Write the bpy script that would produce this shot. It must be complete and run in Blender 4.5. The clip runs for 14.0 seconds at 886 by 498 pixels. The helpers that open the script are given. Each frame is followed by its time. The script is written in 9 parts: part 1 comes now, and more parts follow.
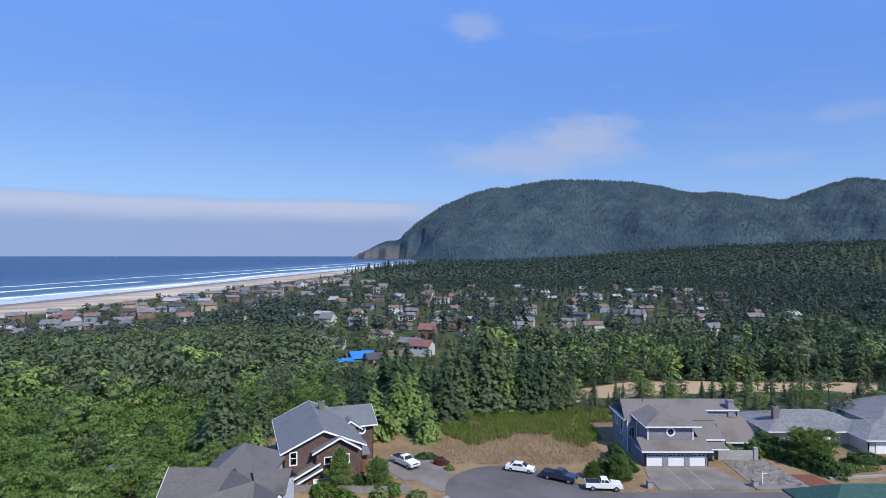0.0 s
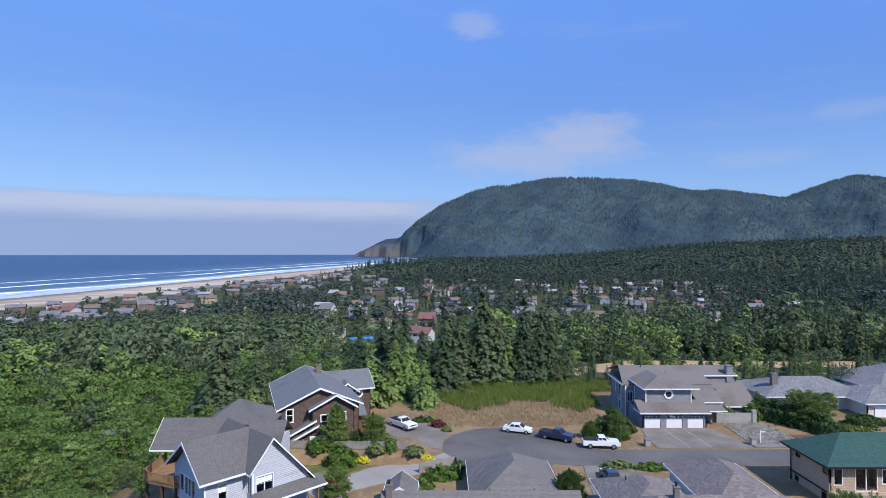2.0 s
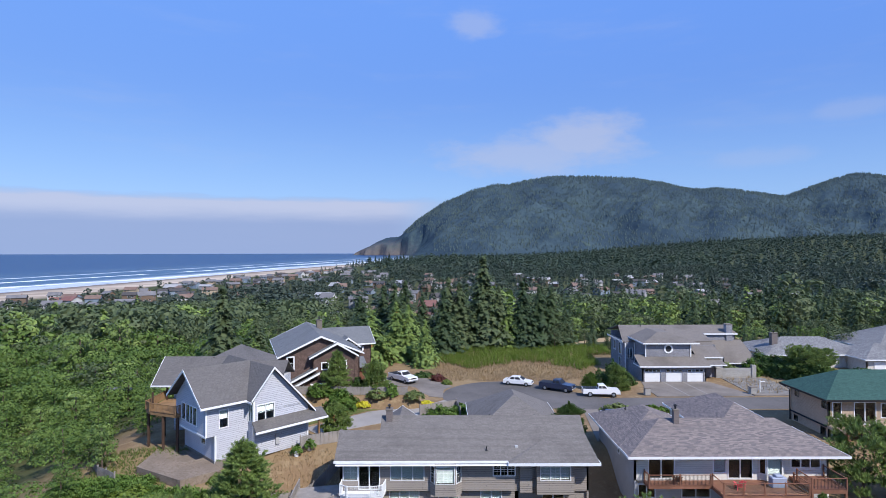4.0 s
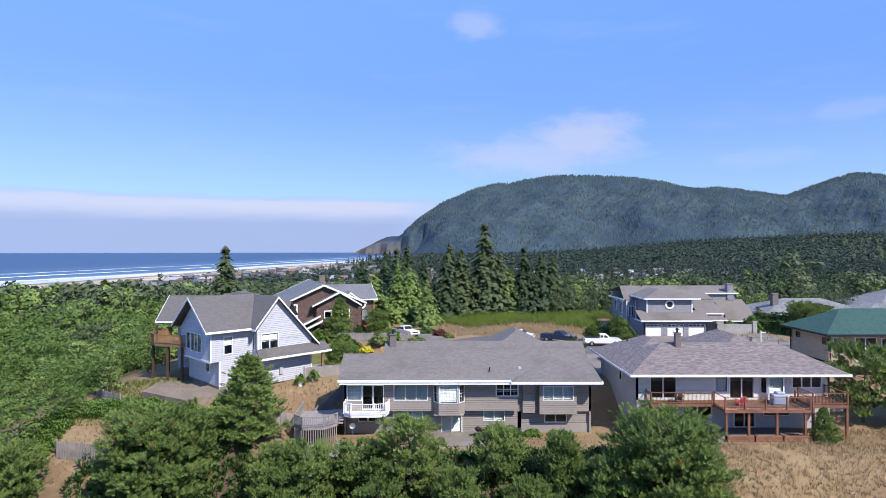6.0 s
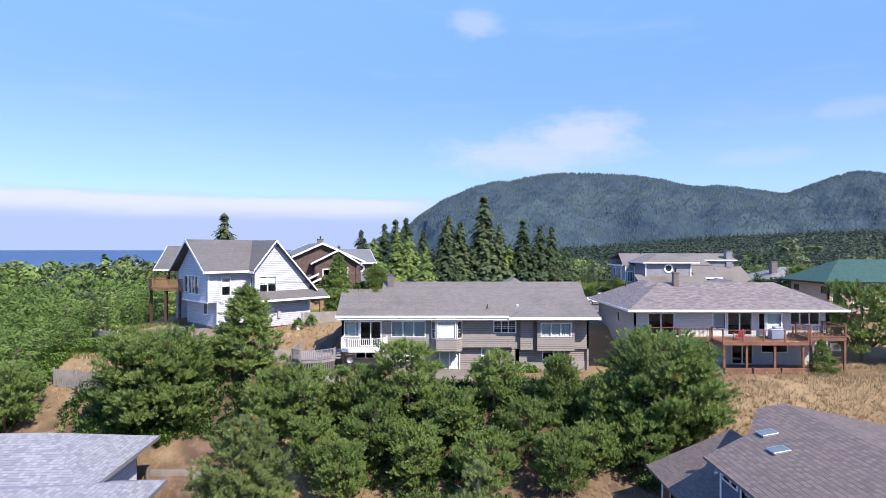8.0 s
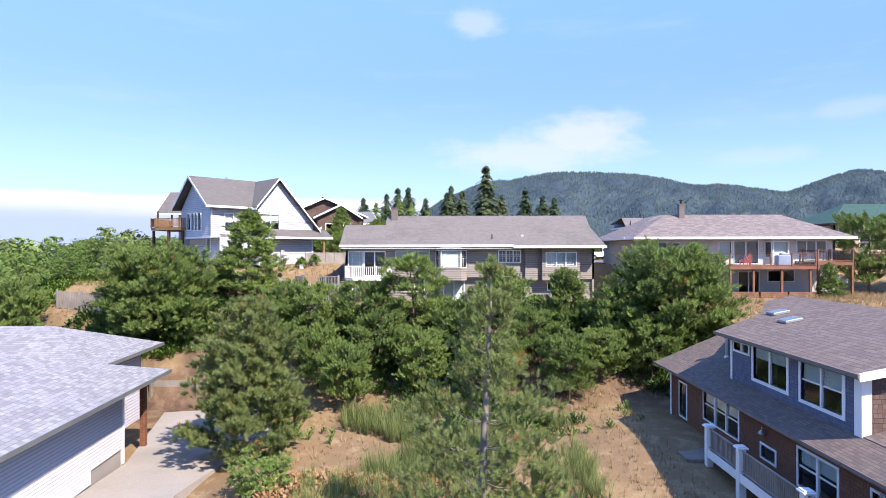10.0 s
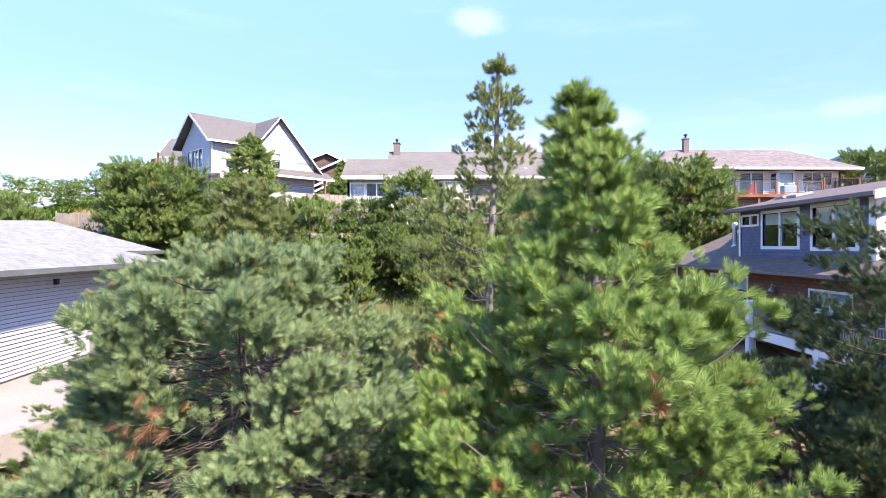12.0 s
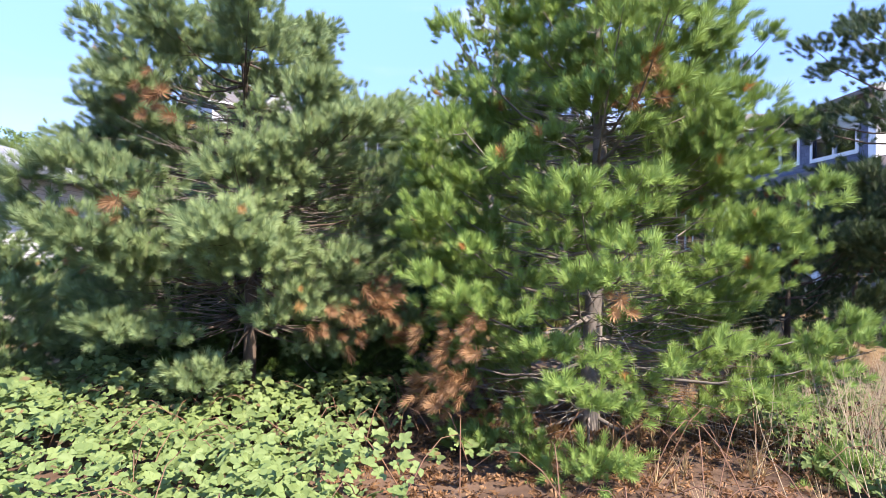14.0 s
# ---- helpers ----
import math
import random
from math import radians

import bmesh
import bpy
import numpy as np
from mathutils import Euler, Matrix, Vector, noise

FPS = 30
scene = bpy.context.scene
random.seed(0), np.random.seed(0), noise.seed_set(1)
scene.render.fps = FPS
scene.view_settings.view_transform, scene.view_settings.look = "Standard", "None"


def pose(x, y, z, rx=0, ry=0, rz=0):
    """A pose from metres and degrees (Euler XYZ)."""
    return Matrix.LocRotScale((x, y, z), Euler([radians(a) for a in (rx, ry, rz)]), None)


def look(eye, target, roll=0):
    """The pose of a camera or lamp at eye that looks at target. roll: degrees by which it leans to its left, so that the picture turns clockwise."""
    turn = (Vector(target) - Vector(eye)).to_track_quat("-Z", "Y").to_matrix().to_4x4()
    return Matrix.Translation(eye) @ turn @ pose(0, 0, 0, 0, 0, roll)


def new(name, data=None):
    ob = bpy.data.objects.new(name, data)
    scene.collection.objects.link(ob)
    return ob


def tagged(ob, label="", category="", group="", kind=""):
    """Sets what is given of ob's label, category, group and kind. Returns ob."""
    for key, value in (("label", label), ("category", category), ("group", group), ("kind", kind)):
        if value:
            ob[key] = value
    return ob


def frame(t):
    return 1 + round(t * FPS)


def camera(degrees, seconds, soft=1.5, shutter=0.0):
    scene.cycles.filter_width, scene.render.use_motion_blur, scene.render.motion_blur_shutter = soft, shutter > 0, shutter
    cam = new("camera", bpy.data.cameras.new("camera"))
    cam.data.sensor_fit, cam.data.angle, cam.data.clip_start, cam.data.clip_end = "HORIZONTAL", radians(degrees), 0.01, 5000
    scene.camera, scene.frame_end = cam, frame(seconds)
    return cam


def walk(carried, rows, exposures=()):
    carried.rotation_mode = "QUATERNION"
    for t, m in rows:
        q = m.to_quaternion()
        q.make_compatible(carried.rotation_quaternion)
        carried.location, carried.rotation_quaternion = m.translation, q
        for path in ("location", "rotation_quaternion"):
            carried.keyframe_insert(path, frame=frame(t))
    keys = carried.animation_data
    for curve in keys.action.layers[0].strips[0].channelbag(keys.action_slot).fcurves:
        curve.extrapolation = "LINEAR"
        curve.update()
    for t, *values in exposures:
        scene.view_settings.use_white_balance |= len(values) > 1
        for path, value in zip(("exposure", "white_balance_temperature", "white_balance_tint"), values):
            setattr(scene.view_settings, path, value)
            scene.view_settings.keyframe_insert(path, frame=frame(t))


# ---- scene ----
cam = camera(75.0, 14.0, 0.5)
PATH = [
    (0, (-0.015, 0.12, 47.434), (-0.015, 2.12, 47.444), 0.0),
    (0.5, (0.065, 0.171, 46.608), (0.064, 2.171, 46.617), -0.1),
    (1, (0.14, 0.204, 45.089), (0.139, 2.204, 45.097), -0.1),
    (1.5, (0.328, 0.31, 43.247), (0.327, 2.31, 43.255), -0.1),
    (2, (0.574, 0.461, 41.276), (0.572, 2.461, 41.282), -0.1),
    (2.5, (0.721, 0.343, 39.16), (0.718, 2.343, 39.166), -0.2),
    (3, (0.67, 0.273, 37.41), (0.667, 2.273, 37.414), -0.2),
    (5.5, (0.439, -0.025, 28.083), (0.434, 1.975, 28.089), -0.1),
    (6, (0.294, -0.136, 26.297), (0.289, 1.864, 26.302), -0.1),
    (6.5, (0.353, -0.108, 24.625), (0.349, 1.892, 24.63), -0.1),
    (7, (0.524, -0.08, 23.102), (0.52, 1.92, 23.107), -0.1),
    (7.5, (0.471, -0.056, 21.697), (0.467, 1.944, 21.699), -0.1),
    (8, (0.489, -0.059, 20.379), (0.484, 1.941, 20.379), -0.0),
    (10.5, (0.065, 0.384, 11.842), (0.057, 2.384, 11.842), -0.1),
    (11, (0.008, 0.515, 10.07), (0.0, 2.515, 10.065), -0.1),
    (11.5, (-0.08, 0.618, 8.558), (-0.087, 2.618, 8.552), 0.0),
    (12, (-0.048, 0.682, 7.419), (-0.057, 2.682, 7.413), 0.1),
    (12.5, (-0.081, 0.717, 6.398), (-0.089, 2.717, 6.389), 0.1),
    (13, (-0.135, 0.726, 5.528), (-0.144, 2.726, 5.519), 0.2),
    (13.5, (-0.136, 0.701, 4.63), (-0.143, 2.701, 4.619), 0.3),
    (14, (-0.077, 0.585, 3.842), (-0.085, 2.585, 3.829), 0.4),
]
walk(cam, [(t, look(eye, target, roll)) for t, eye, target, roll in PATH],
     [(0, 0.03, 6350, 10), (2, 0.05, 6350, 10), (3.5, 0.08, 6400, 10.5), (5.5, 0.33, 6600, 12), (6.5, 0.48, 6680, 12.5), (8, 0.69, 6830, 14.5), (9.3, 0.88, 7080, 16), (10.5, 1.08, 7250, 17.5), (12, 1.43, 7500, 19), (13, 1.55, 7500, 19), (14, 1.47, 7350, 17)])

# ---- light ----
SUN_EL, SUN_AZ = 46.0, 138.0          # degrees; azimuth clockwise from straight ahead (+y)
sun_dir = Vector((math.sin(radians(SUN_AZ)) * math.cos(radians(SUN_EL)), math.cos(radians(SUN_AZ)) * math.cos(radians(SUN_EL)), math.sin(radians(SUN_EL))))
sun = new("sun", bpy.data.lights.new("sun", "SUN"))
sun.data.energy, sun.data.angle, sun.data.color = 4.6, radians(0.53), (1.0, 0.955, 0.89)
sun.matrix_world = look(sun_dir * 400, (0, 0, 0))

world = bpy.data.worlds.new("sky")
scene.world = world
world.use_nodes = True


class Nodes:
    """A little wiring helper for node trees."""

    def __init__(self, tree):
        self.tree = tree
        self.tree.nodes.clear()

    def add(self, kind):
        return self.tree.nodes.new(kind)

    def link(self, a, b):
        self.tree.links.new(a, b)

    def put(self, socket, value):
        if isinstance(value, bpy.types.NodeSocket):
            self.link(value, socket)
        else:
            socket.default_value = value

    def math(self, op, a, b=0.0, c=0.0, clamp=False):
        n = self.add("ShaderNodeMath")
        n.operation, n.use_clamp = op, clamp
        for i, v in enumerate((a, b, c)):
            self.put(n.inputs[i], v)
        return n.outputs[0]

    def ramp(self, value, lo, hi, a=0.0, b=1.0, smooth=True):
        n = self.add("ShaderNodeMapRange")
        n.interpolation_type = "SMOOTHSTEP" if smooth else "LINEAR"
        for i, v in enumerate((value, lo, hi, a, b)):
            self.put(n.inputs[i], v)
        return n.outputs[0]

    def mix(self, fac, a, b, blend="MIX"):
        n = self.add("ShaderNodeMix")
        n.data_type, n.blend_type = "RGBA", blend
        self.put(n.inputs[0], fac)
        self.put(n.inputs[6], a if isinstance(a, bpy.types.NodeSocket) else (*a, 1))
        self.put(n.inputs[7], b if isinstance(b, bpy.types.NodeSocket) else (*b, 1))
        return n.outputs[2]

    def noise(self, vector, scale, detail=4.0, rough=0.55, dims="3D"):
        n = self.add("ShaderNodeTexNoise")
        n.noise_dimensions = dims
        if vector is not None:
            self.put(n.inputs["Vector"], vector)
        self.put(n.inputs["Scale"], scale)
        self.put(n.inputs["Detail"], detail)
        self.put(n.inputs["Roughness"], rough)
        return n.outputs[0]

    def scaled(self, vector, s):
        n = self.add("ShaderNodeVectorMath")
        n.operation = "MULTIPLY"
        self.put(n.inputs[0], vector)
        n.inputs[1].default_value = s
        return n.outputs[0]

    def split(self, vector):
        n = self.add("ShaderNodeSeparateXYZ")
        self.put(n.inputs[0], vector)
        return n.outputs

    def join(self, x, y, z):
        n = self.add("ShaderNodeCombineXYZ")
        for i, v in enumerate((x, y, z)):
            self.put(n.inputs[i], v)
        return n.outputs[0]


def build_sky():
    w = Nodes(world.node_tree)
    sky = w.add("ShaderNodeTexSky")
    sky.sky_type, sky.sun_disc = "NISHITA", False
    sky.sun_elevation, sky.sun_rotation = radians(SUN_EL), radians(SUN_AZ)
    sky.altitude, sky.air_density, sky.dust_density, sky.ozone_density = 60, 1.0, 0.35, 2.2
    d = w.add("ShaderNodeTexCoord").outputs["Generated"]
    x, y, z = w.split(d)
    az = w.math("ARCTAN2", x, y)                       # radians to the right of straight ahead
    el = w.math("ARCTANGENT", w.math("DIVIDE", z, w.math("SQRT", w.math("ADD", w.math("MULTIPLY", x, x), w.math("MULTIPLY", y, y)))))
    flat = w.join(az, el, 0.0)
    fine = w.noise(w.scaled(flat, (14, 30, 1)), 1.0, 7.0, 0.6)
    wisp = w.noise(w.scaled(flat, (3, 16, 1)), 1.0, 6.0, 0.62)

    def blob(a0, e0, wa, we, soft=1.0):
        """An oval cloud with a ragged edge, centred at azimuth a0 and elevation e0 (degrees)."""
        u = w.math("DIVIDE", w.math("SUBTRACT", az, radians(a0)), radians(wa))
        v = w.math("DIVIDE", w.math("SUBTRACT", el, radians(e0)), radians(we))
        r = w.math("SQRT", w.math("ADD", w.math("MULTIPLY", u, u), w.math("MULTIPLY", v, v)))
        r = w.math("ADD", r, w.math("MULTIPLY", w.math("SUBTRACT", fine, 0.5), 1.5))
        return w.ramp(r, 1.0 + 0.25 * soft, 0.35, 0.0, 1.0)

    clouds = w.math("MULTIPLY", blob(9.0, 9.2, 9.6, 2.0), 0.85)
    clouds = w.math("MAXIMUM", clouds, blob(13.4, 10.6, 5.8, 2.5))
    clouds = w.math("MAXIMUM", clouds, w.math("MULTIPLY", blob(3.2, 21.4, 2.8, 1.4), 0.62))
    clouds = w.math("MAXIMUM", clouds, w.math("MULTIPLY", blob(35.5, 11.2, 3.6, 0.9), 0.35))
    clouds = w.math("MAXIMUM", clouds, w.math("MULTIPLY", blob(28.5, 8.0, 4.6, 0.9), 0.3))
    thin = w.math("MULTIPLY", w.ramp(wisp, 0.5, 0.8), w.ramp(el, radians(3), radians(9), 0.10, 0.22))
    clouds = w.math("MAXIMUM", clouds, thin)
    # the bank of sea fog that lies along the horizon over the water
    over_sea = w.ramp(az, radians(4.0), radians(-6.0))
    edge = w.math("ADD", el, w.math("MULTIPLY", w.math("SUBTRACT", w.noise(w.scaled(flat, (9, 60, 1)), 1.0, 5.0), 0.5), radians(1.1)))
    bank = w.math("MULTIPLY", w.ramp(edge, radians(5.3), radians(4.55)), over_sea)
    crest = w.math("MULTIPLY", w.math("MULTIPLY", w.ramp(edge, radians(2.4), radians(4.2)), bank), 1.0)
    low = w.ramp(el, radians(16), radians(2), 0.0, 0.45)
    tinted = w.mix(w.ramp(el, radians(1), radians(26), 0.55, 0.92), sky.outputs[0], (1.34, 3.05, 8.25))
    base = w.mix(w.math("MULTIPLY", low, 0.55), tinted, (3.9, 6.6, 9.6))
    base = w.mix(bank, base, w.mix(crest, (2.75, 3.5, 5.7), (4.5, 4.95, 6.6)))
    base = w.mix(w.math("MULTIPLY", clouds, 0.68), base, (4.3, 4.75, 6.4))
    base = w.mix(w.ramp(az, radians(-60), radians(45), 0.09, 0.0, smooth=False), base, (4.6, 8.4, 14.0))      # paler towards the sea
    bg = w.add("ShaderNodeBackground")
    w.put(bg.inputs[0], base)
    bg.inputs[1].default_value = 0.105
    out = w.add("ShaderNodeOutputWorld")
    w.link(bg.outputs[0], out.inputs[0])


build_sky()
# ---- materials ----
def material(name):
    m = bpy.data.materials.new(name)
    m.use_nodes = True
    return m, Nodes(m.node_tree)


def finish(w, color, rough=0.8, bump=None, strength=0.3, dist=0.02, spec=0.3, metal=0.0, **extra):
    p = w.add("ShaderNodeBsdfPrincipled")
    w.put(p.inputs["Base Color"], color if isinstance(color, bpy.types.NodeSocket) else (*color, 1))
    w.put(p.inputs["Roughness"], rough)
    p.inputs["Specular IOR Level"].default_value = spec
    p.inputs["Metallic"].default_value = metal
    for k, v in extra.items():
        w.put(p.inputs[k.replace("_", " ")], v)
    if bump is not None:
        b = w.add("ShaderNodeBump")
        b.inputs["Strength"].default_value, b.inputs["Distance"].default_value = strength, dist
        w.put(b.inputs["Height"], bump)
        w.link(b.outputs[0], p.inputs["Normal"])
    out = w.add("ShaderNodeOutputMaterial")
    w.link(p.outputs[0], out.inputs[0])
    return p


def plain(name, color, rough=0.6, vary=0.12, scale=3.0, spec=0.3, metal=0.0):
    """Paint, metal or concrete with soft blotches and a fine grain."""
    m, w = material(name)
    pos = w.add("ShaderNodeNewGeometry").outputs["Position"]
    big, fine = w.noise(pos, scale * 0.3, 4), w.noise(pos, scale * 9, 3)
    f = w.math("ADD", w.math("MULTIPLY", big, 0.65), w.math("MULTIPLY", fine, 0.35))
    c = w.mix(w.ramp(f, 0.3, 0.7), [v * (1 - vary) for v in color], [min(1, v * (1 + vary)) for v in color])
    finish(w, c, rough, fine, 0.15, 0.004, spec, metal)
    return m


def courses(name, a, b, joint, row, width, slope=1.0, rough=0.85, relief=0.02, spread=0.5, stain=0.25, stain_scale=0.35, gap=0.008):
    """Lap boards, wall shingles or roof shingles: courses that run level round the thing, in its own coordinates."""
    m, w = material(name)
    tc = w.add("ShaderNodeTexCoord")
    x, y, z = w.split(tc.outputs["Object"])
    nx, ny, nz = w.split(tc.outputs["Normal"])
    side = w.math("GREATER_THAN", w.math("ABSOLUTE", nx), w.math("ABSOLUTE", ny))
    u = w.math("ADD", w.math("MULTIPLY", side, y), w.math("MULTIPLY", w.math("SUBTRACT", 1.0, side), x))
    v = w.math("MULTIPLY", z, slope)
    t = w.add("ShaderNodeTexBrick")
    t.offset, t.offset_frequency, t.squash = 0.5, 2, 1.0
    w.put(t.inputs["Vector"], w.join(w.math("ADD", u, w.math("MULTIPLY", w.noise(w.join(0.0, 0.0, w.math("FLOOR", w.math("DIVIDE", v, row))), 7.3, 0), 3.0)), v, 0.0))
    t.inputs["Color1"].default_value, t.inputs["Color2"].default_value, t.inputs["Mortar"].default_value = (0, 0, 0, 1), (1, 1, 1, 1), (0.5, 0.5, 0.5, 1)
    t.inputs["Scale"].default_value, t.inputs["Mortar Size"].default_value, t.inputs["Mortar Smooth"].default_value = 1.0, gap, 0.1
    t.inputs["Bias"].default_value, t.inputs["Brick Width"].default_value, t.inputs["Row Height"].default_value = 0.0, width, row
    each = w.split(t.outputs["Color"])[0]
    blot = w.noise(tc.outputs["Object"], stain_scale, 6, 0.62)
    fine = w.noise(w.scaled(tc.outputs["Object"], (6, 6, 22)), 1.0, 4)
    f = w.math("ADD", w.math("MULTIPLY", each, spread), w.math("MULTIPLY", fine, 1 - spread), clamp=True)
    c = w.mix(f, a, b)
    c = w.mix(w.math("MULTIPLY", w.ramp(blot, 0.48, 0.72), stain), c, [v * 0.45 for v in a])
    c = w.mix(w.math("MULTIPLY", t.outputs["Fac"], 0.7), c, joint)
    saw = w.math("SUBTRACT", 1.0, w.math("FRACT", w.math("DIVIDE", v, row)))
    h = w.math("ADD", saw, w.math("MULTIPLY", w.math("SUBTRACT", 1.0, t.outputs["Fac"]), 0.35))
    h = w.math("ADD", h, w.math("MULTIPLY", fine, 0.25))
    finish(w, c, rough, h, 0.8, relief)
    return m


def ground_mat(name, colors, scale, rough=0.95, relief=0.05):
    """Loose ground: colours blended by noise at three sizes."""
    m, w = material(name)
    pos = w.add("ShaderNodeNewGeometry").outputs["Position"]
    n1, n2, n3 = w.noise(pos, scale, 5), w.noise(pos, scale * 7, 5, 0.65), w.noise(pos, scale * 40, 3)
    c = w.mix(w.ramp(n1, 0.38, 0.62), colors[0], colors[1])
    c = w.mix(w.ramp(n2, 0.45, 0.7), c, colors[2])
    c = w.mix(w.math("MULTIPLY", w.ramp(n3, 0.3, 0.75), 0.5), c, [v * 0.55 for v in colors[0]])
    finish(w, c, rough, w.math("ADD", n2, w.math("MULTIPLY", n3, 0.4)), 0.7, relief, 0.15)
    return m


def leaf_mat(name, a, b, dead=None, dead_part=0.03, rough=0.55, through_light=0.25, hue_scale=0.25):
    """Leaves and needles: each cluster takes its own shade, each plant a slightly different one."""
    m, w = material(name)
    g = w.add("ShaderNodeNewGeometry")
    rnd = g.outputs["Random Per Island"]
    each = w.add("ShaderNodeObjectInfo").outputs["Random"]
    patch = w.noise(g.outputs["Position"], hue_scale, 3)
    f = w.math("ADD", w.math("MULTIPLY", rnd, 0.55), w.math("ADD", w.math("MULTIPLY", each, 0.25), w.math("MULTIPLY", w.ramp(patch, 0.3, 0.7), 0.35)), clamp=True)
    c = w.mix(f, a, b)
    if dead is not None:
        c = w.mix(w.math("GREATER_THAN", w.math("FRACT", w.math("MULTIPLY", rnd, 37.7)), 1 - dead_part), c, dead)
    p = w.add("ShaderNodeBsdfPrincipled")
    w.put(p.inputs["Base Color"], c)
    p.inputs["Roughness"].default_value, p.inputs["Specular IOR Level"].default_value = rough, 0.25
    t = w.add("ShaderNodeBsdfTranslucent")
    w.put(t.inputs[0], w.mix(0.5, c, b))
    mixn = w.add("ShaderNodeMixShader")
    mixn.inputs[0].default_value = through_light
    w.link(p.outputs[0], mixn.inputs[1])
    w.link(t.outputs[0], mixn.inputs[2])
    out = w.add("ShaderNodeOutputMaterial")
    w.link(mixn.outputs[0], out.inputs[0])
    return m


def glass_mat(name, tint=(0.75, 0.85, 0.88)):
    m, w = material(name)
    finish(w, tint, 0.02, None, spec=0.5, Transmission_Weight=1.0, IOR=1.45)
    return m


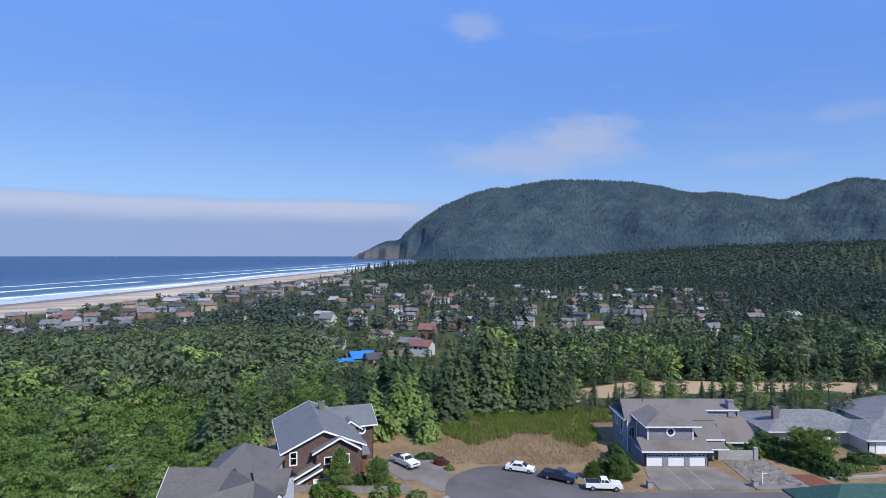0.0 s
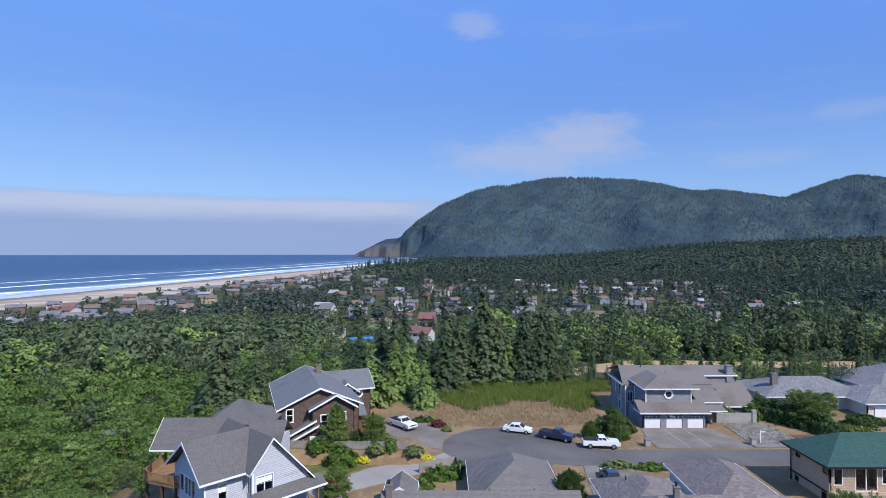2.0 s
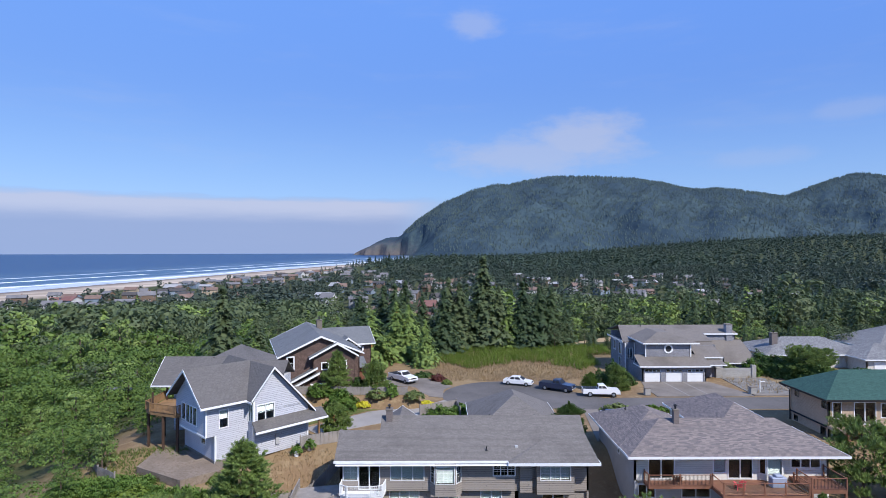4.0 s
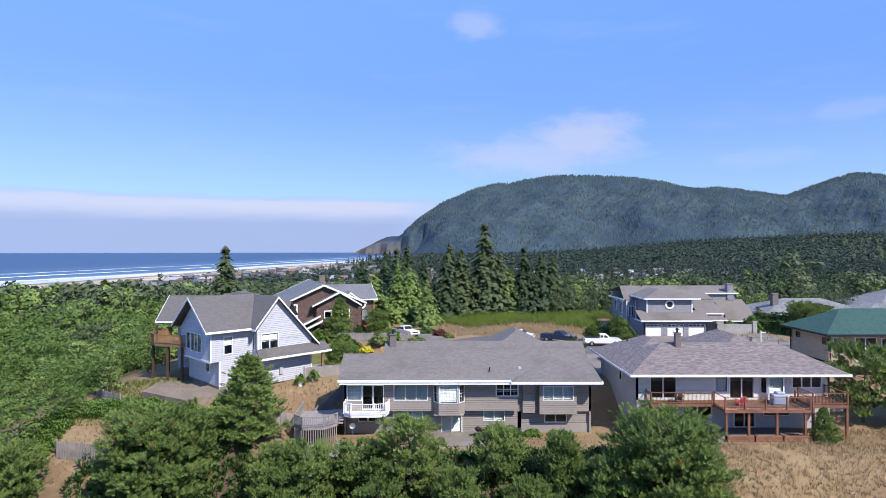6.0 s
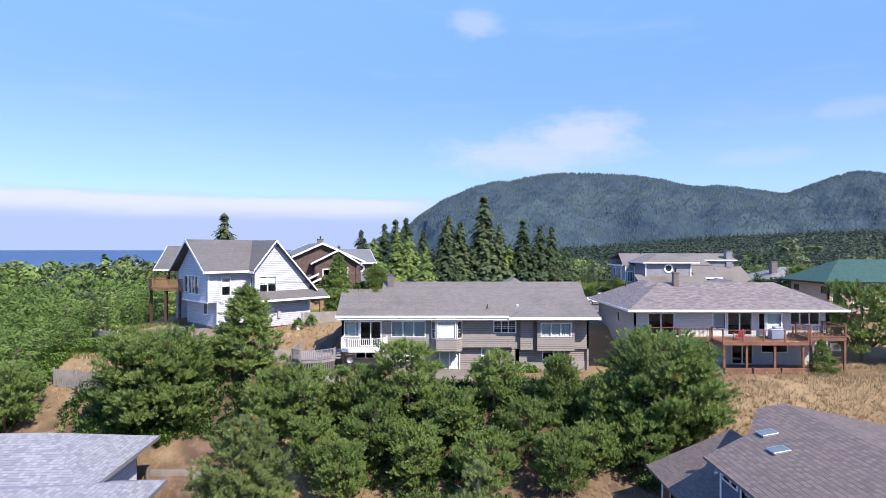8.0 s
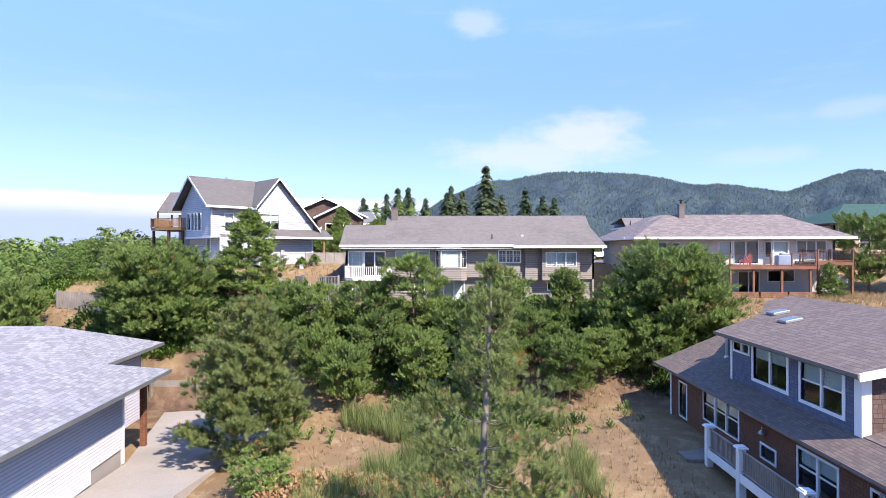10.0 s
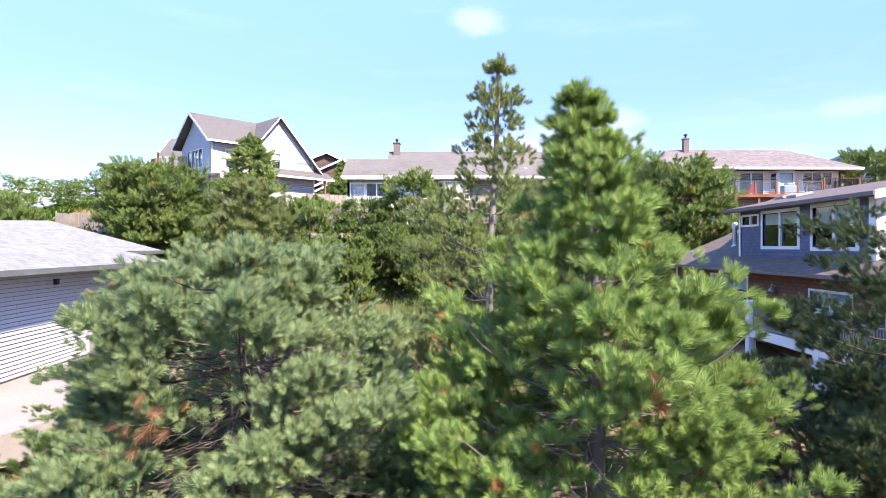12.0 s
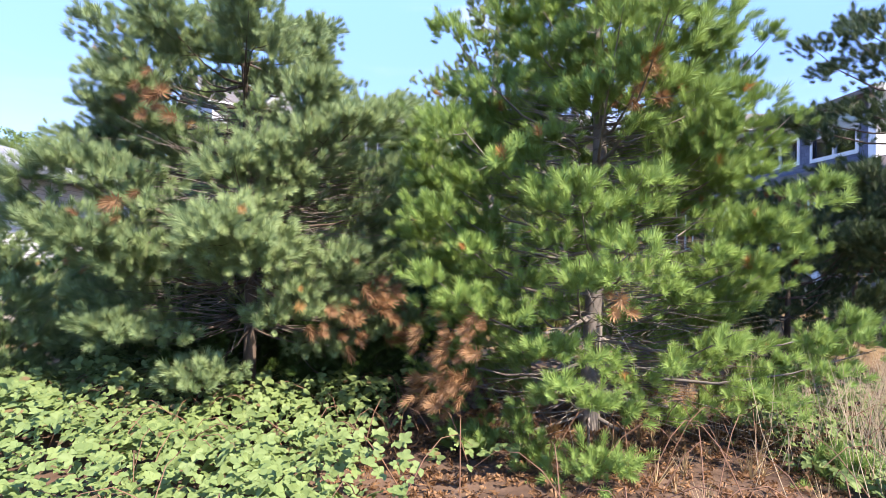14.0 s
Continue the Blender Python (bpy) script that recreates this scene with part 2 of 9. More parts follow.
M = dict(
    white=plain("white_paint", (0.78, 0.79, 0.8), 0.55, 0.05),
    cream=plain("cream_blind", (0.72, 0.72, 0.68), 0.8, 0.06),
    # near-black that stands in for the shade of unlit rooms; also dark trim
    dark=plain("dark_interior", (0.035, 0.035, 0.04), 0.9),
    glass=glass_mat("window_glass"),
    concrete=plain("concrete", (0.195, 0.168, 0.143), 0.9, 0.3, 0.9),
    pale_concrete=plain("pale_concrete", (0.3, 0.275, 0.25), 0.9, 0.13, 1.0),
    asphalt=plain("asphalt", (0.118, 0.108, 0.102), 0.9, 0.28, 0.5),
    stucco=plain("stucco", (0.42, 0.42, 0.42), 0.9, 0.08),
    black=plain("black_metal", (0.02, 0.02, 0.022), 0.45, 0.1),
    steel=plain("galvanised_metal", (0.5, 0.52, 0.54), 0.4, 0.12, metal=0.8),
    cedar=plain("cedar_wood", (0.215, 0.1, 0.062), 0.7, 0.25, 4.0),
    deckwood=plain("brown_deck_wood", (0.26, 0.155, 0.075), 0.75, 0.25, 4.0),
    darkwood=plain("dark_stained_wood", (0.075, 0.045, 0.03), 0.8, 0.25, 4.0),
    rooflight=plain("rooflight_glass", (0.13, 0.17, 0.16), 0.12, 0.1, spec=0.5),
    greywood=plain("weathered_wood", (0.27, 0.245, 0.225), 0.9, 0.25, 3.0),
    bark=plain("bark", (0.115, 0.085, 0.068), 0.95, 0.4, 6.0),
    greybark=plain("grey_bark", (0.2, 0.175, 0.155), 0.95, 0.35, 6.0),
    pale_siding=courses("pale_painted_siding", (0.52, 0.52, 0.545), (0.58, 0.58, 0.6), (0.16, 0.16, 0.18), 0.165, 4.0, relief=0.03, stain=0.06, gap=0.012),
    brick=courses("chimney_brick", (0.3, 0.15, 0.11), (0.42, 0.3, 0.24), (0.4, 0.37, 0.34), 0.075, 0.22, relief=0.006, gap=0.01),
    darkbrick=courses("smoky_brick", (0.13, 0.105, 0.1), (0.22, 0.18, 0.165), (0.2, 0.19, 0.18), 0.075, 0.22, relief=0.006, gap=0.01),
    block=courses("wall_block", (0.3, 0.29, 0.275), (0.4, 0.385, 0.36), (0.25, 0.24, 0.23), 0.2, 0.4, relief=0.01, gap=0.012),
    taupe=courses("taupe_siding", (0.275, 0.245, 0.22), (0.3, 0.268, 0.24), (0.07, 0.062, 0.056), 0.21, 4.0, relief=0.03, stain=0.12, gap=0.014),
    whitesiding=courses("white_siding", (0.46, 0.47, 0.52), (0.54, 0.55, 0.6), (0.15, 0.16, 0.19), 0.2, 4.0, relief=0.03, stain=0.08, gap=0.014),
    beigesiding=courses("beige_siding", (0.6, 0.57, 0.52), (0.66, 0.63, 0.58), (0.3, 0.28, 0.26), 0.2, 4.0, relief=0.03, stain=0.05),
    brownshingle=courses("brown_wall_shingle", (0.075, 0.05, 0.044), (0.18, 0.12, 0.1), (0.03, 0.02, 0.018), 0.17, 0.16, relief=0.02),
    blueshingle=courses("blue_grey_shingle", (0.095, 0.105, 0.16), (0.165, 0.18, 0.25), (0.04, 0.042, 0.06), 0.15, 0.16, relief=0.02),
    greyshingle=courses("grey_wall_shingle", (0.2, 0.2, 0.225), (0.33, 0.33, 0.36), (0.08, 0.08, 0.09), 0.17, 0.16, relief=0.02),
    tanshingle=courses("tan_wall_shingle", (0.4, 0.3, 0.215), (0.5, 0.39, 0.29), (0.2, 0.15, 0.11), 0.17, 0.16, relief=0.015),
    redshingle=courses("red_brown_shingle", (0.15, 0.06, 0.035), (0.24, 0.11, 0.065), (0.05, 0.025, 0.02), 0.15, 0.14, relief=0.02),
    roof_grey=courses("grey_roof_shingle", (0.135, 0.122, 0.113), (0.21, 0.192, 0.178), (0.075, 0.069, 0.065), 0.14, 0.32, 1.9, relief=0.014, stain=0.3, stain_scale=0.3),
    roof_white=courses("worn_grey_roof", (0.108, 0.1, 0.096), (0.165, 0.153, 0.146), (0.085, 0.08, 0.077), 0.14, 0.32, 1.9, relief=0.012, stain=0.5, stain_scale=0.22),
    roof_blend=courses("mixed_roof_shingle", (0.115, 0.103, 0.108), (0.28, 0.23, 0.205), (0.1, 0.09, 0.09), 0.14, 0.42, 2.4, relief=0.014, spread=0.75, stain=0.1),
    roof_blue=courses("blue_grey_roof", (0.135, 0.14, 0.145), (0.195, 0.2, 0.205), (0.085, 0.09, 0.095), 0.14, 0.32, 1.9, relief=0.012, stain=0.3),
    roof_brown=courses("brown_roof_shingle", (0.105, 0.084, 0.077), (0.19, 0.15, 0.134), (0.06, 0.05, 0.046), 0.13, 0.3, 2.3, relief=0.014, spread=0.65, stain=0.1),
    roof_old=courses("weathered_brown_roof", (0.165, 0.145, 0.128), (0.22, 0.194, 0.17), (0.14, 0.12, 0.11), 0.14, 0.32, 2.2, relief=0.012, stain=0.5, stain_scale=0.15),
    roof_slate=courses("pale_shake_roof", (0.185, 0.185, 0.195), (0.33, 0.33, 0.345), (0.11, 0.11, 0.12), 0.2, 0.3, 2.6, relief=0.03, spread=0.75, stain=0.1),
    roof_shake=courses("grey_shake_roof", (0.12, 0.118, 0.122), (0.3, 0.295, 0.29), (0.1, 0.1, 0.1), 0.2, 0.2, 2.2, relief=0.03, spread=0.7, stain=0.45, stain_scale=0.12),
    roof_green=courses("green_roof_shingle", (0.024, 0.066, 0.056), (0.05, 0.116, 0.096), (0.018, 0.048, 0.041), 0.16, 0.3, 2.2, relief=0.014, spread=0.6, stain=0.1),
)
M["gable_dark"] = M["brownshingle"]


# ---- mesh helpers ----
def mesh_of(bm, name="part"):
    bmesh.ops.recalc_face_normals(bm, faces=bm.faces)
    me = bpy.data.meshes.new(name)
    bm.to_mesh(me)
    bm.free()
    return me


def mesh_arrays(name, V, F):
    """A mesh of triangles from numpy arrays."""
    me = bpy.data.meshes.new(name)
    V, F = np.ascontiguousarray(V, dtype=np.float32), np.ascontiguousarray(F, dtype=np.int32)
    me.vertices.add(len(V))
    me.vertices.foreach_set("co", V.ravel())
    me.loops.add(F.size)
    me.loops.foreach_set("vertex_index", F.ravel())
    me.polygons.add(len(F))
    me.polygons.foreach_set("loop_start", np.arange(0, F.size, 3, dtype=np.int32))
    me.update(calc_edges=True)
    return me


PLAIN = {}                                   # things whose parts are drawn in the world's own coordinates


def thing(name, at=(0, 0, 0), turn=0.0, label="", category="", group="", kind="", plain_parts=False):
    ob = new(name)
    ob.empty_display_size = 0.3
    ob.matrix_world = pose(*at, 0, 0, turn)
    if plain_parts:
        PLAIN[ob.name] = pose(*at, 0, 0, turn).inverted()
    return tagged(ob, label, category, group, kind)


SPLIT = {"roof", "fascia", "corner_board", "foundation", "railing", "rake_board", "step_roof", "wing_roof", "back_roof", "garage_roof", "box_cheek", "gutter", "block_wall", "deck", "back_wall", "gable_wall", "downpipe", "rail_bar",
         "muntin", "lattice", "gable", "window", "door", "sliding_door", "wall", "bay_wall", "soffit", "planter", "board", "post"}


def islands(bm):
    """The separate pieces of a bmesh, each as a bmesh of its own."""
    seen, out = set(), []
    bm.verts.index_update()
    for v in bm.verts:
        if v in seen:
            continue
        stack, group = [v], []
        seen.add(v)
        while stack:
            a = stack.pop()
            group.append(a)
            for e in a.link_edges:
                b = e.other_vert(a)
                if b not in seen:
                    seen.add(b)
                    stack.append(b)
        out.append(group)
    if len(out) == 1:
        return [bm]
    made = []
    for group in out:
        nb = bmesh.new()
        new_v = {v: nb.verts.new(v.co) for v in group}
        for f in {f for v in group for f in v.link_faces}:
            nb.faces.new([new_v[v] for v in f.verts])
        made.append(nb)
    bm.free()
    return made


def part(name, bm, mat, parent=None, label="", place=None):
    if isinstance(bm, bmesh.types.BMesh) and name in SPLIT and parent is not None:
        bms = sorted(islands(bm), key=lambda b: -len(b.verts))
        for extra in bms[1:]:
            one_part(name, extra, mat, parent, label, place)
        bm = bms[0]
    return one_part(name, bm, mat, parent, label, place)


def one_part(name, bm, mat, parent=None, label="", place=None):
    me = bm if isinstance(bm, bpy.types.Mesh) else mesh_of(bm, name)
    if not me.materials:
        me.materials.append(mat)
    ob = new(name, me)
    if parent is not None:
        ob.parent = parent
        if parent.name in PLAIN:
            ob.matrix_parent_inverse = PLAIN[parent.name]
    if label:
        ob["label"] = label
    if place is not None:
        ob.matrix_basis = place
    return ob


def box(bm, x0, x1, y0, y1, z0, z1, bevel=0.0):
    vs = [bm.verts.new((x, y, z)) for x in (x0, x1) for y in (y0, y1) for z in (z0, z1)]
    fs = [bm.faces.new([vs[i] for i in q]) for q in ((0, 1, 3, 2), (4, 6, 7, 5), (0, 4, 5, 1), (2, 3, 7, 6), (0, 2, 6, 4), (1, 5, 7, 3))]
    if bevel:
        es = {e for f in fs for e in f.edges}
        bmesh.ops.bevel(bm, geom=list(es), offset=bevel, segments=1, affect="EDGES", clamp_overlap=True)


def boxes(*rows, bevel=0.0):
    bm = bmesh.new()
    for r in rows:
        box(bm, *r, bevel=bevel)
    return bm


def prism(bm, pts, offset):
    """A polygon (3D points) pushed by a vector into a solid."""
    o = Vector(offset)
    a = [bm.verts.new(p) for p in pts]
    b = [bm.verts.new(Vector(p) + o) for p in pts]
    n = len(pts)
    bm.faces.new(a)
    bm.faces.new(b[::-1])
    for i in range(n):
        bm.faces.new((a[i], b[i], b[(i + 1) % n], a[(i + 1) % n]))


def tube(bm, pts, radii, sides=6):
    rings = []
    for i, p in enumerate(pts):
        p = Vector(p)
        d = (Vector(pts[min(i + 1, len(pts) - 1)]) - Vector(pts[max(i - 1, 0)])).normalized()
        a = d.orthogonal().normalized()
        b = d.cross(a)
        r = radii[i] if isinstance(radii, (list, tuple)) else radii
        rings.append([bm.verts.new(p + (a * math.cos(2 * math.pi * k / sides) + b * math.sin(2 * math.pi * k / sides)) * r) for k in range(sides)])
    for r0, r1 in zip(rings, rings[1:]):
        for k in range(sides):
            bm.faces.new((r0[k], r0[(k + 1) % sides], r1[(k + 1) % sides], r1[k]))
    bm.faces.new(rings[0][::-1])
    bm.faces.new(rings[-1])


class Wall:
    """A wall from p to q (plan points, seen from outside with p on the left), with real openings; windows and doors sit in them."""

    def __init__(self, house, p, q, z0, z1, mat, thick=0.18, gable=None, name="wall", holes=()):
        self.house, self.p, self.z0 = house, Vector((*p, 0)), z0
        self.d = (Vector((*q, 0)) - self.p)
        self.len = self.d.length
        self.d.normalize()
        self.n = Vector((self.d.y, -self.d.x, 0))          # outwards
        self.thick = thick
        bm = bmesh.new()
        us = sorted({0, self.len, *[v for h in holes for v in h[:2]]})
        vs = sorted({z0, z1, *[v for h in holes for v in h[2:4]]})
        for u0, u1 in zip(us, us[1:]):
            for v0, v1 in zip(vs, vs[1:]):
                um, vm = (u0 + u1) / 2, (v0 + v1) / 2
                if any(h[0] < um < h[1] and h[2] < vm < h[3] for h in holes):
                    continue
                prism(bm, [self.at(u0, v0), self.at(u1, v0), self.at(u1, v1), self.at(u0, v1)], self.n * -thick)
        if gable:                                          # further outline points (u, z) over the wall's top
            prism(bm, [self.at(0, z1), self.at(self.len, z1), *[self.at(u, z) for u, z in gable]], self.n * -thick)
        bmesh.ops.remove_doubles(bm, verts=bm.verts, dist=0.001)
        self.ob = part(name, bm, mat, house)

    def at(self, u, z, out=0.0):
        p = self.p + self.d * u + self.n * out
        return Vector((p.x, p.y, z))

    def block(self, bm, u0, u1, z0, z1, o0, o1):
        prism(bm, [self.at(u0, z0, o1), self.at(u1, z0, o1), self.at(u1, z1, o1), self.at(u0, z1, o1)], self.n * (o0 - o1))

    def trim(self, name, u0, u1, z0, z1, out=0.03, mat=None, parent=None):
        bm = bmesh.new()
        self.block(bm, u0, u1, z0, z1, 0.002, out)
        return part(name, bm, mat or M["white"], parent or self.house)

    def window(self, hole, lights=1, sash=False, grid=None, casing=0.09, blind=0.0, name="window", mat=None, label="", glass=None):
        """Casing, panes and bars in one opening. lights: panes side by side; sash: split across; blind: share covered by a blind."""
        u0, u1, z0, z1 = hole[:4]
        mat = mat or M["white"]
        win = one_part(name, self._frame(u0, u1, z0, z1, casing), mat, self.house, label)
        for i in range(1, lights):
            u = u0 + (u1 - u0) * i / lights
            bm = bmesh.new()
            self.block(bm, u - 0.05, u + 0.05, z0, z1, -0.1, 0.015)
            one_part("mullion", bm, mat, win)
        if sash:
            v = z0 + (z1 - z0) * 0.52
            for i in range(lights):
                a, b = u0 + (u1 - u0) * i / lights, u0 + (u1 - u0) * (i + 1) / lights
                bm = bmesh.new()
                self.block(bm, a + (0.05 if i else 0), b - (0.05 if i < lights - 1 else 0), v - 0.03, v + 0.03, -0.1, -0.035)
                one_part("sash_rail", bm, mat, win)
        for i in range(lights):
            a, b = u0 + (u1 - u0) * i / lights, u0 + (u1 - u0) * (i + 1) / lights
            bm = bmesh.new()
            self.block(bm, a + 0.03, b - 0.03, z0 + 0.03, z1 - 0.03, -0.07, -0.06)
            pane = part("pane", bm, glass or M["glass"], win)
            pane.visible_shadow = False
            if grid:
                bm = bmesh.new()
                for k in range(1, grid[0]):
                    u = a + (b - a) * k / grid[0]
                    self.block(bm, u - 0.012, u + 0.012, z0 + 0.03, z1 - 0.03, -0.058, -0.045)
                for k in range(1, grid[1]):
                    v = z0 + (z1 - z0) * k / grid[1]
                    self.block(bm, a + 0.03, b - 0.03, v - 0.012, v + 0.012, -0.057, -0.046)
                part("muntin", bm, mat, win)
        if blind:
            bm = bmesh.new()
            self.block(bm, u0 + 0.02, u1 - 0.02, z1 - (z1 - z0) * blind, z1 - 0.02, -0.14, -0.12)
            part("blind", bm, M["cream"], win, "closed pale blind")
        return win

    def _frame(self, u0, u1, z0, z1, c):
        """The casing: one ring round the opening, in front of the wall and into it."""
        bm = bmesh.new()
        loops = []
        for k, out in ((0.0, -0.1), (0.0, 0.04), (c, 0.03), (c, 0.002)):
            loops.append([bm.verts.new(self.at(u, z, out)) for u, z in ((u0 - k, z0 - k), (u1 + k, z0 - k), (u1 + k, z1 + k), (u0 - k, z1 + k))])
        for a, b in zip(loops, loops[1:]):
            for i in range(4):
                bm.faces.new((a[i], a[(i + 1) % 4], b[(i + 1) % 4], b[i]))
        return bm


def slab(bm, pts, thick=0.16):
    """One roof plane: a polygon with its underside."""
    prism(bm, pts, (0, 0, -thick))


def gable_roof(house, x0, x1, y0, y1, z_eave, z_ridge, along, mat, thick=0.16, trim=None, name="roof", ridge_at=None, fascia=("e0", "e1", "r0", "r1")):
    """A gable roof over a rectangle (overhangs included). along: axis of the ridge. trim: material of fascia and rake boards."""
    bm = bmesh.new()
    tr = bmesh.new()
    f, o = 0.2, 0.03
    if along == "x":
        m = (y0 + y1) / 2 if ridge_at is None else ridge_at
        slab(bm, [(x0, y0, z_eave), (x1, y0, z_eave), (x1, m, z_ridge), (x0, m, z_ridge)], thick)
        slab(bm, [(x1, y1, z_eave), (x0, y1, z_eave), (x0, m, z_ridge), (x1, m, z_ridge)], thick)
        if "e0" in fascia: box(tr, x0 - o, x1 + o, y0 - 0.05, y0 - 0.003, z_eave - f, z_eave + 0.02)
        if "e1" in fascia: box(tr, x0 - o, x1 + o, y1 + 0.003, y1 + 0.05, z_eave - f, z_eave + 0.02)
        for x, key in ((x0, "r0"), (x1, "r1")):
            if key in fascia:
                s = -0.045 if key == "r0" else 0.045
                for ye in (y0, y1):
                    prism(tr, [(x + s * 0.08, ye, z_eave + 0.03), (x + s * 0.08, m, z_ridge + 0.03), (x + s * 0.08, m, z_ridge - 0.26), (x + s * 0.08, ye, z_eave - 0.22)], (s, 0, 0))
    else:
        m = (x0 + x1) / 2 if ridge_at is None else ridge_at
        slab(bm, [(x0, y1, z_eave), (x0, y0, z_eave), (m, y0, z_ridge), (m, y1, z_ridge)], thick)
        slab(bm, [(x1, y0, z_eave), (x1, y1, z_eave), (m, y1, z_ridge), (m, y0, z_ridge)], thick)
        if "e0" in fascia: box(tr, x0 - 0.05, x0 - 0.003, y0 - o, y1 + o, z_eave - f, z_eave + 0.02)
        if "e1" in fascia: box(tr, x1 + 0.003, x1 + 0.05, y0 - o, y1 + o, z_eave - f, z_eave + 0.02)
        for y, key in ((y0, "r0"), (y1, "r1")):
            if key in fascia:
                s = -0.045 if key == "r0" else 0.045
                for xe in (x0, x1):
                    prism(tr, [(xe, y + s * 0.08, z_eave + 0.03), (m, y + s * 0.08, z_ridge + 0.03), (m, y + s * 0.08, z_ridge - 0.26), (xe, y + s * 0.08, z_eave - 0.22)], (0, s, 0))
    bmesh.ops.remove_doubles(bm, verts=bm.verts, dist=0.001)
    r = part(name, bm, mat, house)
    part("fascia", tr, trim or M["white"], house)
    return r


def hip_roof(house, x0, x1, y0, y1, z_eave, z_ridge, mat, trim=None, thick=0.16, name="roof", run=None):
    w, d = x1 - x0, y1 - y0
    h = run or min(w, d) / 2
    bm = bmesh.new()
    if w >= d:
        a, b = (x0 + h, (y0 + y1) / 2, z_ridge), (x1 - h, (y0 + y1) / 2, z_ridge)
        slab(bm, [(x0, y0, z_eave), (x1, y0, z_eave), b, a], thick)
        slab(bm, [(x1, y1, z_eave), (x0, y1, z_eave), a, b], thick)
        slab(bm, [(x0, y1, z_eave), (x0, y0, z_eave), a], thick)
        slab(bm, [(x1, y0, z_eave), (x1, y1, z_eave), b], thick)
    else:
        a, b = ((x0 + x1) / 2, y0 + h, z_ridge), ((x0 + x1) / 2, y1 - h, z_ridge)
        slab(bm, [(x0, y0, z_eave), (x1, y0, z_eave), a], thick)
        slab(bm, [(x1, y1, z_eave), (x0, y1, z_eave), b], thick)
        slab(bm, [(x0, y1, z_eave), (x0, y0, z_eave), a, b], thick)
        slab(bm, [(x1, y0, z_eave), (x1, y1, z_eave), b, a], thick)
    bmesh.ops.remove_doubles(bm, verts=bm.verts, dist=0.001)
    r = part(name, bm, mat, house)
    o = 0.045
    part("fascia", boxes((x0 - o, x1 + o, y0 - o, y0 - 0.003, z_eave - 0.2, z_eave + 0.02), (x0 - o, x1 + o, y1 + 0.003, y1 + o, z_eave - 0.2, z_eave + 0.02),
                         (x0 - o, x0 - 0.003, y0, y1, z_eave - 0.2, z_eave + 0.02), (x1 + 0.003, x1 + o, y0, y1, z_eave - 0.2, z_eave + 0.02)), trim or M["white"], house)
    return r


def railing(house, pts, z, height, mat, gap=0.13, posts=True, name="railing", bar=0.022, rail_mat=None, post_mat=None):
    """Top and bottom rails, posts and a row of balusters along plan points at floor height z; a part with each baluster under it."""
    rail = bmesh.new()
    for (x0, y0), (x1, y1) in zip(pts, pts[1:]):
        d = Vector((x1 - x0, y1 - y0, 0))
        n = Vector((-d.y, d.x, 0)).normalized() * 0.045
        for a, b in ((height - 0.05, height), (0.08, 0.13)):
            prism(rail, [(x0 - n.x, y0 - n.y, z + a), (x1 - n.x, y1 - n.y, z + a), (x1 + n.x, y1 + n.y, z + a), (x0 + n.x, y0 + n.y, z + a)], (0, 0, b - a))
    ob = part(name, rail, rail_mat or mat, house)
    bar_me = mesh_of(boxes((-bar, bar, -bar, bar, 0.132, height - 0.052)), "baluster")
    bar_me.materials.append(mat)
    post_me = mesh_of(boxes((-0.055, 0.055, -0.055, 0.055, -0.02, height + 0.06)), "post")
    post_me.materials.append(post_mat or rail_mat or mat)
    for i, ((x0, y0), (x1, y1)) in enumerate(zip(pts, pts[1:])):
        L = math.hypot(x1 - x0, y1 - y0)
        k = max(2, int(L / gap)) if gap else 0
        for j in range(1, k):
            b = part("baluster", bar_me, None, ob)
            b.matrix_basis = pose(x0 + (x1 - x0) * j / k, y0 + (y1 - y0) * j / k, z)
    if posts:
        for x, y in pts:
            part("post", post_me, None, ob).matrix_basis = pose(x, y, z)
    return ob
# ---- the land ----
SEA = -14.0


def step(v, a, b):
    t = np.clip((v - a) / (b - a), 0, 1)
    return t * t * (3 - 2 * t)


def bumps(x, y, size, seed=0.0):
    """Smooth, cheap, repeatable unevenness between about -1 and 1."""
    a, b = x / size + seed, y / size - seed
    return (np.sin(a * 2.1 + 1.3 * np.sin(b * 1.7)) + np.sin(b * 2.3 + 1.1 * np.sin(a * 1.9 + 2)) + 0.6 * np.sin((a + b) * 4.1) + 0.5 * np.sin((a - b) * 5.3 + 1)) / 3.1


def shore(y):
    """Where the water meets the sand: x at each y."""
    return -505 + 0.128 * (y - 640) + 0.00006 * np.clip(np.asarray(y, dtype=float) - 1500, 0, 2600) ** 2


def beach_width(y):
    return 168 - 90 * step(np.asarray(y, dtype=float), 900, 3000)


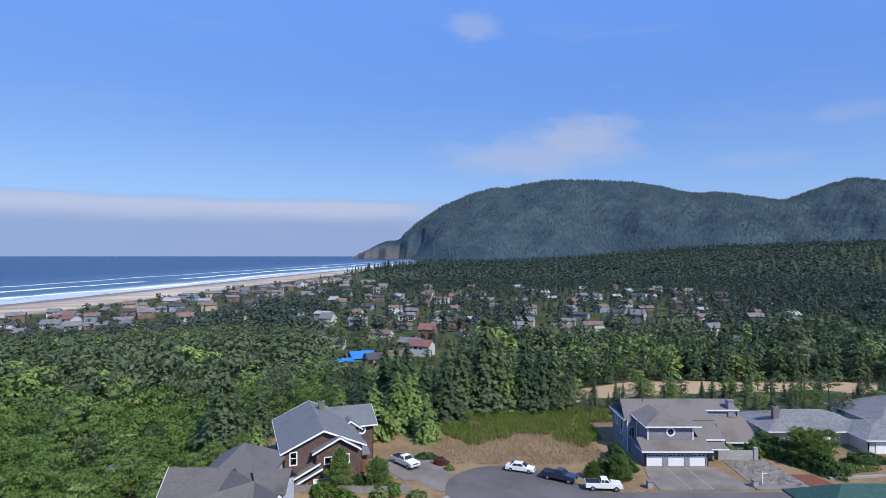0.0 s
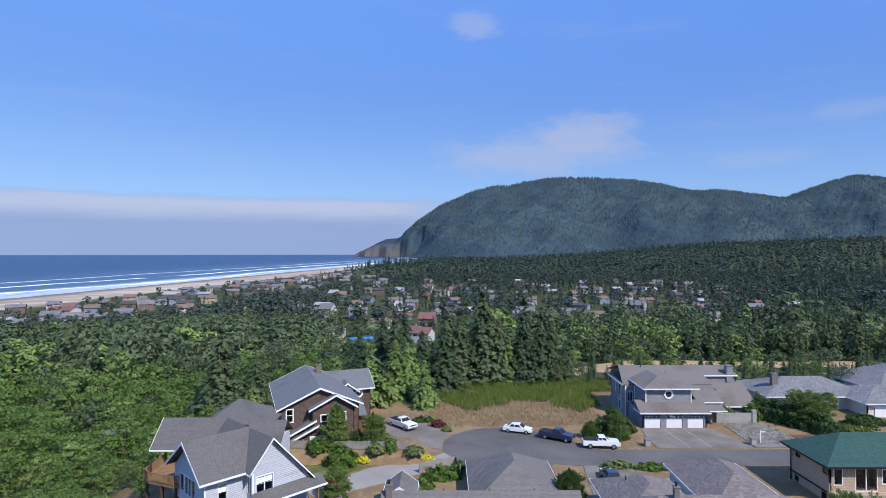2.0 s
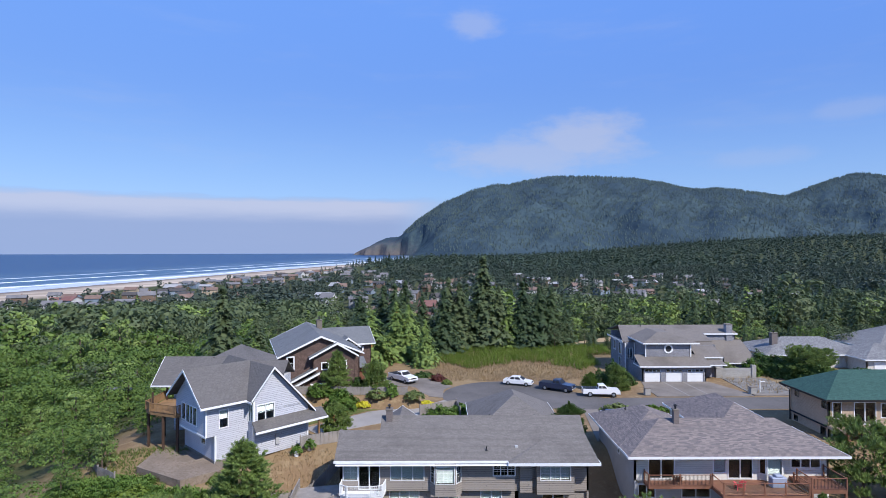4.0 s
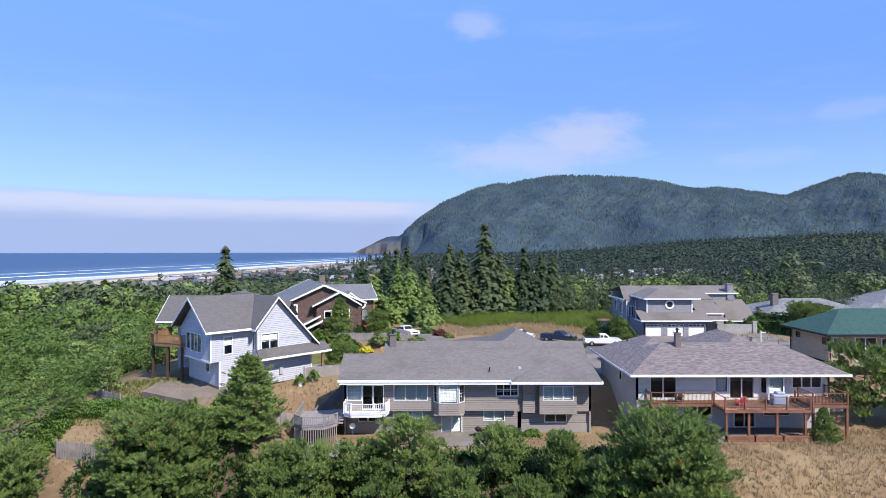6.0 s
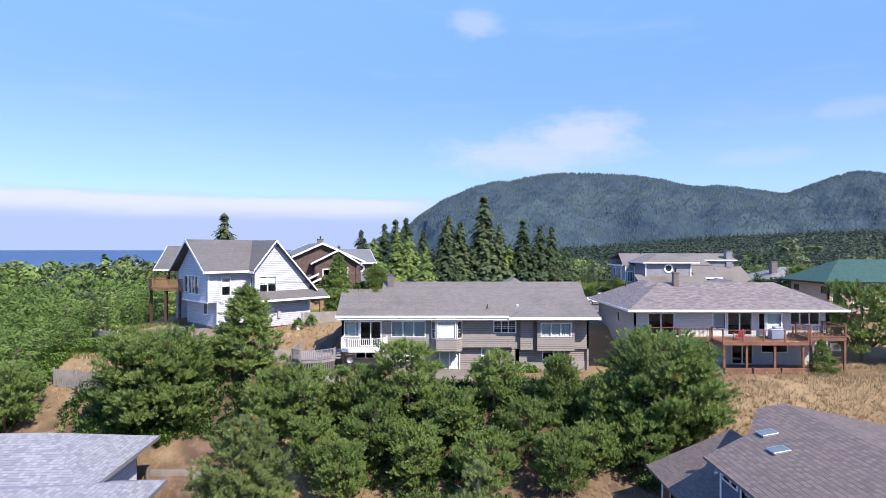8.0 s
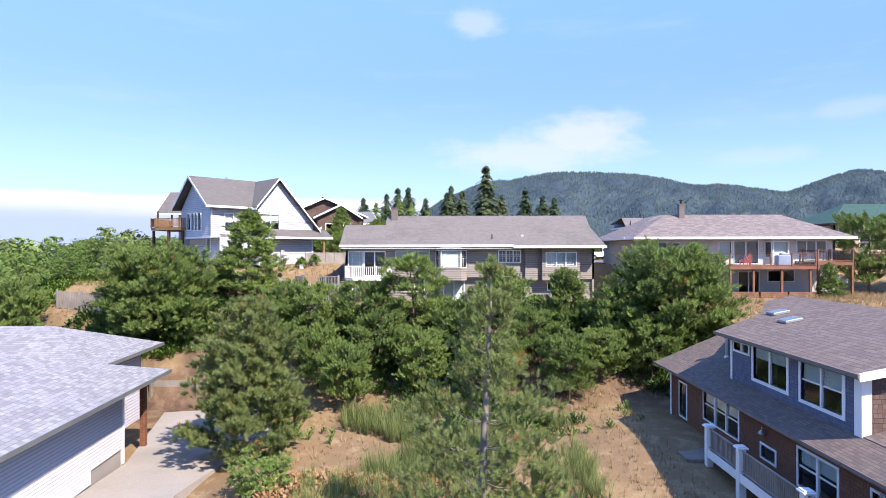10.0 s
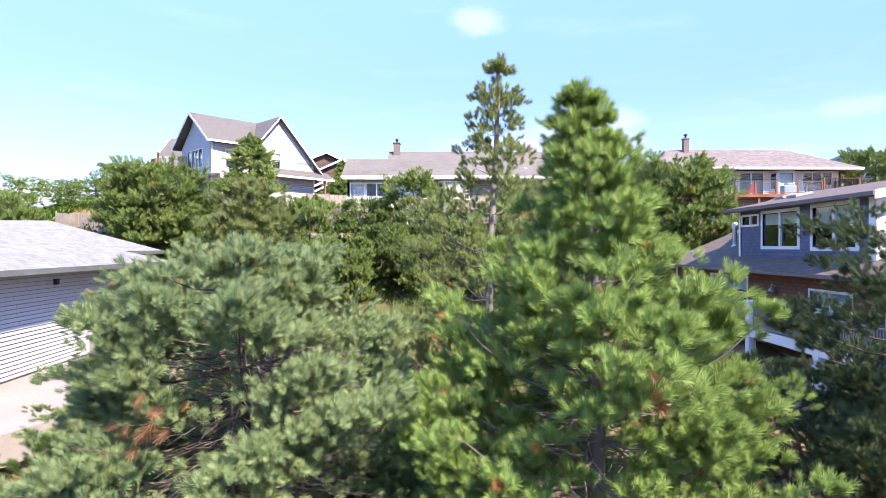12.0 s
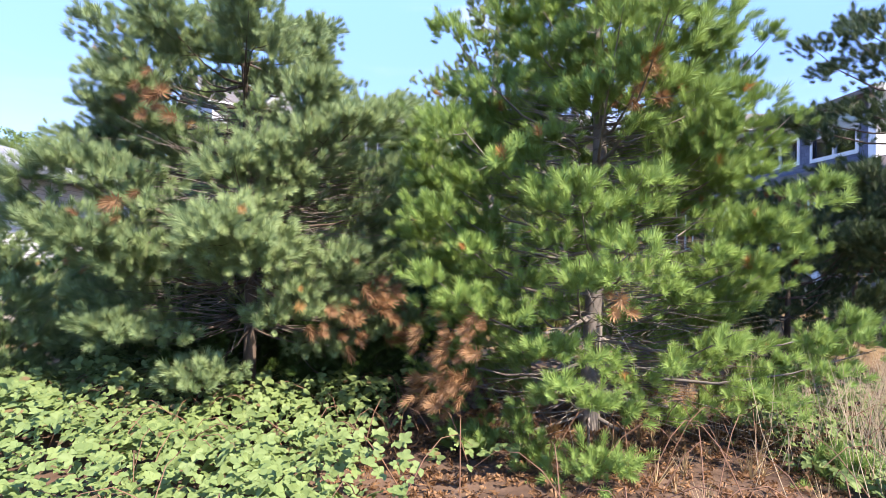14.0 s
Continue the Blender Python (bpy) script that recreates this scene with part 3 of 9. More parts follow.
def height(x, y):
    """Height of the ground at plan points (arrays or numbers)."""
    x, y = np.asarray(x, dtype=float), np.asarray(y, dtype=float)
    # the hollow at the foot of the slope, the bank with the houses, the street on top
    foot = 1.1 + 1.5 * step(y, 4, 34) + 0.3 * bumps(x, y, 9) * step(y, 2, 14) + 0.8 * step(x, 5, 12) * step(y, 10, 28) - 0.8 * step(x, -9.5, -12.5) * step(y, 44, 40)
    right = 8.75 * step(x, -18, -13.5) + 11.2 * (1 - step(x, -18, -13.5)) + 0.6 * step(x, 17, 22)
    mid = foot + (right - foot) * step(y, 36 + 2 * step(x, 16, 30), 50.6 - 0.8 * step(x, 16, 30) + 5 * (1 - step(x, -10, -2)))
    bank = mid + (12.0 - mid) * step(y, 57.5, 64.5)
    bank = bank + 0.12 * bumps(x, y, 5, 3) * step(y, 50, 46)
    # the levelled yard of the low grey house
    yard = step(x, -11.2, -12.8) * step(x, -38, -34) * step(y, 43.1, 42.4)
    bank = bank * (1 - yard) + np.minimum(bank, 2.1) * yard
    # west side: the dune falls to the woods
    west = step(x, -31 + 0.06 * (y - 60), -62)
    low_west = 4.5 - 7 * step(y, 60, 240) - 5 * step(x, -90, -330)
    z = bank * (1 - west) + np.minimum(bank, low_west + 0.9 * bumps(x, y, 25)) * west
    # north side: down from the open lot to the village
    back = step(y, 126 - 10 * step(x, -30, -5) * 0 - 0.25 * np.clip(x - 30, 0, 60), 215 + 90 * step(x, 20, 60))
    village = -7.0 + 1.6 * bumps(x, y, 70) - 3.0 * step(x, -90, -330)
    z = z * (1 - back) + village * back
    z = z + 1.6 * step(x, -27, -24) * step(x, -2, -4) * step(y, 79.6, 80.8) * step(y, 87.5, 86.3)       # garden terrace of the brown house
    # hills to the north-east
    rise = 1.35 * np.clip(y - 650 + 0.35 * np.clip(x, -200, 900), 0, 1750)
    z = z + 0.034 * rise * step(x, 120, 1700) * step(y, 500, 1300) * (1 + 0.12 * bumps(x, y, 300))
    # the beach and the sea bed
    s = x - shore(y)
    beach = np.clip(SEA + 0.3 + s * 0.031, SEA - 6, None)
    z = np.where(s < beach_width(y), np.minimum(z, beach), z)
    return z


def shore_line(w, y):
    """The waterline's x as a node value."""
    over = w.math("MAXIMUM", w.math("SUBTRACT", y, 1500.0), 0.0)
    return w.math("ADD", w.math("ADD", -505 - 0.128 * 640, w.math("MULTIPLY", y, 0.128)), w.math("MULTIPLY", w.math("MULTIPLY", over, over), 0.00006))


def land_material():
    """One sheet of ground: dry grass near the houses, wood floor beyond, sand along the sea."""
    m, w = material("ground")
    pos = w.add("ShaderNodeNewGeometry").outputs["Position"]
    x, y, z = w.split(pos)
    n1, n2, n3 = w.noise(pos, 0.11, 5), w.noise(pos, 0.9, 5, 0.65), w.noise(pos, 9, 4, 0.7)
    dry = w.mix(w.ramp(n1, 0.36, 0.6), (0.285, 0.2, 0.108), (0.22, 0.145, 0.083))
    dry = w.mix(w.ramp(n2, 0.48, 0.7), dry, (0.32, 0.235, 0.138))
    dry = w.mix(w.math("MULTIPLY", w.ramp(n3, 0.42, 0.8), 0.6), dry, (0.11, 0.075, 0.035))
    litter = w.mix(w.ramp(n2, 0.4, 0.65), (0.085, 0.055, 0.04), (0.16, 0.105, 0.075))
    dry = w.mix(w.ramp(y, 16, 10), dry, litter)
    dry = w.mix(w.math("MULTIPLY", w.math("MULTIPLY", w.ramp(y, 36, 40), w.ramp(y, 52, 48)), w.math("MULTIPLY", w.ramp(x, 19, 14), w.ramp(n1, 0.3, 0.6))), dry, litter)
    wood = w.mix(w.ramp(n1, 0.35, 0.65), (0.035, 0.05, 0.02), (0.085, 0.09, 0.035))
    wood = w.mix(w.math("MULTIPLY", w.ramp(n2, 0.5, 0.75), 0.6), wood, (0.13, 0.1, 0.055))
    sand = w.mix(w.ramp(w.noise(w.scaled(pos, (0.012, 0.03, 0.02)), 1.0, 6, 0.6), 0.35, 0.65), (0.34, 0.27, 0.2), (0.56, 0.46, 0.36))
    sand = w.mix(w.ramp(w.math("ADD", z, w.math("MULTIPLY", n1, 1.4)), SEA + 3.0, SEA + 0.9), sand, (0.2, 0.165, 0.14))
    far = w.ramp(w.math("ADD", y, w.math("MULTIPLY", w.math("ABSOLUTE", x), 0.3)), 118, 150)
    far = w.math("MAXIMUM", far, w.ramp(x, -36, -48))
    c = w.mix(far, dry, wood)
    # sandy paths behind the houses
    line = w.math("ADD", 154.0, w.math("MULTIPLY", w.math("MINIMUM", w.math("MAXIMUM", w.math("SUBTRACT", x, 32.0), 0.0), 42.0), 0.42))
    off = w.math("ADD", w.math("ABSOLUTE", w.math("SUBTRACT", y, line)), w.math("MULTIPLY", w.math("SUBTRACT", n1, 0.5), 34.0))
    path = w.math("MULTIPLY", w.ramp(off, 14, 11), w.math("MULTIPLY", w.ramp(x, 24, 29), w.ramp(x, 140, 130)))
    c = w.mix(path, c, w.mix(n2, (0.4, 0.27, 0.15), (0.5, 0.36, 0.2)))
    s = w.math("SUBTRACT", x, shore_line(w, y))
    c = w.mix(w.math("MULTIPLY", w.ramp(w.math("ADD", s, w.math("MULTIPLY", n1, 40)), 172, 145), w.ramp(w.math("SUBTRACT", x, w.math("MULTIPLY", y, 0.04)), -100, -130)), c, sand)
    finish(w, c, 0.95, w.math("ADD", n2, w.math("MULTIPLY", n3, 0.5)), 0.6, 0.08, 0.12)
    return m


def grid_sheet(name, xs, ys, mat, label, category, zfun=height):
    X, Y = np.meshgrid(xs, ys)
    Z = zfun(X, Y)
    V = np.stack([X.ravel(), Y.ravel(), Z.ravel()], 1)
    n, k = len(xs), len(ys)
    i = (np.arange(k - 1)[:, None] * n + np.arange(n - 1)[None]).ravel()
    F = np.concatenate([np.stack([i, i + 1, i + n + 1], 1), np.stack([i, i + n + 1, i + n], 1)])
    me = mesh_arrays(name, V, F)
    me.polygons.foreach_set("use_smooth", np.ones(len(F), dtype=bool))
    me.materials.append(mat)
    return tagged(new(name, me), label, category, kind="structure")


def spread(a, b, fine0, fine1, step_fine, step_far):
    """Grid lines: fine between fine0 and fine1, widening outside."""
    v = list(np.arange(fine0, fine1 + 1e-6, step_fine))
    s, p = step_fine, fine1
    while p < b:
        s = min(s * 1.18, step_far)
        p += s
        v.append(min(p, b))
    s, p = step_fine, fine0
    while p > a:
        s = min(s * 1.18, step_far)
        p -= s
        v.insert(0, max(p, a))
    return np.array(v)


grid_sheet("ground", spread(-2600, 3900, -44, 64, 0.9, 60), spread(-400, 4400, -12, 130, 0.9, 55), land_material(), "dry grassy dune ground running down to woods and beach", "ground")


def sea_material():
    m, w = material("sea_water")
    pos = w.add("ShaderNodeNewGeometry").outputs["Position"]
    x, y, z = w.split(pos)
    s = w.math("SUBTRACT", x, shore_line(w, y))   # metres from the waterline, minus out at sea
    along = w.noise(w.scaled(pos, (0.004, 0.0022, 0.0)), 1.0, 4)
    rough_n = w.noise(w.scaled(pos, (0.05, 0.016, 0.0)), 1.0, 6, 0.7)
    wob = w.math("ADD", s, w.math("MULTIPLY", w.math("SUBTRACT", along, 0.5), 190.0))
    lines = w.math("PINGPONG", w.math("ADD", wob, 700.0), 64.0)
    foam = w.math("MULTIPLY", w.ramp(w.math("ADD", lines, w.math("MULTIPLY", rough_n, 30.0)), 29, 21), w.ramp(w.math("ADD", wob, w.math("MULTIPLY", rough_n, 120.0)), -420, -160))
    foam = w.math("MULTIPLY", foam, w.ramp(w.noise(w.scaled(pos, (0.006, 0.0045, 0)), 1.0, 3), 0.34, 0.42))
    wash = w.math("MULTIPLY", w.math("MULTIPLY", w.ramp(w.math("ADD", s, w.math("MULTIPLY", along, 60.0)), -90, -25), w.ramp(s, 12, -12)), w.ramp(rough_n, 0.28, 0.5))
    deep = w.mix(w.ramp(w.math("ADD", s, w.math("MULTIPLY", rough_n, 200.0)), -600, -40), (0.004, 0.034, 0.105), (0.05, 0.105, 0.17))
    deep = w.mix(w.math("MULTIPLY", w.ramp(w.noise(w.scaled(pos, (0.01, 0.0035, 0)), 1.0, 6, 0.7), 0.45, 0.7), 0.5), deep, (0.012, 0.035, 0.075))
    c = w.mix(w.math("MAXIMUM", foam, w.math("MULTIPLY", wash, 0.65)), deep, (0.8, 0.83, 0.85))
    finish(w, c, w.math("ADD", 0.32, w.math("MULTIPLY", foam, 0.5)), w.noise(w.scaled(pos, (0.12, 0.06, 0.1)), 1.0, 6, 0.7), 0.5, 1.5, 0.13)
    return m


# the water is one sheet that reaches the horizon, where it lifts a little so that its far edge stands where the sky begins
grid_sheet("sea", np.linspace(-4600, 900, 60), np.linspace(-500, 4850, 80), sea_material(), "deep blue ocean with white lines of surf", "water",
           zfun=lambda x, y: SEA + 24.0 * step(np.hypot(x, y), 1800, 5200) + 0.0 * x)


def far_hills():
    """The wooded mountain and headland over the village, and the ridge to its east, thickly grown."""
    m, w = material("hazy_far_forest")
    pos = w.add("ShaderNodeNewGeometry").outputs["Position"]
    x, y, z = w.split(pos)
    n1, n2, n3 = w.noise(pos, 0.0035, 5), w.noise(pos, 0.012, 6, 0.7), w.noise(pos, 0.05, 4, 0.7)
    # distance haze is put into these blue-shifted forest colours
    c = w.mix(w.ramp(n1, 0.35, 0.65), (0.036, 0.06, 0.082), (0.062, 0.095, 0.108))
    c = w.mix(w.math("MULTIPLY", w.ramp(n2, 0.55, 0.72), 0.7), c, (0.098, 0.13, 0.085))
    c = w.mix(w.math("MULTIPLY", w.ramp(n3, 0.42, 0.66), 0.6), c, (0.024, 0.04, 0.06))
    rock = w.math("MULTIPLY", w.ramp(w.math("ADD", z, w.math("MULTIPLY", n2, 170.0)), 215, 95), w.ramp(w.math("ADD", x, w.math("MULTIPLY", n2, 160.0)), -60, -260))
    c = w.mix(rock, c, w.mix(n3, (0.06, 0.058, 0.062), (0.17, 0.15, 0.145)))
    finish(w, c, 0.95, w.math("ADD", n3, w.math("MULTIPLY", n2, 0.9)), 0.4, 8.0, 0.05)
    RIDGE = ((-660, -40), (-600, 45), (-430, 130), (-330, 138), (-206, 252), (-17, 382), (235, 486), (370, 520), (510, 527), (656, 563), (846, 582), (1119, 582), (1413, 566), (1666, 527), (1813, 486),
             (2087, 490), (2339, 456), (2541, 430), (2600, 452), (2760, 510), (3012, 592), (3139, 602), (3400, 560), (4300, 400))

    def top(x):
        return np.interp(x, [p[0] for p in RIDGE], [p[1] for p in RIDGE])

    xs, ys = np.linspace(-700, 4300, 330), np.linspace(2350, 4780, 100)
    X, Y = np.meshgrid(xs, ys)
    T = top(X) + 6 * bumps(X, Y, 60) + 3.0 * bumps(X, Y, 17, 5)
    # spurs and gullies run down from the crest, which stands at y = 4300
    fall = np.clip((4300 - Y) / (1250 + 260 * bumps(X, Y * 0.2, 420)), 0, 1)
    fall = np.where(Y > 4300, np.clip((Y - 4300) / 900, 0, 1) * 0.6, fall)
    prof = 1 - fall ** 1.12
    Z = SEA - 4 + (T - SEA) * np.clip(prof, 0, 1) + (52 * bumps(X, Y * 0.5, 210, 2) + 20 * bumps(X, Y, 70, 1)) * np.sin(np.pi * np.clip(fall, 0, 1)) * np.clip((X + 700) / 900, 0, 1)
    # the headland drops steeply into the sea on its west side
    cliff = np.minimum(Z, SEA - 10 + np.clip(Y - 3800 + (X + 200) * 0.3 + 40 * bumps(X, Y * 0.3, 45), 0, None) * 1.9)
    Z = Z + (cliff - Z) * step(X, 60, -300)
    Z = np.minimum(Z, SEA - 8 + np.clip(X + 640, 0, None) * 1.5)
    V = np.stack([X.ravel(), Y.ravel(), Z.ravel()], 1)
    n, k = len(xs), len(ys)
    i = (np.arange(k - 1)[:, None] * n + np.arange(n - 1)[None]).ravel()
    F = np.concatenate([np.stack([i, i + 1, i + n + 1], 1), np.stack([i, i + n + 1, i + n], 1)])
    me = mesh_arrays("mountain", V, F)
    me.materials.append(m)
    tagged(new("mountain", me), "forested coastal mountain and rocky headland, blue haze in its colours", "mountain", kind="structure")
    # firs all over the mountain's face and along its crest
    rng = np.random.default_rng(5)
    k = 26000
    tx = rng.uniform(-300, 4200, k)
    ty = np.where(np.arange(k) % 9 == 0, 4290 + rng.normal(0, 30, k), 2950 + 1400 * rng.uniform(0, 1, k) ** 0.8)
    gx, gy = (tx - xs[0]) / (xs[1] - xs[0]), (ty - ys[0]) / (ys[1] - ys[0])
    ix, iy = np.clip(gx.astype(int), 0, n - 2), np.clip(gy.astype(int), 0, len(ys) - 2)
    fx, fy = gx - ix, gy - iy
    tz = (Z[iy, ix] * (1 - fx) + Z[iy, ix + 1] * fx) * (1 - fy) + (Z[iy + 1, ix] * (1 - fx) + Z[iy + 1, ix + 1] * fx) * fy - 2
    ok = (tz > 25) & ((tx > -60) | (tz > 150)) & (bumps(tx, ty, 160, 4) > -0.62)
    tx, ty, tz = tx[ok], ty[ok], tz[ok]
    k = len(tx)
    hh = rng.uniform(9, 21, k)
    ww = hh * rng.uniform(0.2, 0.34, k)
    base = np.stack([tx, ty, tz], 1)
    ring = [np.stack([ww * math.cos(a), ww * math.sin(a), 0 * ww], 1) + base for a in (0.3, 2.4, 4.5)]
    V = np.concatenate([*ring, base + np.stack([0 * hh, 0 * hh, hh], 1)])
    j = np.arange(k)
    F = np.concatenate([np.stack([j + a * k, j + b * k, j + 3 * k], 1) for a, b in ((0, 1), (1, 2), (2, 0))])
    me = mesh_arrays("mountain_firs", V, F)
    # needle tones carry the same blue haze as the slope below them
    me.materials.append(leaf_mat("hazy_fir_needles", (0.022, 0.04, 0.055), (0.075, 0.11, 0.1), through_light=0.1, hue_scale=0.004))
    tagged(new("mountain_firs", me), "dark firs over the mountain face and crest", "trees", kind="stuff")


far_hills()
# ---- trees ----
LEAF = dict(
    shore=leaf_mat("shore_pine_needles", (0.045, 0.088, 0.024), (0.24, 0.325, 0.085), (0.26, 0.12, 0.04), 0.004, through_light=0.16),
    young=leaf_mat("young_pine_needles", (0.08, 0.15, 0.036), (0.28, 0.4, 0.11), (0.38, 0.17, 0.06), 0.006, through_light=0.22),
    bluish=leaf_mat("blue_green_needles", (0.1, 0.16, 0.07), (0.33, 0.42, 0.19), (0.4, 0.24, 0.1), 0.004, through_light=0.22),
    olive=leaf_mat("olive_pine_needles", (0.085, 0.125, 0.04), (0.25, 0.3, 0.105), (0.3, 0.16, 0.05), 0.012, through_light=0.25),
    spruce=leaf_mat("spruce_needles", (0.021, 0.043, 0.022), (0.088, 0.128, 0.054), hue_scale=0.12),
    greyfir=leaf_mat("grey_pine_needles", (0.045, 0.072, 0.032), (0.13, 0.165, 0.075), hue_scale=0.12),
    broad=leaf_mat("broad_leaves", (0.05, 0.1, 0.018), (0.15, 0.225, 0.05), hue_scale=0.1, through_light=0.25),
    # leaf colours for the far woods, shifted bluer and flatter to paint in haze
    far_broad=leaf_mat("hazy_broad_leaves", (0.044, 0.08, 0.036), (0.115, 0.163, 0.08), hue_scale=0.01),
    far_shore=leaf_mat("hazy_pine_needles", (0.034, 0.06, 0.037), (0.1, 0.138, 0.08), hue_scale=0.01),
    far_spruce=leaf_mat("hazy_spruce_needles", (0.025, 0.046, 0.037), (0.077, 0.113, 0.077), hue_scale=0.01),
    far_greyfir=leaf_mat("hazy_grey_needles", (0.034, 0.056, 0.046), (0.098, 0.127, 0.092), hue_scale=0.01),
    bush=leaf_mat("bush_leaves", (0.06, 0.12, 0.02), (0.15, 0.24, 0.045)),
    hedge=leaf_mat("hedge_leaves", (0.032, 0.07, 0.02), (0.085, 0.145, 0.035)),
    yellow=leaf_mat("yellow_flowers", (0.55, 0.5, 0.03), (0.75, 0.7, 0.08)),
    broom=leaf_mat("broom_twigs", (0.09, 0.15, 0.02), (0.21, 0.28, 0.05)),
    dry=leaf_mat("dry_grass_blades", (0.25, 0.17, 0.085), (0.46, 0.35, 0.2)),
    fern=leaf_mat("rusty_bracken", (0.22, 0.1, 0.05), (0.46, 0.3, 0.15)),
    rust=leaf_mat("rusty_dead_needles", (0.13, 0.06, 0.03), (0.42, 0.25, 0.13)),
    grass=leaf_mat("green_grass_blades", (0.08, 0.12, 0.025), (0.19, 0.25, 0.06)),
    bramble=leaf_mat("bramble_leaves", (0.055, 0.11, 0.03), (0.25, 0.33, 0.12), (0.2, 0.14, 0.07), 0.02, through_light=0.35),
    red=leaf_mat("dark_red_leaves", (0.08, 0.025, 0.025), (0.16, 0.055, 0.045)),
)


def tuft(rows, blades, length, spread_r, width, lean=0.55):
    """One shoot along +z: blades standing off a stem, all joined to it."""
    V, F = [(0, 0, z * length) for z in np.linspace(0, 0.85, rows + 1)], []
    for i in range(rows):
        for k in range(blades):
            a = 2 * math.pi * (k + 0.5 * (i % 2)) / blades
            up = lean * spread_r * 2 * (0.8 + 0.4 * ((k * 7 + i * 3) % 5) / 4)
            r = spread_r * (1.0 - 0.35 * i / rows) * (0.85 + 0.3 * ((k * 3 + i) % 4) / 3)
            c, s = math.cos(a), math.sin(a)
            z = V[i + 1][2]
            b = len(V)
            V += [(c * r - s * width, s * r + c * width, z + up), (c * r + s * width, s * r - c * width, z + up * 0.9)]
            F.append((i if k % 2 else i + 1, b, b + 1))
        F.append((i, i + 1, len(V) - 1))
    return np.array(V, dtype=float), np.array(F)


def bottlebrush(rows, needles, radius, forward, blunt=0.75, core=0.07):
    """One pine shoot of unit length along +z: pointed needles in rings round the stem, slanting towards the tip, all joined to it."""
    V, F = [], []
    zs = np.linspace(0, 1.0 - forward * radius, rows)
    for i in range(rows):
        f = i / max(1, rows - 1)
        b = len(V)
        for k in range(needles):
            a = 2 * math.pi * (k + 0.5 * (i % 2) + 0.13 * i) / needles
            V.append((math.cos(a) * core, math.sin(a) * core, zs[i]))
        for k in range(needles):
            a = 2 * math.pi * (k + 0.5 + 0.5 * (i % 2) + 0.13 * i) / needles
            r = radius * (0.8 + 0.35 * math.sin(3.1 * f) - (1 - blunt) * f) * (0.85 + 0.3 * ((k * 3 + i * 5) % 4) / 3)
            V.append((math.cos(a) * r, math.sin(a) * r, zs[i] + forward * radius * (0.7 + 0.6 * f)))
            F.append((b + k, b + (k + 1) % needles, len(V) - 1))
        if i:
            F.append((b - 2 * needles, b - 2 * needles + 1, b))
    return np.array(V, dtype=float), np.array(F)


def rosette(points, cup):
    """A spray of leaves seen as one small ragged star, facing +z."""
    V, F = [(0, 0, 0.12)], []
    for k in range(points):
        a = 2 * math.pi * k / points
        r = 0.8 + 0.35 * ((k * 5) % 3) / 2
        V += [(0.42 * math.cos(a - math.pi / points), 0.42 * math.sin(a - math.pi / points), 0.05), (r * math.cos(a), r * math.sin(a), -cup * (0.6 + 0.8 * ((k * 3) % 4) / 3))]
    for k in range(points):
        F += [(0, 1 + 2 * k, 2 + 2 * k), (0, 2 + 2 * k, 1 + (2 * k + 2) % (2 * points))]
    return np.array(V, dtype=float), np.array(F)


TUFT = dict(
    near=bottlebrush(6, 8, 0.52, 0.75, core=0.1),
    mid=bottlebrush(4, 6, 0.45, 0.7, core=0.14),
    far=tuft(1, 6, 1.0, 0.6, 0.2, lean=0.25),
    spray=tuft(2, 5, 1.0, 0.5, 0.13, lean=0.3),
    leaf=tuft(1, 7, 0.6, 0.6, 0.26, lean=0.1),
    cap=rosette(5, 0.25),
    chip=(np.array([(0, -1.0, 0), (0.55, 0, 0.22), (0, 1.0, 0.05), (-0.6, 0.1, 0.2)]), np.array([(0, 1, 2), (0, 2, 3)])),
)


def scatter(template, P, D, S, rng):
    """Copies of a template at points P, along directions D, of sizes S, each spun at random: arrays of vertices and triangles."""
    tv, tf = template
    m = len(P)
    D = D / np.linalg.norm(D, axis=1, keepdims=True)
    ref = np.where(np.abs(D[:, 2:3]) < 0.9, np.array([[0, 0, 1.0]]), np.array([[1.0, 0, 0]]))
    A = np.cross(ref, D)
    A /= np.linalg.norm(A, axis=1, keepdims=True)
    B = np.cross(D, A)
    t = rng.uniform(0, 2 * np.pi, m)[:, None]
    A, B = A * np.cos(t) + B * np.sin(t), B * np.cos(t) - A * np.sin(t)
    R = np.stack([A, B, D], 2) * np.asarray(S)[:, None, None]
    V = np.einsum("mij,kj->mki", R, tv) + P[:, None, :]
    F = tf[None] + (np.arange(m) * len(tv))[:, None, None]
    return V.reshape(-1, 3), F.reshape(-1, 3)


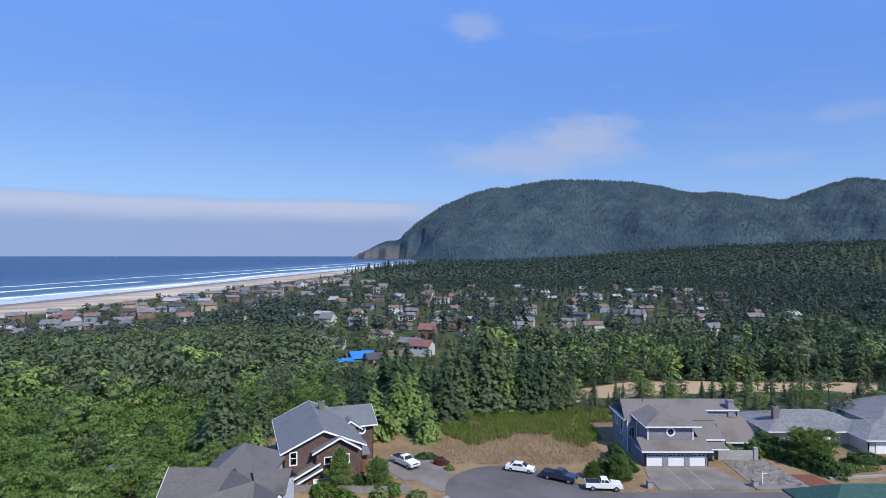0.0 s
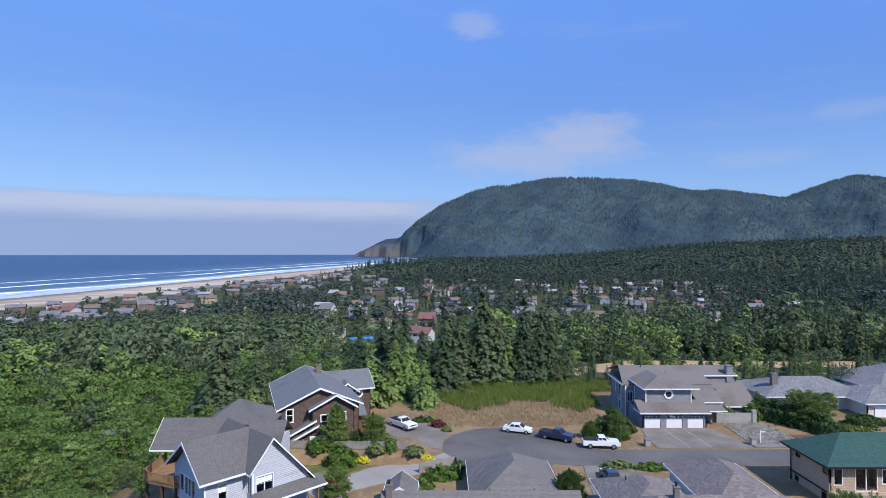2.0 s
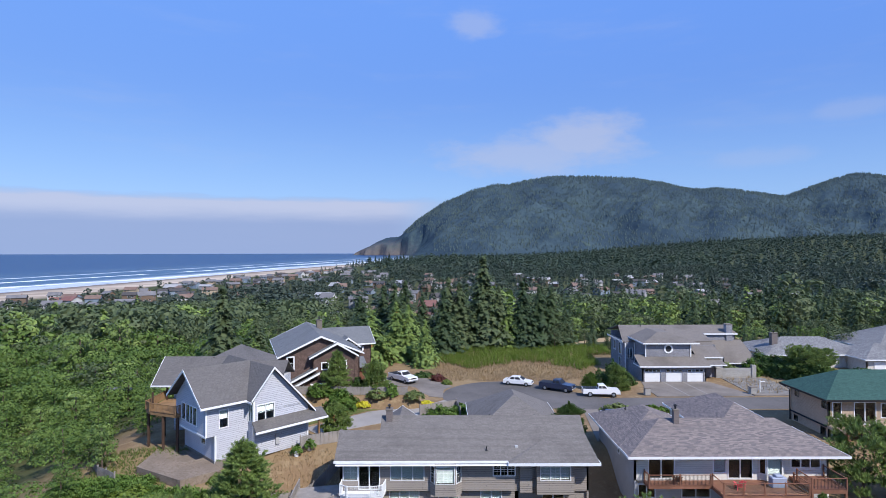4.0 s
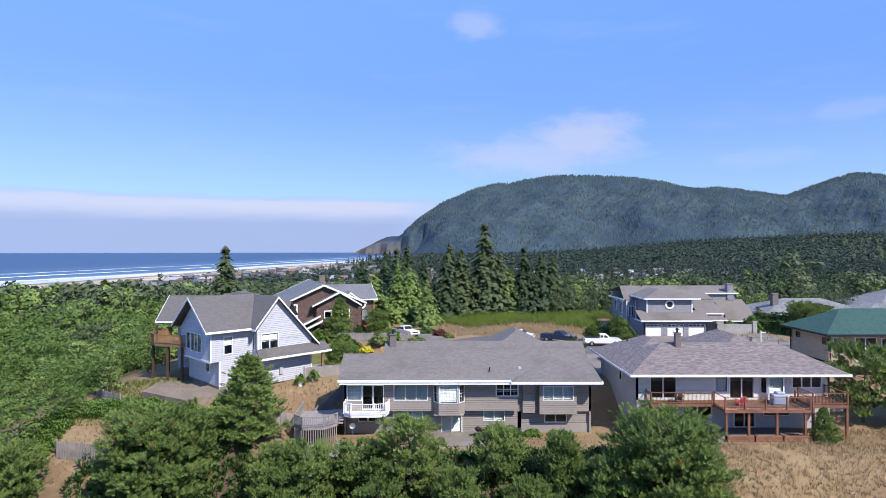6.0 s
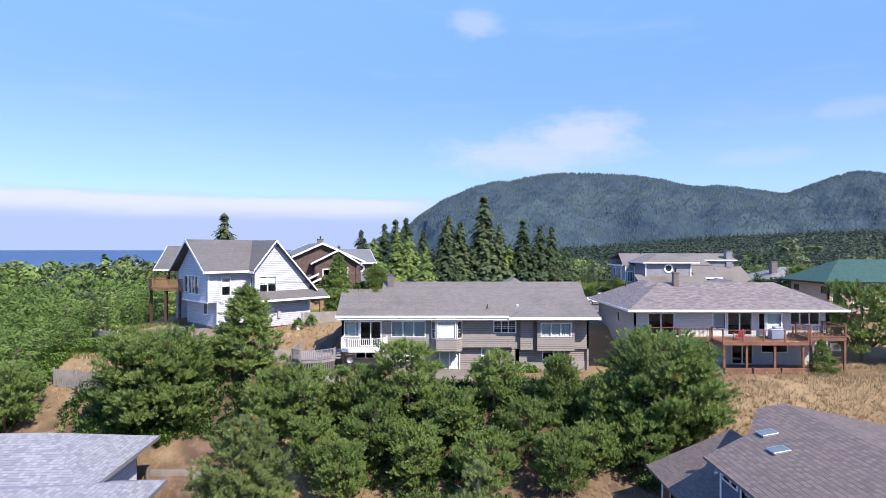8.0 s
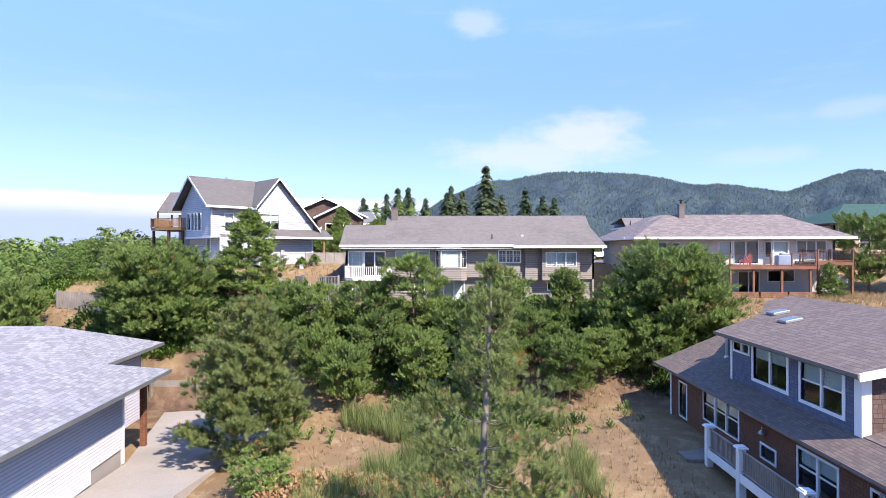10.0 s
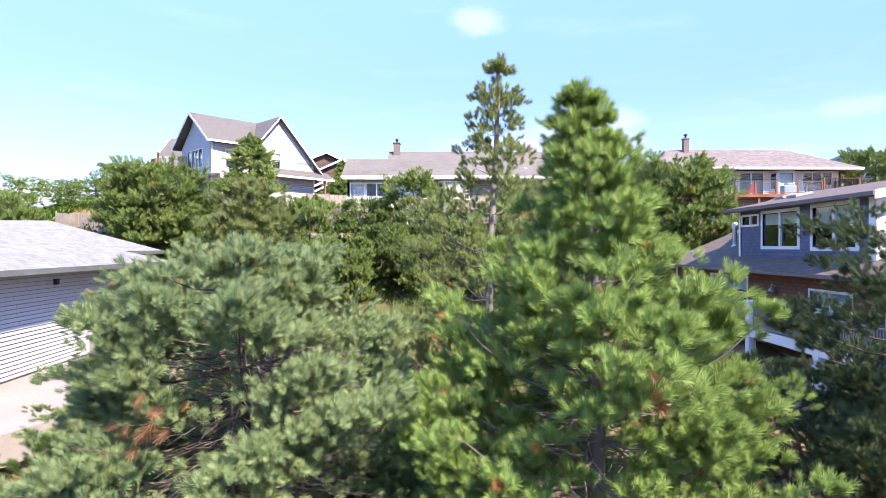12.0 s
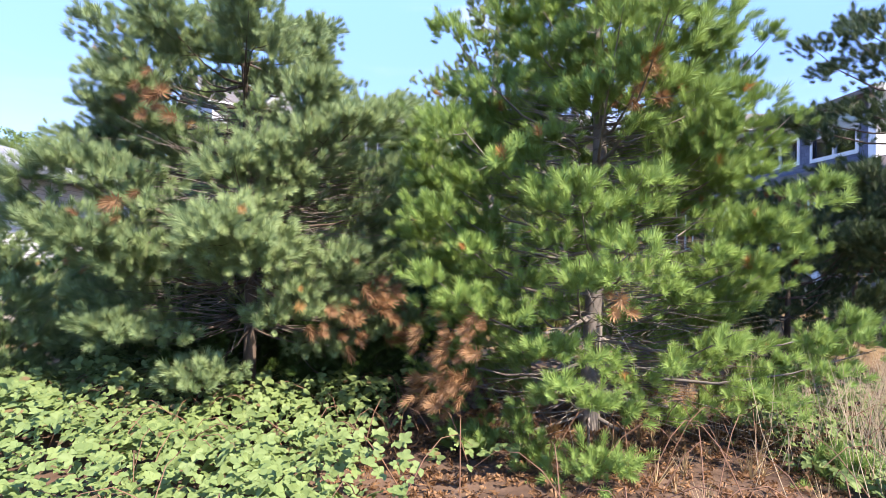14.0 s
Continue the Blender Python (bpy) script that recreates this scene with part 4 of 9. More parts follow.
def limb(pts, r0, r1, sides=5):
    """A tapered limb along points, as arrays."""
    pts = np.asarray(pts)
    k = len(pts)
    d = np.gradient(pts, axis=0)
    d /= np.linalg.norm(d, axis=1, keepdims=True) + 1e-9
    ref = np.array([0.3, 0.2, 1.0]) if abs(d[0, 2]) < 0.8 else np.array([1.0, 0.1, 0])
    a = np.cross(d, ref)
    a /= np.linalg.norm(a, axis=1, keepdims=True)
    b = np.cross(d, a)
    r = np.linspace(r0, r1, k)[:, None]
    ang = np.arange(sides) * 2 * np.pi / sides
    V = (pts[:, None] + r[:, None] * (a[:, None] * np.cos(ang)[None, :, None] + b[:, None] * np.sin(ang)[None, :, None])).reshape(-1, 3)
    i = (np.arange(k - 1)[:, None] * sides + np.arange(sides)[None]).ravel()
    j = (np.arange(k - 1)[:, None] * sides + (np.arange(sides)[None] + 1) % sides).ravel()
    F = np.concatenate([np.stack([i, j, j + sides], 1), np.stack([i, j + sides, i + sides], 1)])
    return V, F


def merge(items):
    Vs, Fs, n = [], [], 0
    for V, F in items:
        Vs.append(V)
        Fs.append(F + n)
        n += len(V)
    return np.concatenate(Vs), np.concatenate(Fs)


def cone(f):
    return (1 - f) ** 0.85 + 0.06


def dome(f):
    return np.sqrt(np.clip(1 - ((f - 0.42) / 0.6) ** 2, 0.02, 1))


def column(f):
    return np.clip(1.1 * (1 - f ** 2.4), 0.12, 1)


def pine(seed, H, R, base, shape, whorls, per, kind, size, pads, shoots, rise=0.3, bend=0.03, trunk_r=None, side=(0, 0), tips=0.45, top_rise=0.5, crowd=1.0, pad_r=0.34, upright=0.8, sides=5, open_below=0.0):
    """A pine: wood arrays (trunk, limbs, side twigs) and crown arrays. Each limb carries pads, each pad a cushion of upturned shoots at the
    end of a side twig, so that the inside stays open and dark. pads: per metre of limb; shoots: in each pad."""
    rng = np.random.default_rng(seed)
    zz = np.linspace(0, H, 9)
    ph = rng.uniform(0, 6, 2)
    tx = bend * H * np.sin(zz / H * 3 + ph[0]) * zz / H + side[0] * (zz / H) ** 2
    ty = bend * H * np.sin(zz / H * 3.5 + ph[1]) * zz / H + side[1] * (zz / H) ** 2
    trunk = np.stack([tx, ty, zz], 1)
    wood = [limb(trunk, trunk_r or 0.015 * H + 0.03, 0.004 * H, sides + 2)]
    P, D, S = [], [], []
    up_v = np.array([0, 0, 1.0])
    az = rng.uniform(0, 6)
    for i in range(whorls):
        f = min(max((i + rng.uniform(-0.3, 0.3)) / whorls, 0), 0.985) ** crowd
        h = H * (base + (1 - base) * f)
        o = np.array([np.interp(h, zz, tx), np.interp(h, zz, ty), h])
        for k in range(per if f > open_below else max(4, per - 2)):
            az += 2.4 + rng.uniform(-0.5, 0.5)
            L = R * float(shape(f)) * rng.uniform(0.6, 1.12)
            if L < 0.1:
                continue
            out = np.array([math.cos(az), math.sin(az), 0])
            lat = np.cross(out, up_v)
            slope = rise + top_rise * f + rng.uniform(-0.15, 0.2)
            s = np.linspace(0, 1, 5)[:, None]
            path = o + out * L * s + up_v * (L * slope * s ** 1.5 - 0.10 * L * np.sin(s * np.pi)) + rng.normal(0, 0.04 * L, 3) * s * (1 - s) * 2
            wood.append(limb(path, 0.009 * L + 0.006, 0.004, sides))
            n = max(2, int(round(L * pads)))
            for q in range(n):
                ss = 1.0 if q == 0 else tips + (1 - tips) * (q / n) ** 0.9 + rng.uniform(-0.06, 0.06)
                a = np.array([np.interp(ss, s[:, 0], path[:, j]) for j in range(3)])
                off = 0.0 if q == 0 else (1 if q % 2 else -1) * (0.10 + 0.34 * L * (1.08 - ss)) * rng.uniform(0.6, 1.25)
                e = a + lat * off + out * abs(off) * 0.45 + up_v * (0.12 * abs(off) + rng.normal(0, 0.03 * L))
                if abs(off) > 0.15:
                    wood.append(limb(np.stack([a, (a + e) / 2 - up_v * 0.03, e]), 0.008, 0.003, 3))
                axis = out * 0.75 + lat * (0.55 * np.sign(off)) + up_v * 0.12
                pr = pad_r * rng.uniform(0.7, 1.25) * min(1.0, 0.45 + L / R)
                m = max(4, int(shoots * rng.uniform(0.7, 1.3) * min(1.0, 0.4 + L / R)))
                u = rng.normal(0, 0.5, (m, 3)) * np.array([1, 1, 0.42]) * pr
                P.append(e + u + axis * rng.uniform(-0.9, 0.35, (m, 1)) * pr - up_v * size * 0.4)
                D.append(axis * rng.uniform(0.3, 0.9, (m, 1)) + up_v * upright * rng.uniform(0.5, 1.3, (m, 1)) + u / pr * 0.7 + rng.normal(0, 0.16, (m, 3)))
                S.append(size * rng.uniform(0.65, 1.25, m))
    k = max(4, shoots)
    P.append(trunk[-1][None] - up_v * rng.uniform(0, 0.10 * H, (k, 1)) + rng.normal(0, 0.05, (k, 3)) * np.array([1, 1, 0]))
    D.append(np.array([[0, 0, 1.0]]) + rng.normal(0, 0.3, (k, 3)) * np.array([1, 1, 0.3]))
    S.append(size * rng.uniform(0.9, 1.5, k))
    wood, crown = merge(wood), scatter(TUFT[kind], np.concatenate(P), np.concatenate(D), np.concatenate(S), rng)
    kz, kr = H / crown[0][:, 2].max(), R / np.quantile(np.hypot(crown[0][:, 0], crown[0][:, 1]), 0.985)
    for V in (wood[0], crown[0]):
        V *= np.array([kr, kr, kz])
    return wood, crown


def bush_arrays(seed, rx, ry, rz, n, size, kind="leaf", bottom=0.0, rough_edge=0.22):
    """A leafy mass: clumps through an uneven dome."""
    rng = np.random.default_rng(seed)
    d = rng.normal(0, 1, (n, 3))
    d[:, 2] = np.abs(d[:, 2]) * (1 if bottom == 0 else rng.choice([1, -bottom], n))
    d /= np.linalg.norm(d, axis=1, keepdims=True)
    lump = 1 + rough_edge * np.sin(d[:, 0] * 5 + seed) * np.cos(d[:, 1] * 6 + seed * 2) + rough_edge * 0.6 * np.sin(d[:, 2] * 9 + d[:, 0] * 7)
    r = rng.uniform(0.55, 1.0, n) ** 0.5 * lump
    P = d * r[:, None] * np.array([rx, ry, rz])
    D = d + rng.normal(0, 0.45, (n, 3)) + np.array([0, 0, 0.35])
    return scatter(TUFT[kind], P, D, size * rng.uniform(0.7, 1.3, n), rng)


def tree_thing(name, data, leaf, bark, at, turn=0.0, scale=1.0, label="", category="tree", group=""):
    """trunk and crown under one thing. data: meshes to share, or arrays."""
    t = thing(name, at, turn, label, category, group)
    t.scale = (scale, scale, scale)
    meshes = []
    for nm, d, m in (("trunk", data[0], M[bark]), ("crown", data[1], LEAF[leaf])):
        me = d if isinstance(d, bpy.types.Mesh) else mesh_arrays(nm, *d)
        o = part(nm, me, m, t)
        o.material_slots[0].link = "OBJECT"
        o.material_slots[0].material = m
        meshes.append(me)
    return t, meshes


def ground_z(x, y):
    return float(height(x, y))
# ---- houses ----
def chimney(house, x, y, z0, z1, w=0.7, d=0.7, mat="brick", cap=True):
    c = part("chimney", boxes((x - w / 2, x + w / 2, y - d / 2, y + d / 2, z0, z1)), M[mat], house)
    part("chimney_cap", boxes((x - w / 2 - 0.06, x + w / 2 + 0.06, y - d / 2 - 0.06, y + d / 2 + 0.06, z1, z1 + 0.09)), M["concrete"], c)
    if cap:
        bm = bmesh.new()
        tube(bm, [(x, y, z1 + 0.09), (x, y, z1 + 0.4)], 0.1, 8)
        tube(bm, [(x, y, z1 + 0.4), (x, y, z1 + 0.44), (x, y, z1 + 0.56)], [0.2, 0.2, 0.05], 8)
        part("flue", bm, M["black"], c)
    return c


def roof_vent(house, x, y, z, h=0.35):
    bm = bmesh.new()
    tube(bm, [(x, y, z - 0.15), (x, y, z + h)], 0.05, 7)
    tube(bm, [(x, y, z - 0.05), (x, y, z + 0.06)], [0.14, 0.07], 8)
    return part("roof_vent", bm, M["black"], house)


def long_house():
    """The long taupe house on the bank, two storeys at its garden side."""
    h = thing("house", (2.4, 60, 8.7), label="long taupe lap-sided two-storey house with grey shingle roof", category="house", plain_parts=True)
    Y1, Y0, ZF, ZE, zb = 55.0, 55.5, 11.1, 13.9, 8.5
    sl = (-7.5 + 9.3, -5.6 + 9.3, 11.2, 13.4)
    up = [(0.33, 1.6, 12.05, 13.4), sl, (4.8, 7.9, 12.05, 13.45), (14.55, 16.55, 12.45, 13.5)]
    w = Wall(h, (-9.3, Y1), (7.25, Y1), ZF - 0.1, ZE, M["taupe"], holes=up + [(8.55, 11.5, ZF + 0.3, ZE - 0.2)])
    w.window(up[0], 1, grid=(4, 4), blind=0.98)
    w.window(up[1], 2, name="sliding_door")
    w.window(up[2], 3, blind=0.95)
    w.window(up[3], 3, sash=True, grid=(2, 3))
    # bay window
    for p, q, kw in (((-0.78, Y1), (-0.28, Y1 - 0.75), dict(sash=True, grid=(2, 3))), ((-0.28, Y1 - 0.75), (1.62, Y1 - 0.75), dict(grid=(5, 5), blind=0.97)), ((1.62, Y1 - 0.75), (2.2, Y1), dict(sash=True, grid=(2, 3)))):
        L = math.hypot(q[0] - p[0], q[1] - p[1])
        hole = (0.12, L - 0.12, 11.95, 13.5)
        b = Wall(h, p, q, 10.75, ZE, M["taupe"], 0.1, holes=[hole], name="bay_wall")
        b.window(hole, casing=0.07, **kw)
    part("bay_floor", boxes((-0.7, 2.1, Y1 - 0.7, Y1, 10.72, 10.76)), M["taupe"], h)
    # right end: set back wall, hung panel and the box window
    w2 = Wall(h, (7.25, Y1 + 0.45), (14.35, Y1 + 0.45), 10.8, ZE, M["taupe"])
    part("wall_panel", boxes((7.75, 8.95, Y1 + 0.15, Y1 + 0.45, 10.75, ZE - 0.1)), M["taupe"], h)
    hole = (0.4, 3.15, 12.1, 13.3)
    wb = Wall(h, (9.3, Y1 - 0.25), (12.85, Y1 - 0.25), 10.7, ZE - 0.1, M["taupe"], holes=[hole], name="box_wall")
    wb.window(hole, 3, grid=(2, 4), blind=0.96)
    part("box_cheek", boxes((9.302, 9.4, Y1 - 0.07, Y1 + 0.44, 10.7, ZE - 0.1), (12.75, 12.848, Y1 - 0.07, Y1 + 0.44, 10.7, ZE - 0.1), (9.402, 12.748, Y1 - 0.07, Y1 + 0.44, 10.7, 10.8)), M["taupe"], h)
    # lower storey, set back under the upper one
    low = [(4.6, 7.3, 9.65, 10.8), (9.25, 11.1, 8.75, 10.75), (13.3, 15.2, 9.95, 10.82), (1.2, 3.0, 9.9, 10.5)]
    wl = Wall(h, (-9.2, Y0), (7.3, Y0), zb, ZF - 0.1, M["taupe"], holes=low)
    wl.window(low[0], 3, blind=0.7)
    wl.window(low[1], 2, name="sliding_door", blind=0.96)
    wl.window(low[2], 2, blind=0.96)
    wl.window(low[3], 2, casing=0.05)
    hole = (2.3, 4.3, 9.75, 10.6)
    wr = Wall(h, (7.7, Y0 + 0.2), (14.2, Y0 + 0.2), 9.6, 10.85, M["taupe"], holes=[(hole[0], hole[1], hole[2], hole[3])])
    wr.window(hole, 2, blind=0.3)
    part("foundation", boxes((7.68, 14.22, Y0 + 0.15, Y0 + 0.45, zb - 0.6, 9.6), (-9.2, -5.1, Y0 - 0.06, Y0 - 0.003, zb - 0.3, 9.75)), M["pale_concrete"], h)
    # sides and back
    Wall(h, (14.35, Y1 + 0.45), (14.35, 63.4), zb - 0.4, ZE, M["taupe"], gable=[(3.6, 16.9)])
    Wall(h, (-9.3, 59.8), (-9.3, Y1), zb - 0.4, ZE, M["taupe"], gable=[(2.4, 15.9)])
    Wall(h, (-5.6, 59.8), (-9.3, 59.8), zb, ZE, M["taupe"])
    Wall(h, (14.35, 63.4), (-5.6, 63.4), zb, ZE, M["taupe"])
    # floor coloured near-black in place of the shade indoors
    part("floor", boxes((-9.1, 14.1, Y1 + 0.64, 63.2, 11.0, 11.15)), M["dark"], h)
    # roof: a high part and a lower end, and a shallow hip over the box window
    zr = 17.05
    gable_roof(h, -5.75, 14.35, 54.3, 63.9, 14.07, zr, "x", M["roof_grey"], fascia=("e1",), ridge_at=58.9)
    gable_roof(h, -9.75, -5.752, 54.3, 60.4, 14.07, 16.05, "x", M["roof_grey"], fascia=("e1",))
    bm = bmesh.new()
    box(bm, -9.8, 6.55, 54.22, 54.297, 13.87, 14.09)
    box(bm, 6.6, 15.1, 53.78, 53.86, 13.76, 13.99)
    box(bm, 6.52, 6.6, 53.78, 54.3, 13.76, 13.99)
    box(bm, 15.06, 15.14, 53.86, 56.0, 13.76, 13.99)
    part("gutter", bm, M["white"], h)
    bm = bmesh.new()
    pk = (10.6, 56.6, 15.62)
    slab(bm, [(6.6, 53.86, 13.98), (15.06, 53.86, 13.98), pk], 0.14)
    slab(bm, [(6.6, 54.3, 14.09), (6.6, 53.86, 13.98), pk], 0.14)
    slab(bm, [(15.06, 53.86, 13.98), (15.06, 56.0, 14.3), (14.3, 57.2, 15.95), pk], 0.14)
    part("hip_roof", bm, M["roof_grey"], h)
    part("soffit", boxes((-9.6, 15.0, 53.95, 54.95, 13.72, 13.76)), M["white"], h)
    # garage wing towards the street
    hip_roof(h, 3.4, 14.0, 62.2, 75.5, 13.95, 17.0, M["roof_grey"])
    Wall(h, (3.9, 75.0), (3.9, 63.4), 11.8, 13.8, M["taupe"])
    Wall(h, (13.5, 63.4), (13.5, 75.0), 11.8, 13.8, M["taupe"])
    Wall(h, (13.5, 75.0), (3.9, 75.0), 11.8, 13.8, M["taupe"])
    # entry gable
    gable_roof(h, -6.2, -2.4, 63.3, 68.0, 14.3, 15.6, "y", M["roof_grey"])
    Wall(h, (-5.9, 67.4), (-5.9, 63.4), 11.8, 14.3, M["taupe"])
    Wall(h, (-2.7, 63.4), (-2.7, 67.4), 11.8, 14.3, M["taupe"])
    Wall(h, (-2.7, 67.4), (-5.9, 67.4), 11.8, 14.3, M["taupe"])
    chimney(h, -4.95, 58.6, 15.5, 17.75, 0.6, 0.9, "darkbrick")
    part("roof_cap", boxes((7.35, 7.65, 55.5, 55.8, 14.75, 15.05), bevel=0.03), M["stucco"], h)
    roof_vent(h, 4.6, 55.3, 14.75)
    for x in (0.5, 5.2, 9.8):
        roof_vent(h, x, 59.6, 16.65, 0.3)
    # small rounded balcony at the sliding door
    pts = [(-9.15, 54.95), (-9.15, 54.0), (-8.4, 53.45), (-6.2, 53.45), (-5.2, 53.75), (-5.0, 54.95)]
    bm = bmesh.new()
    prism(bm, [(x, y, 11.0) for x, y in pts], (0, 0, -0.22))
    b = part("balcony", bm, M["white"], h)
    railing(h, pts, 11.0, 1.05, M["white"], 0.17)
    # wooden deck at the west end with steps and lattice
    pts = [(-9.6, 55.6), (-9.7, 53.6), (-10.7, 52.4), (-12.6, 52.2), (-13.6, 53.2), (-13.8, 57.5), (-9.6, 58.5)]
    bm = bmesh.new()
    prism(bm, [(x, y, 10.25) for x, y in pts], (0, 0, -0.25))
    part("deck", bm, M["greywood"], h)
    railing(h, pts[1:6], 10.25, 0.95, M["greywood"], 0.16)
    bm = bmesh.new()
    for (x0, y0), (x1, y1) in zip(pts[1:5], pts[2:6]):
        k = int(math.hypot(x1 - x0, y1 - y0) / 0.2)
        for i in range(k):
            t = (i + 0.5) / k
            x, y = x0 + (x1 - x0) * t, y0 + (y1 - y0) * t
            box(bm, x - 0.035, x + 0.035, y - 0.035, y + 0.035, 8.6, 10.0)
    part("lattice", bm, M["greywood"], h)
    for i in range(4):
        part("step", boxes((-9.65 + 0.02 * i, -9.2, 53.55 + 0.32 * i, 53.87 + 0.32 * i, 10.2 + 0.2 * i, 10.28 + 0.2 * i)), M["greywood"], h)
    dish(h, -8.2, 53.2, 8.7, 10.15)
    return h


def dish(house, x, y, z0, z1):
    bm = bmesh.new()
    rings = []
    for r, d in ((0.02, 0.09), (0.14, 0.07), (0.24, 0.03), (0.3, 0.0)):
        rings.append([bm.verts.new((x + r * math.cos(a), y - 0.16 - d * -1, z1 + r * 0.9 * math.sin(a))) for a in np.linspace(0, 2 * math.pi, 14)[:-1]])
    for a, b in zip(rings, rings[1:]):
        for k in range(13):
            bm.faces.new((a[k], a[(k + 1) % 13], b[(k + 1) % 13], b[k]))
    d = part("satellite_dish", bm, M["steel"], house, "small pale satellite dish on a pole")
    bm = bmesh.new()
    tube(bm, [(x, y, z0), (x, y, z1), (x, y - 0.06, z1)], 0.03, 6)
    part("pole", bm, M["steel"], d)


def deck_house():
    """The low beige house with the cedar deck, roof of mixed shingles."""
    h = thing("house", (27, 60, 9.4), label="beige house with cedar deck and mixed-tone shingle hip roof", category="house", plain_parts=True)
    Y, zb, ZF, ZE = 54.6, 9.2, 12.25, 14.55
    sl1, w2, sl2, w4 = (1.35, 3.7, 12.3, 14.25), (7.45, 8.55, 12.9, 14.3), (8.85, 11.05, 12.3, 14.35), (14.75, 17.4, 13.3, 14.35)
    w = Wall(h, (18.45, Y), (36.7, Y), ZF - 0.15, ZE, M["beigesiding"], holes=[sl1, w2, sl2, w4, (11.75, 13.9, ZF + 0.3, ZE - 0.1)])
    w.window(sl1, 2, name="sliding_door", blind=0.0)
    w.window(w2, 1, blind=0.97)
    w.window(sl2, 2, name="sliding_door", blind=0.0)
    w.window(w4, 3, sash=False)
    for p, q in (((30.1, Y), (30.55, Y - 0.6)), ((30.55, Y - 0.6), (32.05, Y - 0.6)), ((32.05, Y - 0.6), (32.5, Y))):
        L = math.hypot(q[0] - p[0], q[1] - p[1])
        hole = (0.12, L - 0.12, 12.85, 14.3)
        b = Wall(h, p, q, ZF, ZE, M["beigesiding"], 0.1, holes=[hole], name="bay_wall")
        b.window(hole, casing=0.07, blind=0.97 if L > 1 else 0)
    low = [(4.6, 7.2, 10.4, 11.6), (9.4, 11.3, 9.5, 11.5), (12.2, 14.6, 10.6, 11.6), (0.5, 2.0, 10.4, 11.6)]
    wl = Wall(h, (18.45, Y + 0.3), (36.7, Y + 0.3), zb, ZF - 0.15, M["stucco"], holes=low)
    wl.window(low[0], 2)
    wl.window(low[1], 2, name="sliding_door")
    wl.window(low[2], 2)
    wl.window(low[3], 2)
    hole = (7.2, 7.8, 13.0, 13.9)
    ws = Wall(h, (18.45, 67.0), (18.45, Y), zb, ZE, M["stucco"], holes=[hole])
    ws.window(hole, 1)
    Wall(h, (36.7, Y), (36.7, 62), zb, ZE, M["beigesiding"])
    Wall(h, (36.7, 62), (26, 62), zb + 2, ZE, M["beigesiding"])
    Wall(h, (26, 67), (18.45, 67), zb + 2, ZE, M["beigesiding"])
    Wall(h, (26, 62), (26, 67), zb + 2, ZE, M["beigesiding"])
    # near-black floor, its colour standing for the unlit inside
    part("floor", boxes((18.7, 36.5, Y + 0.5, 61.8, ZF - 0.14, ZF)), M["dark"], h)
    hip_roof(h, 17.5, 37.9, 53.3, 62.3, 14.75, 17.05, M["roof_blend"])
    hip_roof(h, 17.42, 26.6, 56.0, 67.6, 14.752, 17.02, M["roof_blend"], name="wing_roof")
    hip_roof(h, 28.0, 37.0, 59.5, 72.8, 14.6, 16.95, M["roof_blend"], name="garage_roof")
    for p, q in (((28.6, 72.2), (28.6, 62)), ((36.4, 62), (36.4, 72.2)), ((36.4, 72.2), (28.6, 72.2))):
        Wall(h, p, q, 11.8, 14.5, M["beigesiding"])
    chimney(h, 23.4, 57.3, 16.2, 18.0, 0.5, 0.5, "darkbrick")
    roof_vent(h, 20.4, 63.5, 16.4)
    # the deck: main platform, a narrow run along the wall, and a raised corner
    d = part("deck", boxes((25.1, 32.75, 51.05, Y - 0.003, 11.85, 12.12), (19.3, 25.098, 53.2, Y - 0.003, 11.85, 12.1), (33.0, 36.2, 51.3, Y - 0.003, 12.2, 12.5)), M["cedar"], h)
    railing(h, [(25.15, 53.2), (25.15, 51.1), (26.9, 51.1), (28.75, 51.1), (30.6, 51.1), (32.7, 51.1), (32.7, 53.4)], 12.12, 1.1, M["cedar"], 0)
    for x0, x1 in ((25.25, 26.8), (27.0, 28.65), (28.85, 30.5), (30.7, 32.6)):
        g = part("glass_panel", boxes((x0, x1, 51.09, 51.1, 12.26, 13.1)), M["glass"], h)
        g.visible_shadow = False
    railing(h, [(19.35, 54.5), (19.35, 53.25), (22.2, 53.25), (25.0, 53.25)], 12.1, 1.05, M["black"], 0.12, rail_mat=M["cedar"], bar=0.01)
    railing(h, [(33.05, 53.5), (33.05, 51.35), (36.15, 51.35), (36.15, 54.5)], 12.5, 1.05, M["black"], 0.12, rail_mat=M["cedar"], bar=0.01)
    for x, y, z in ((25.3, 51.25, 12), (27.3, 51.25, 12), (29.8, 51.25, 12), (32.3, 51.25, 12), (36.1, 51.4, 12.3), (33.1, 51.4, 12.3)):
        part("deck_post", boxes((x - 0.09, x + 0.09, y - 0.09, y + 0.09, 8.9, z)), M["cedar"], h)
    for x0, x1 in ((25.2, 27.6), (27.7, 30.1), (30.2, 32.7)):
        part("planter", boxes((x0, x1, 50.85, 51.12, 9.2, 9.85), (x0, x0 + 0.1, 50.8, 51.15, 9.1, 9.9), bevel=0.01), M["cedar"], h)
    part("patio", boxes((24.5, 33.0, 51.12, Y + 0.29, 9.2, 9.4)), M["concrete"], h)
    return h


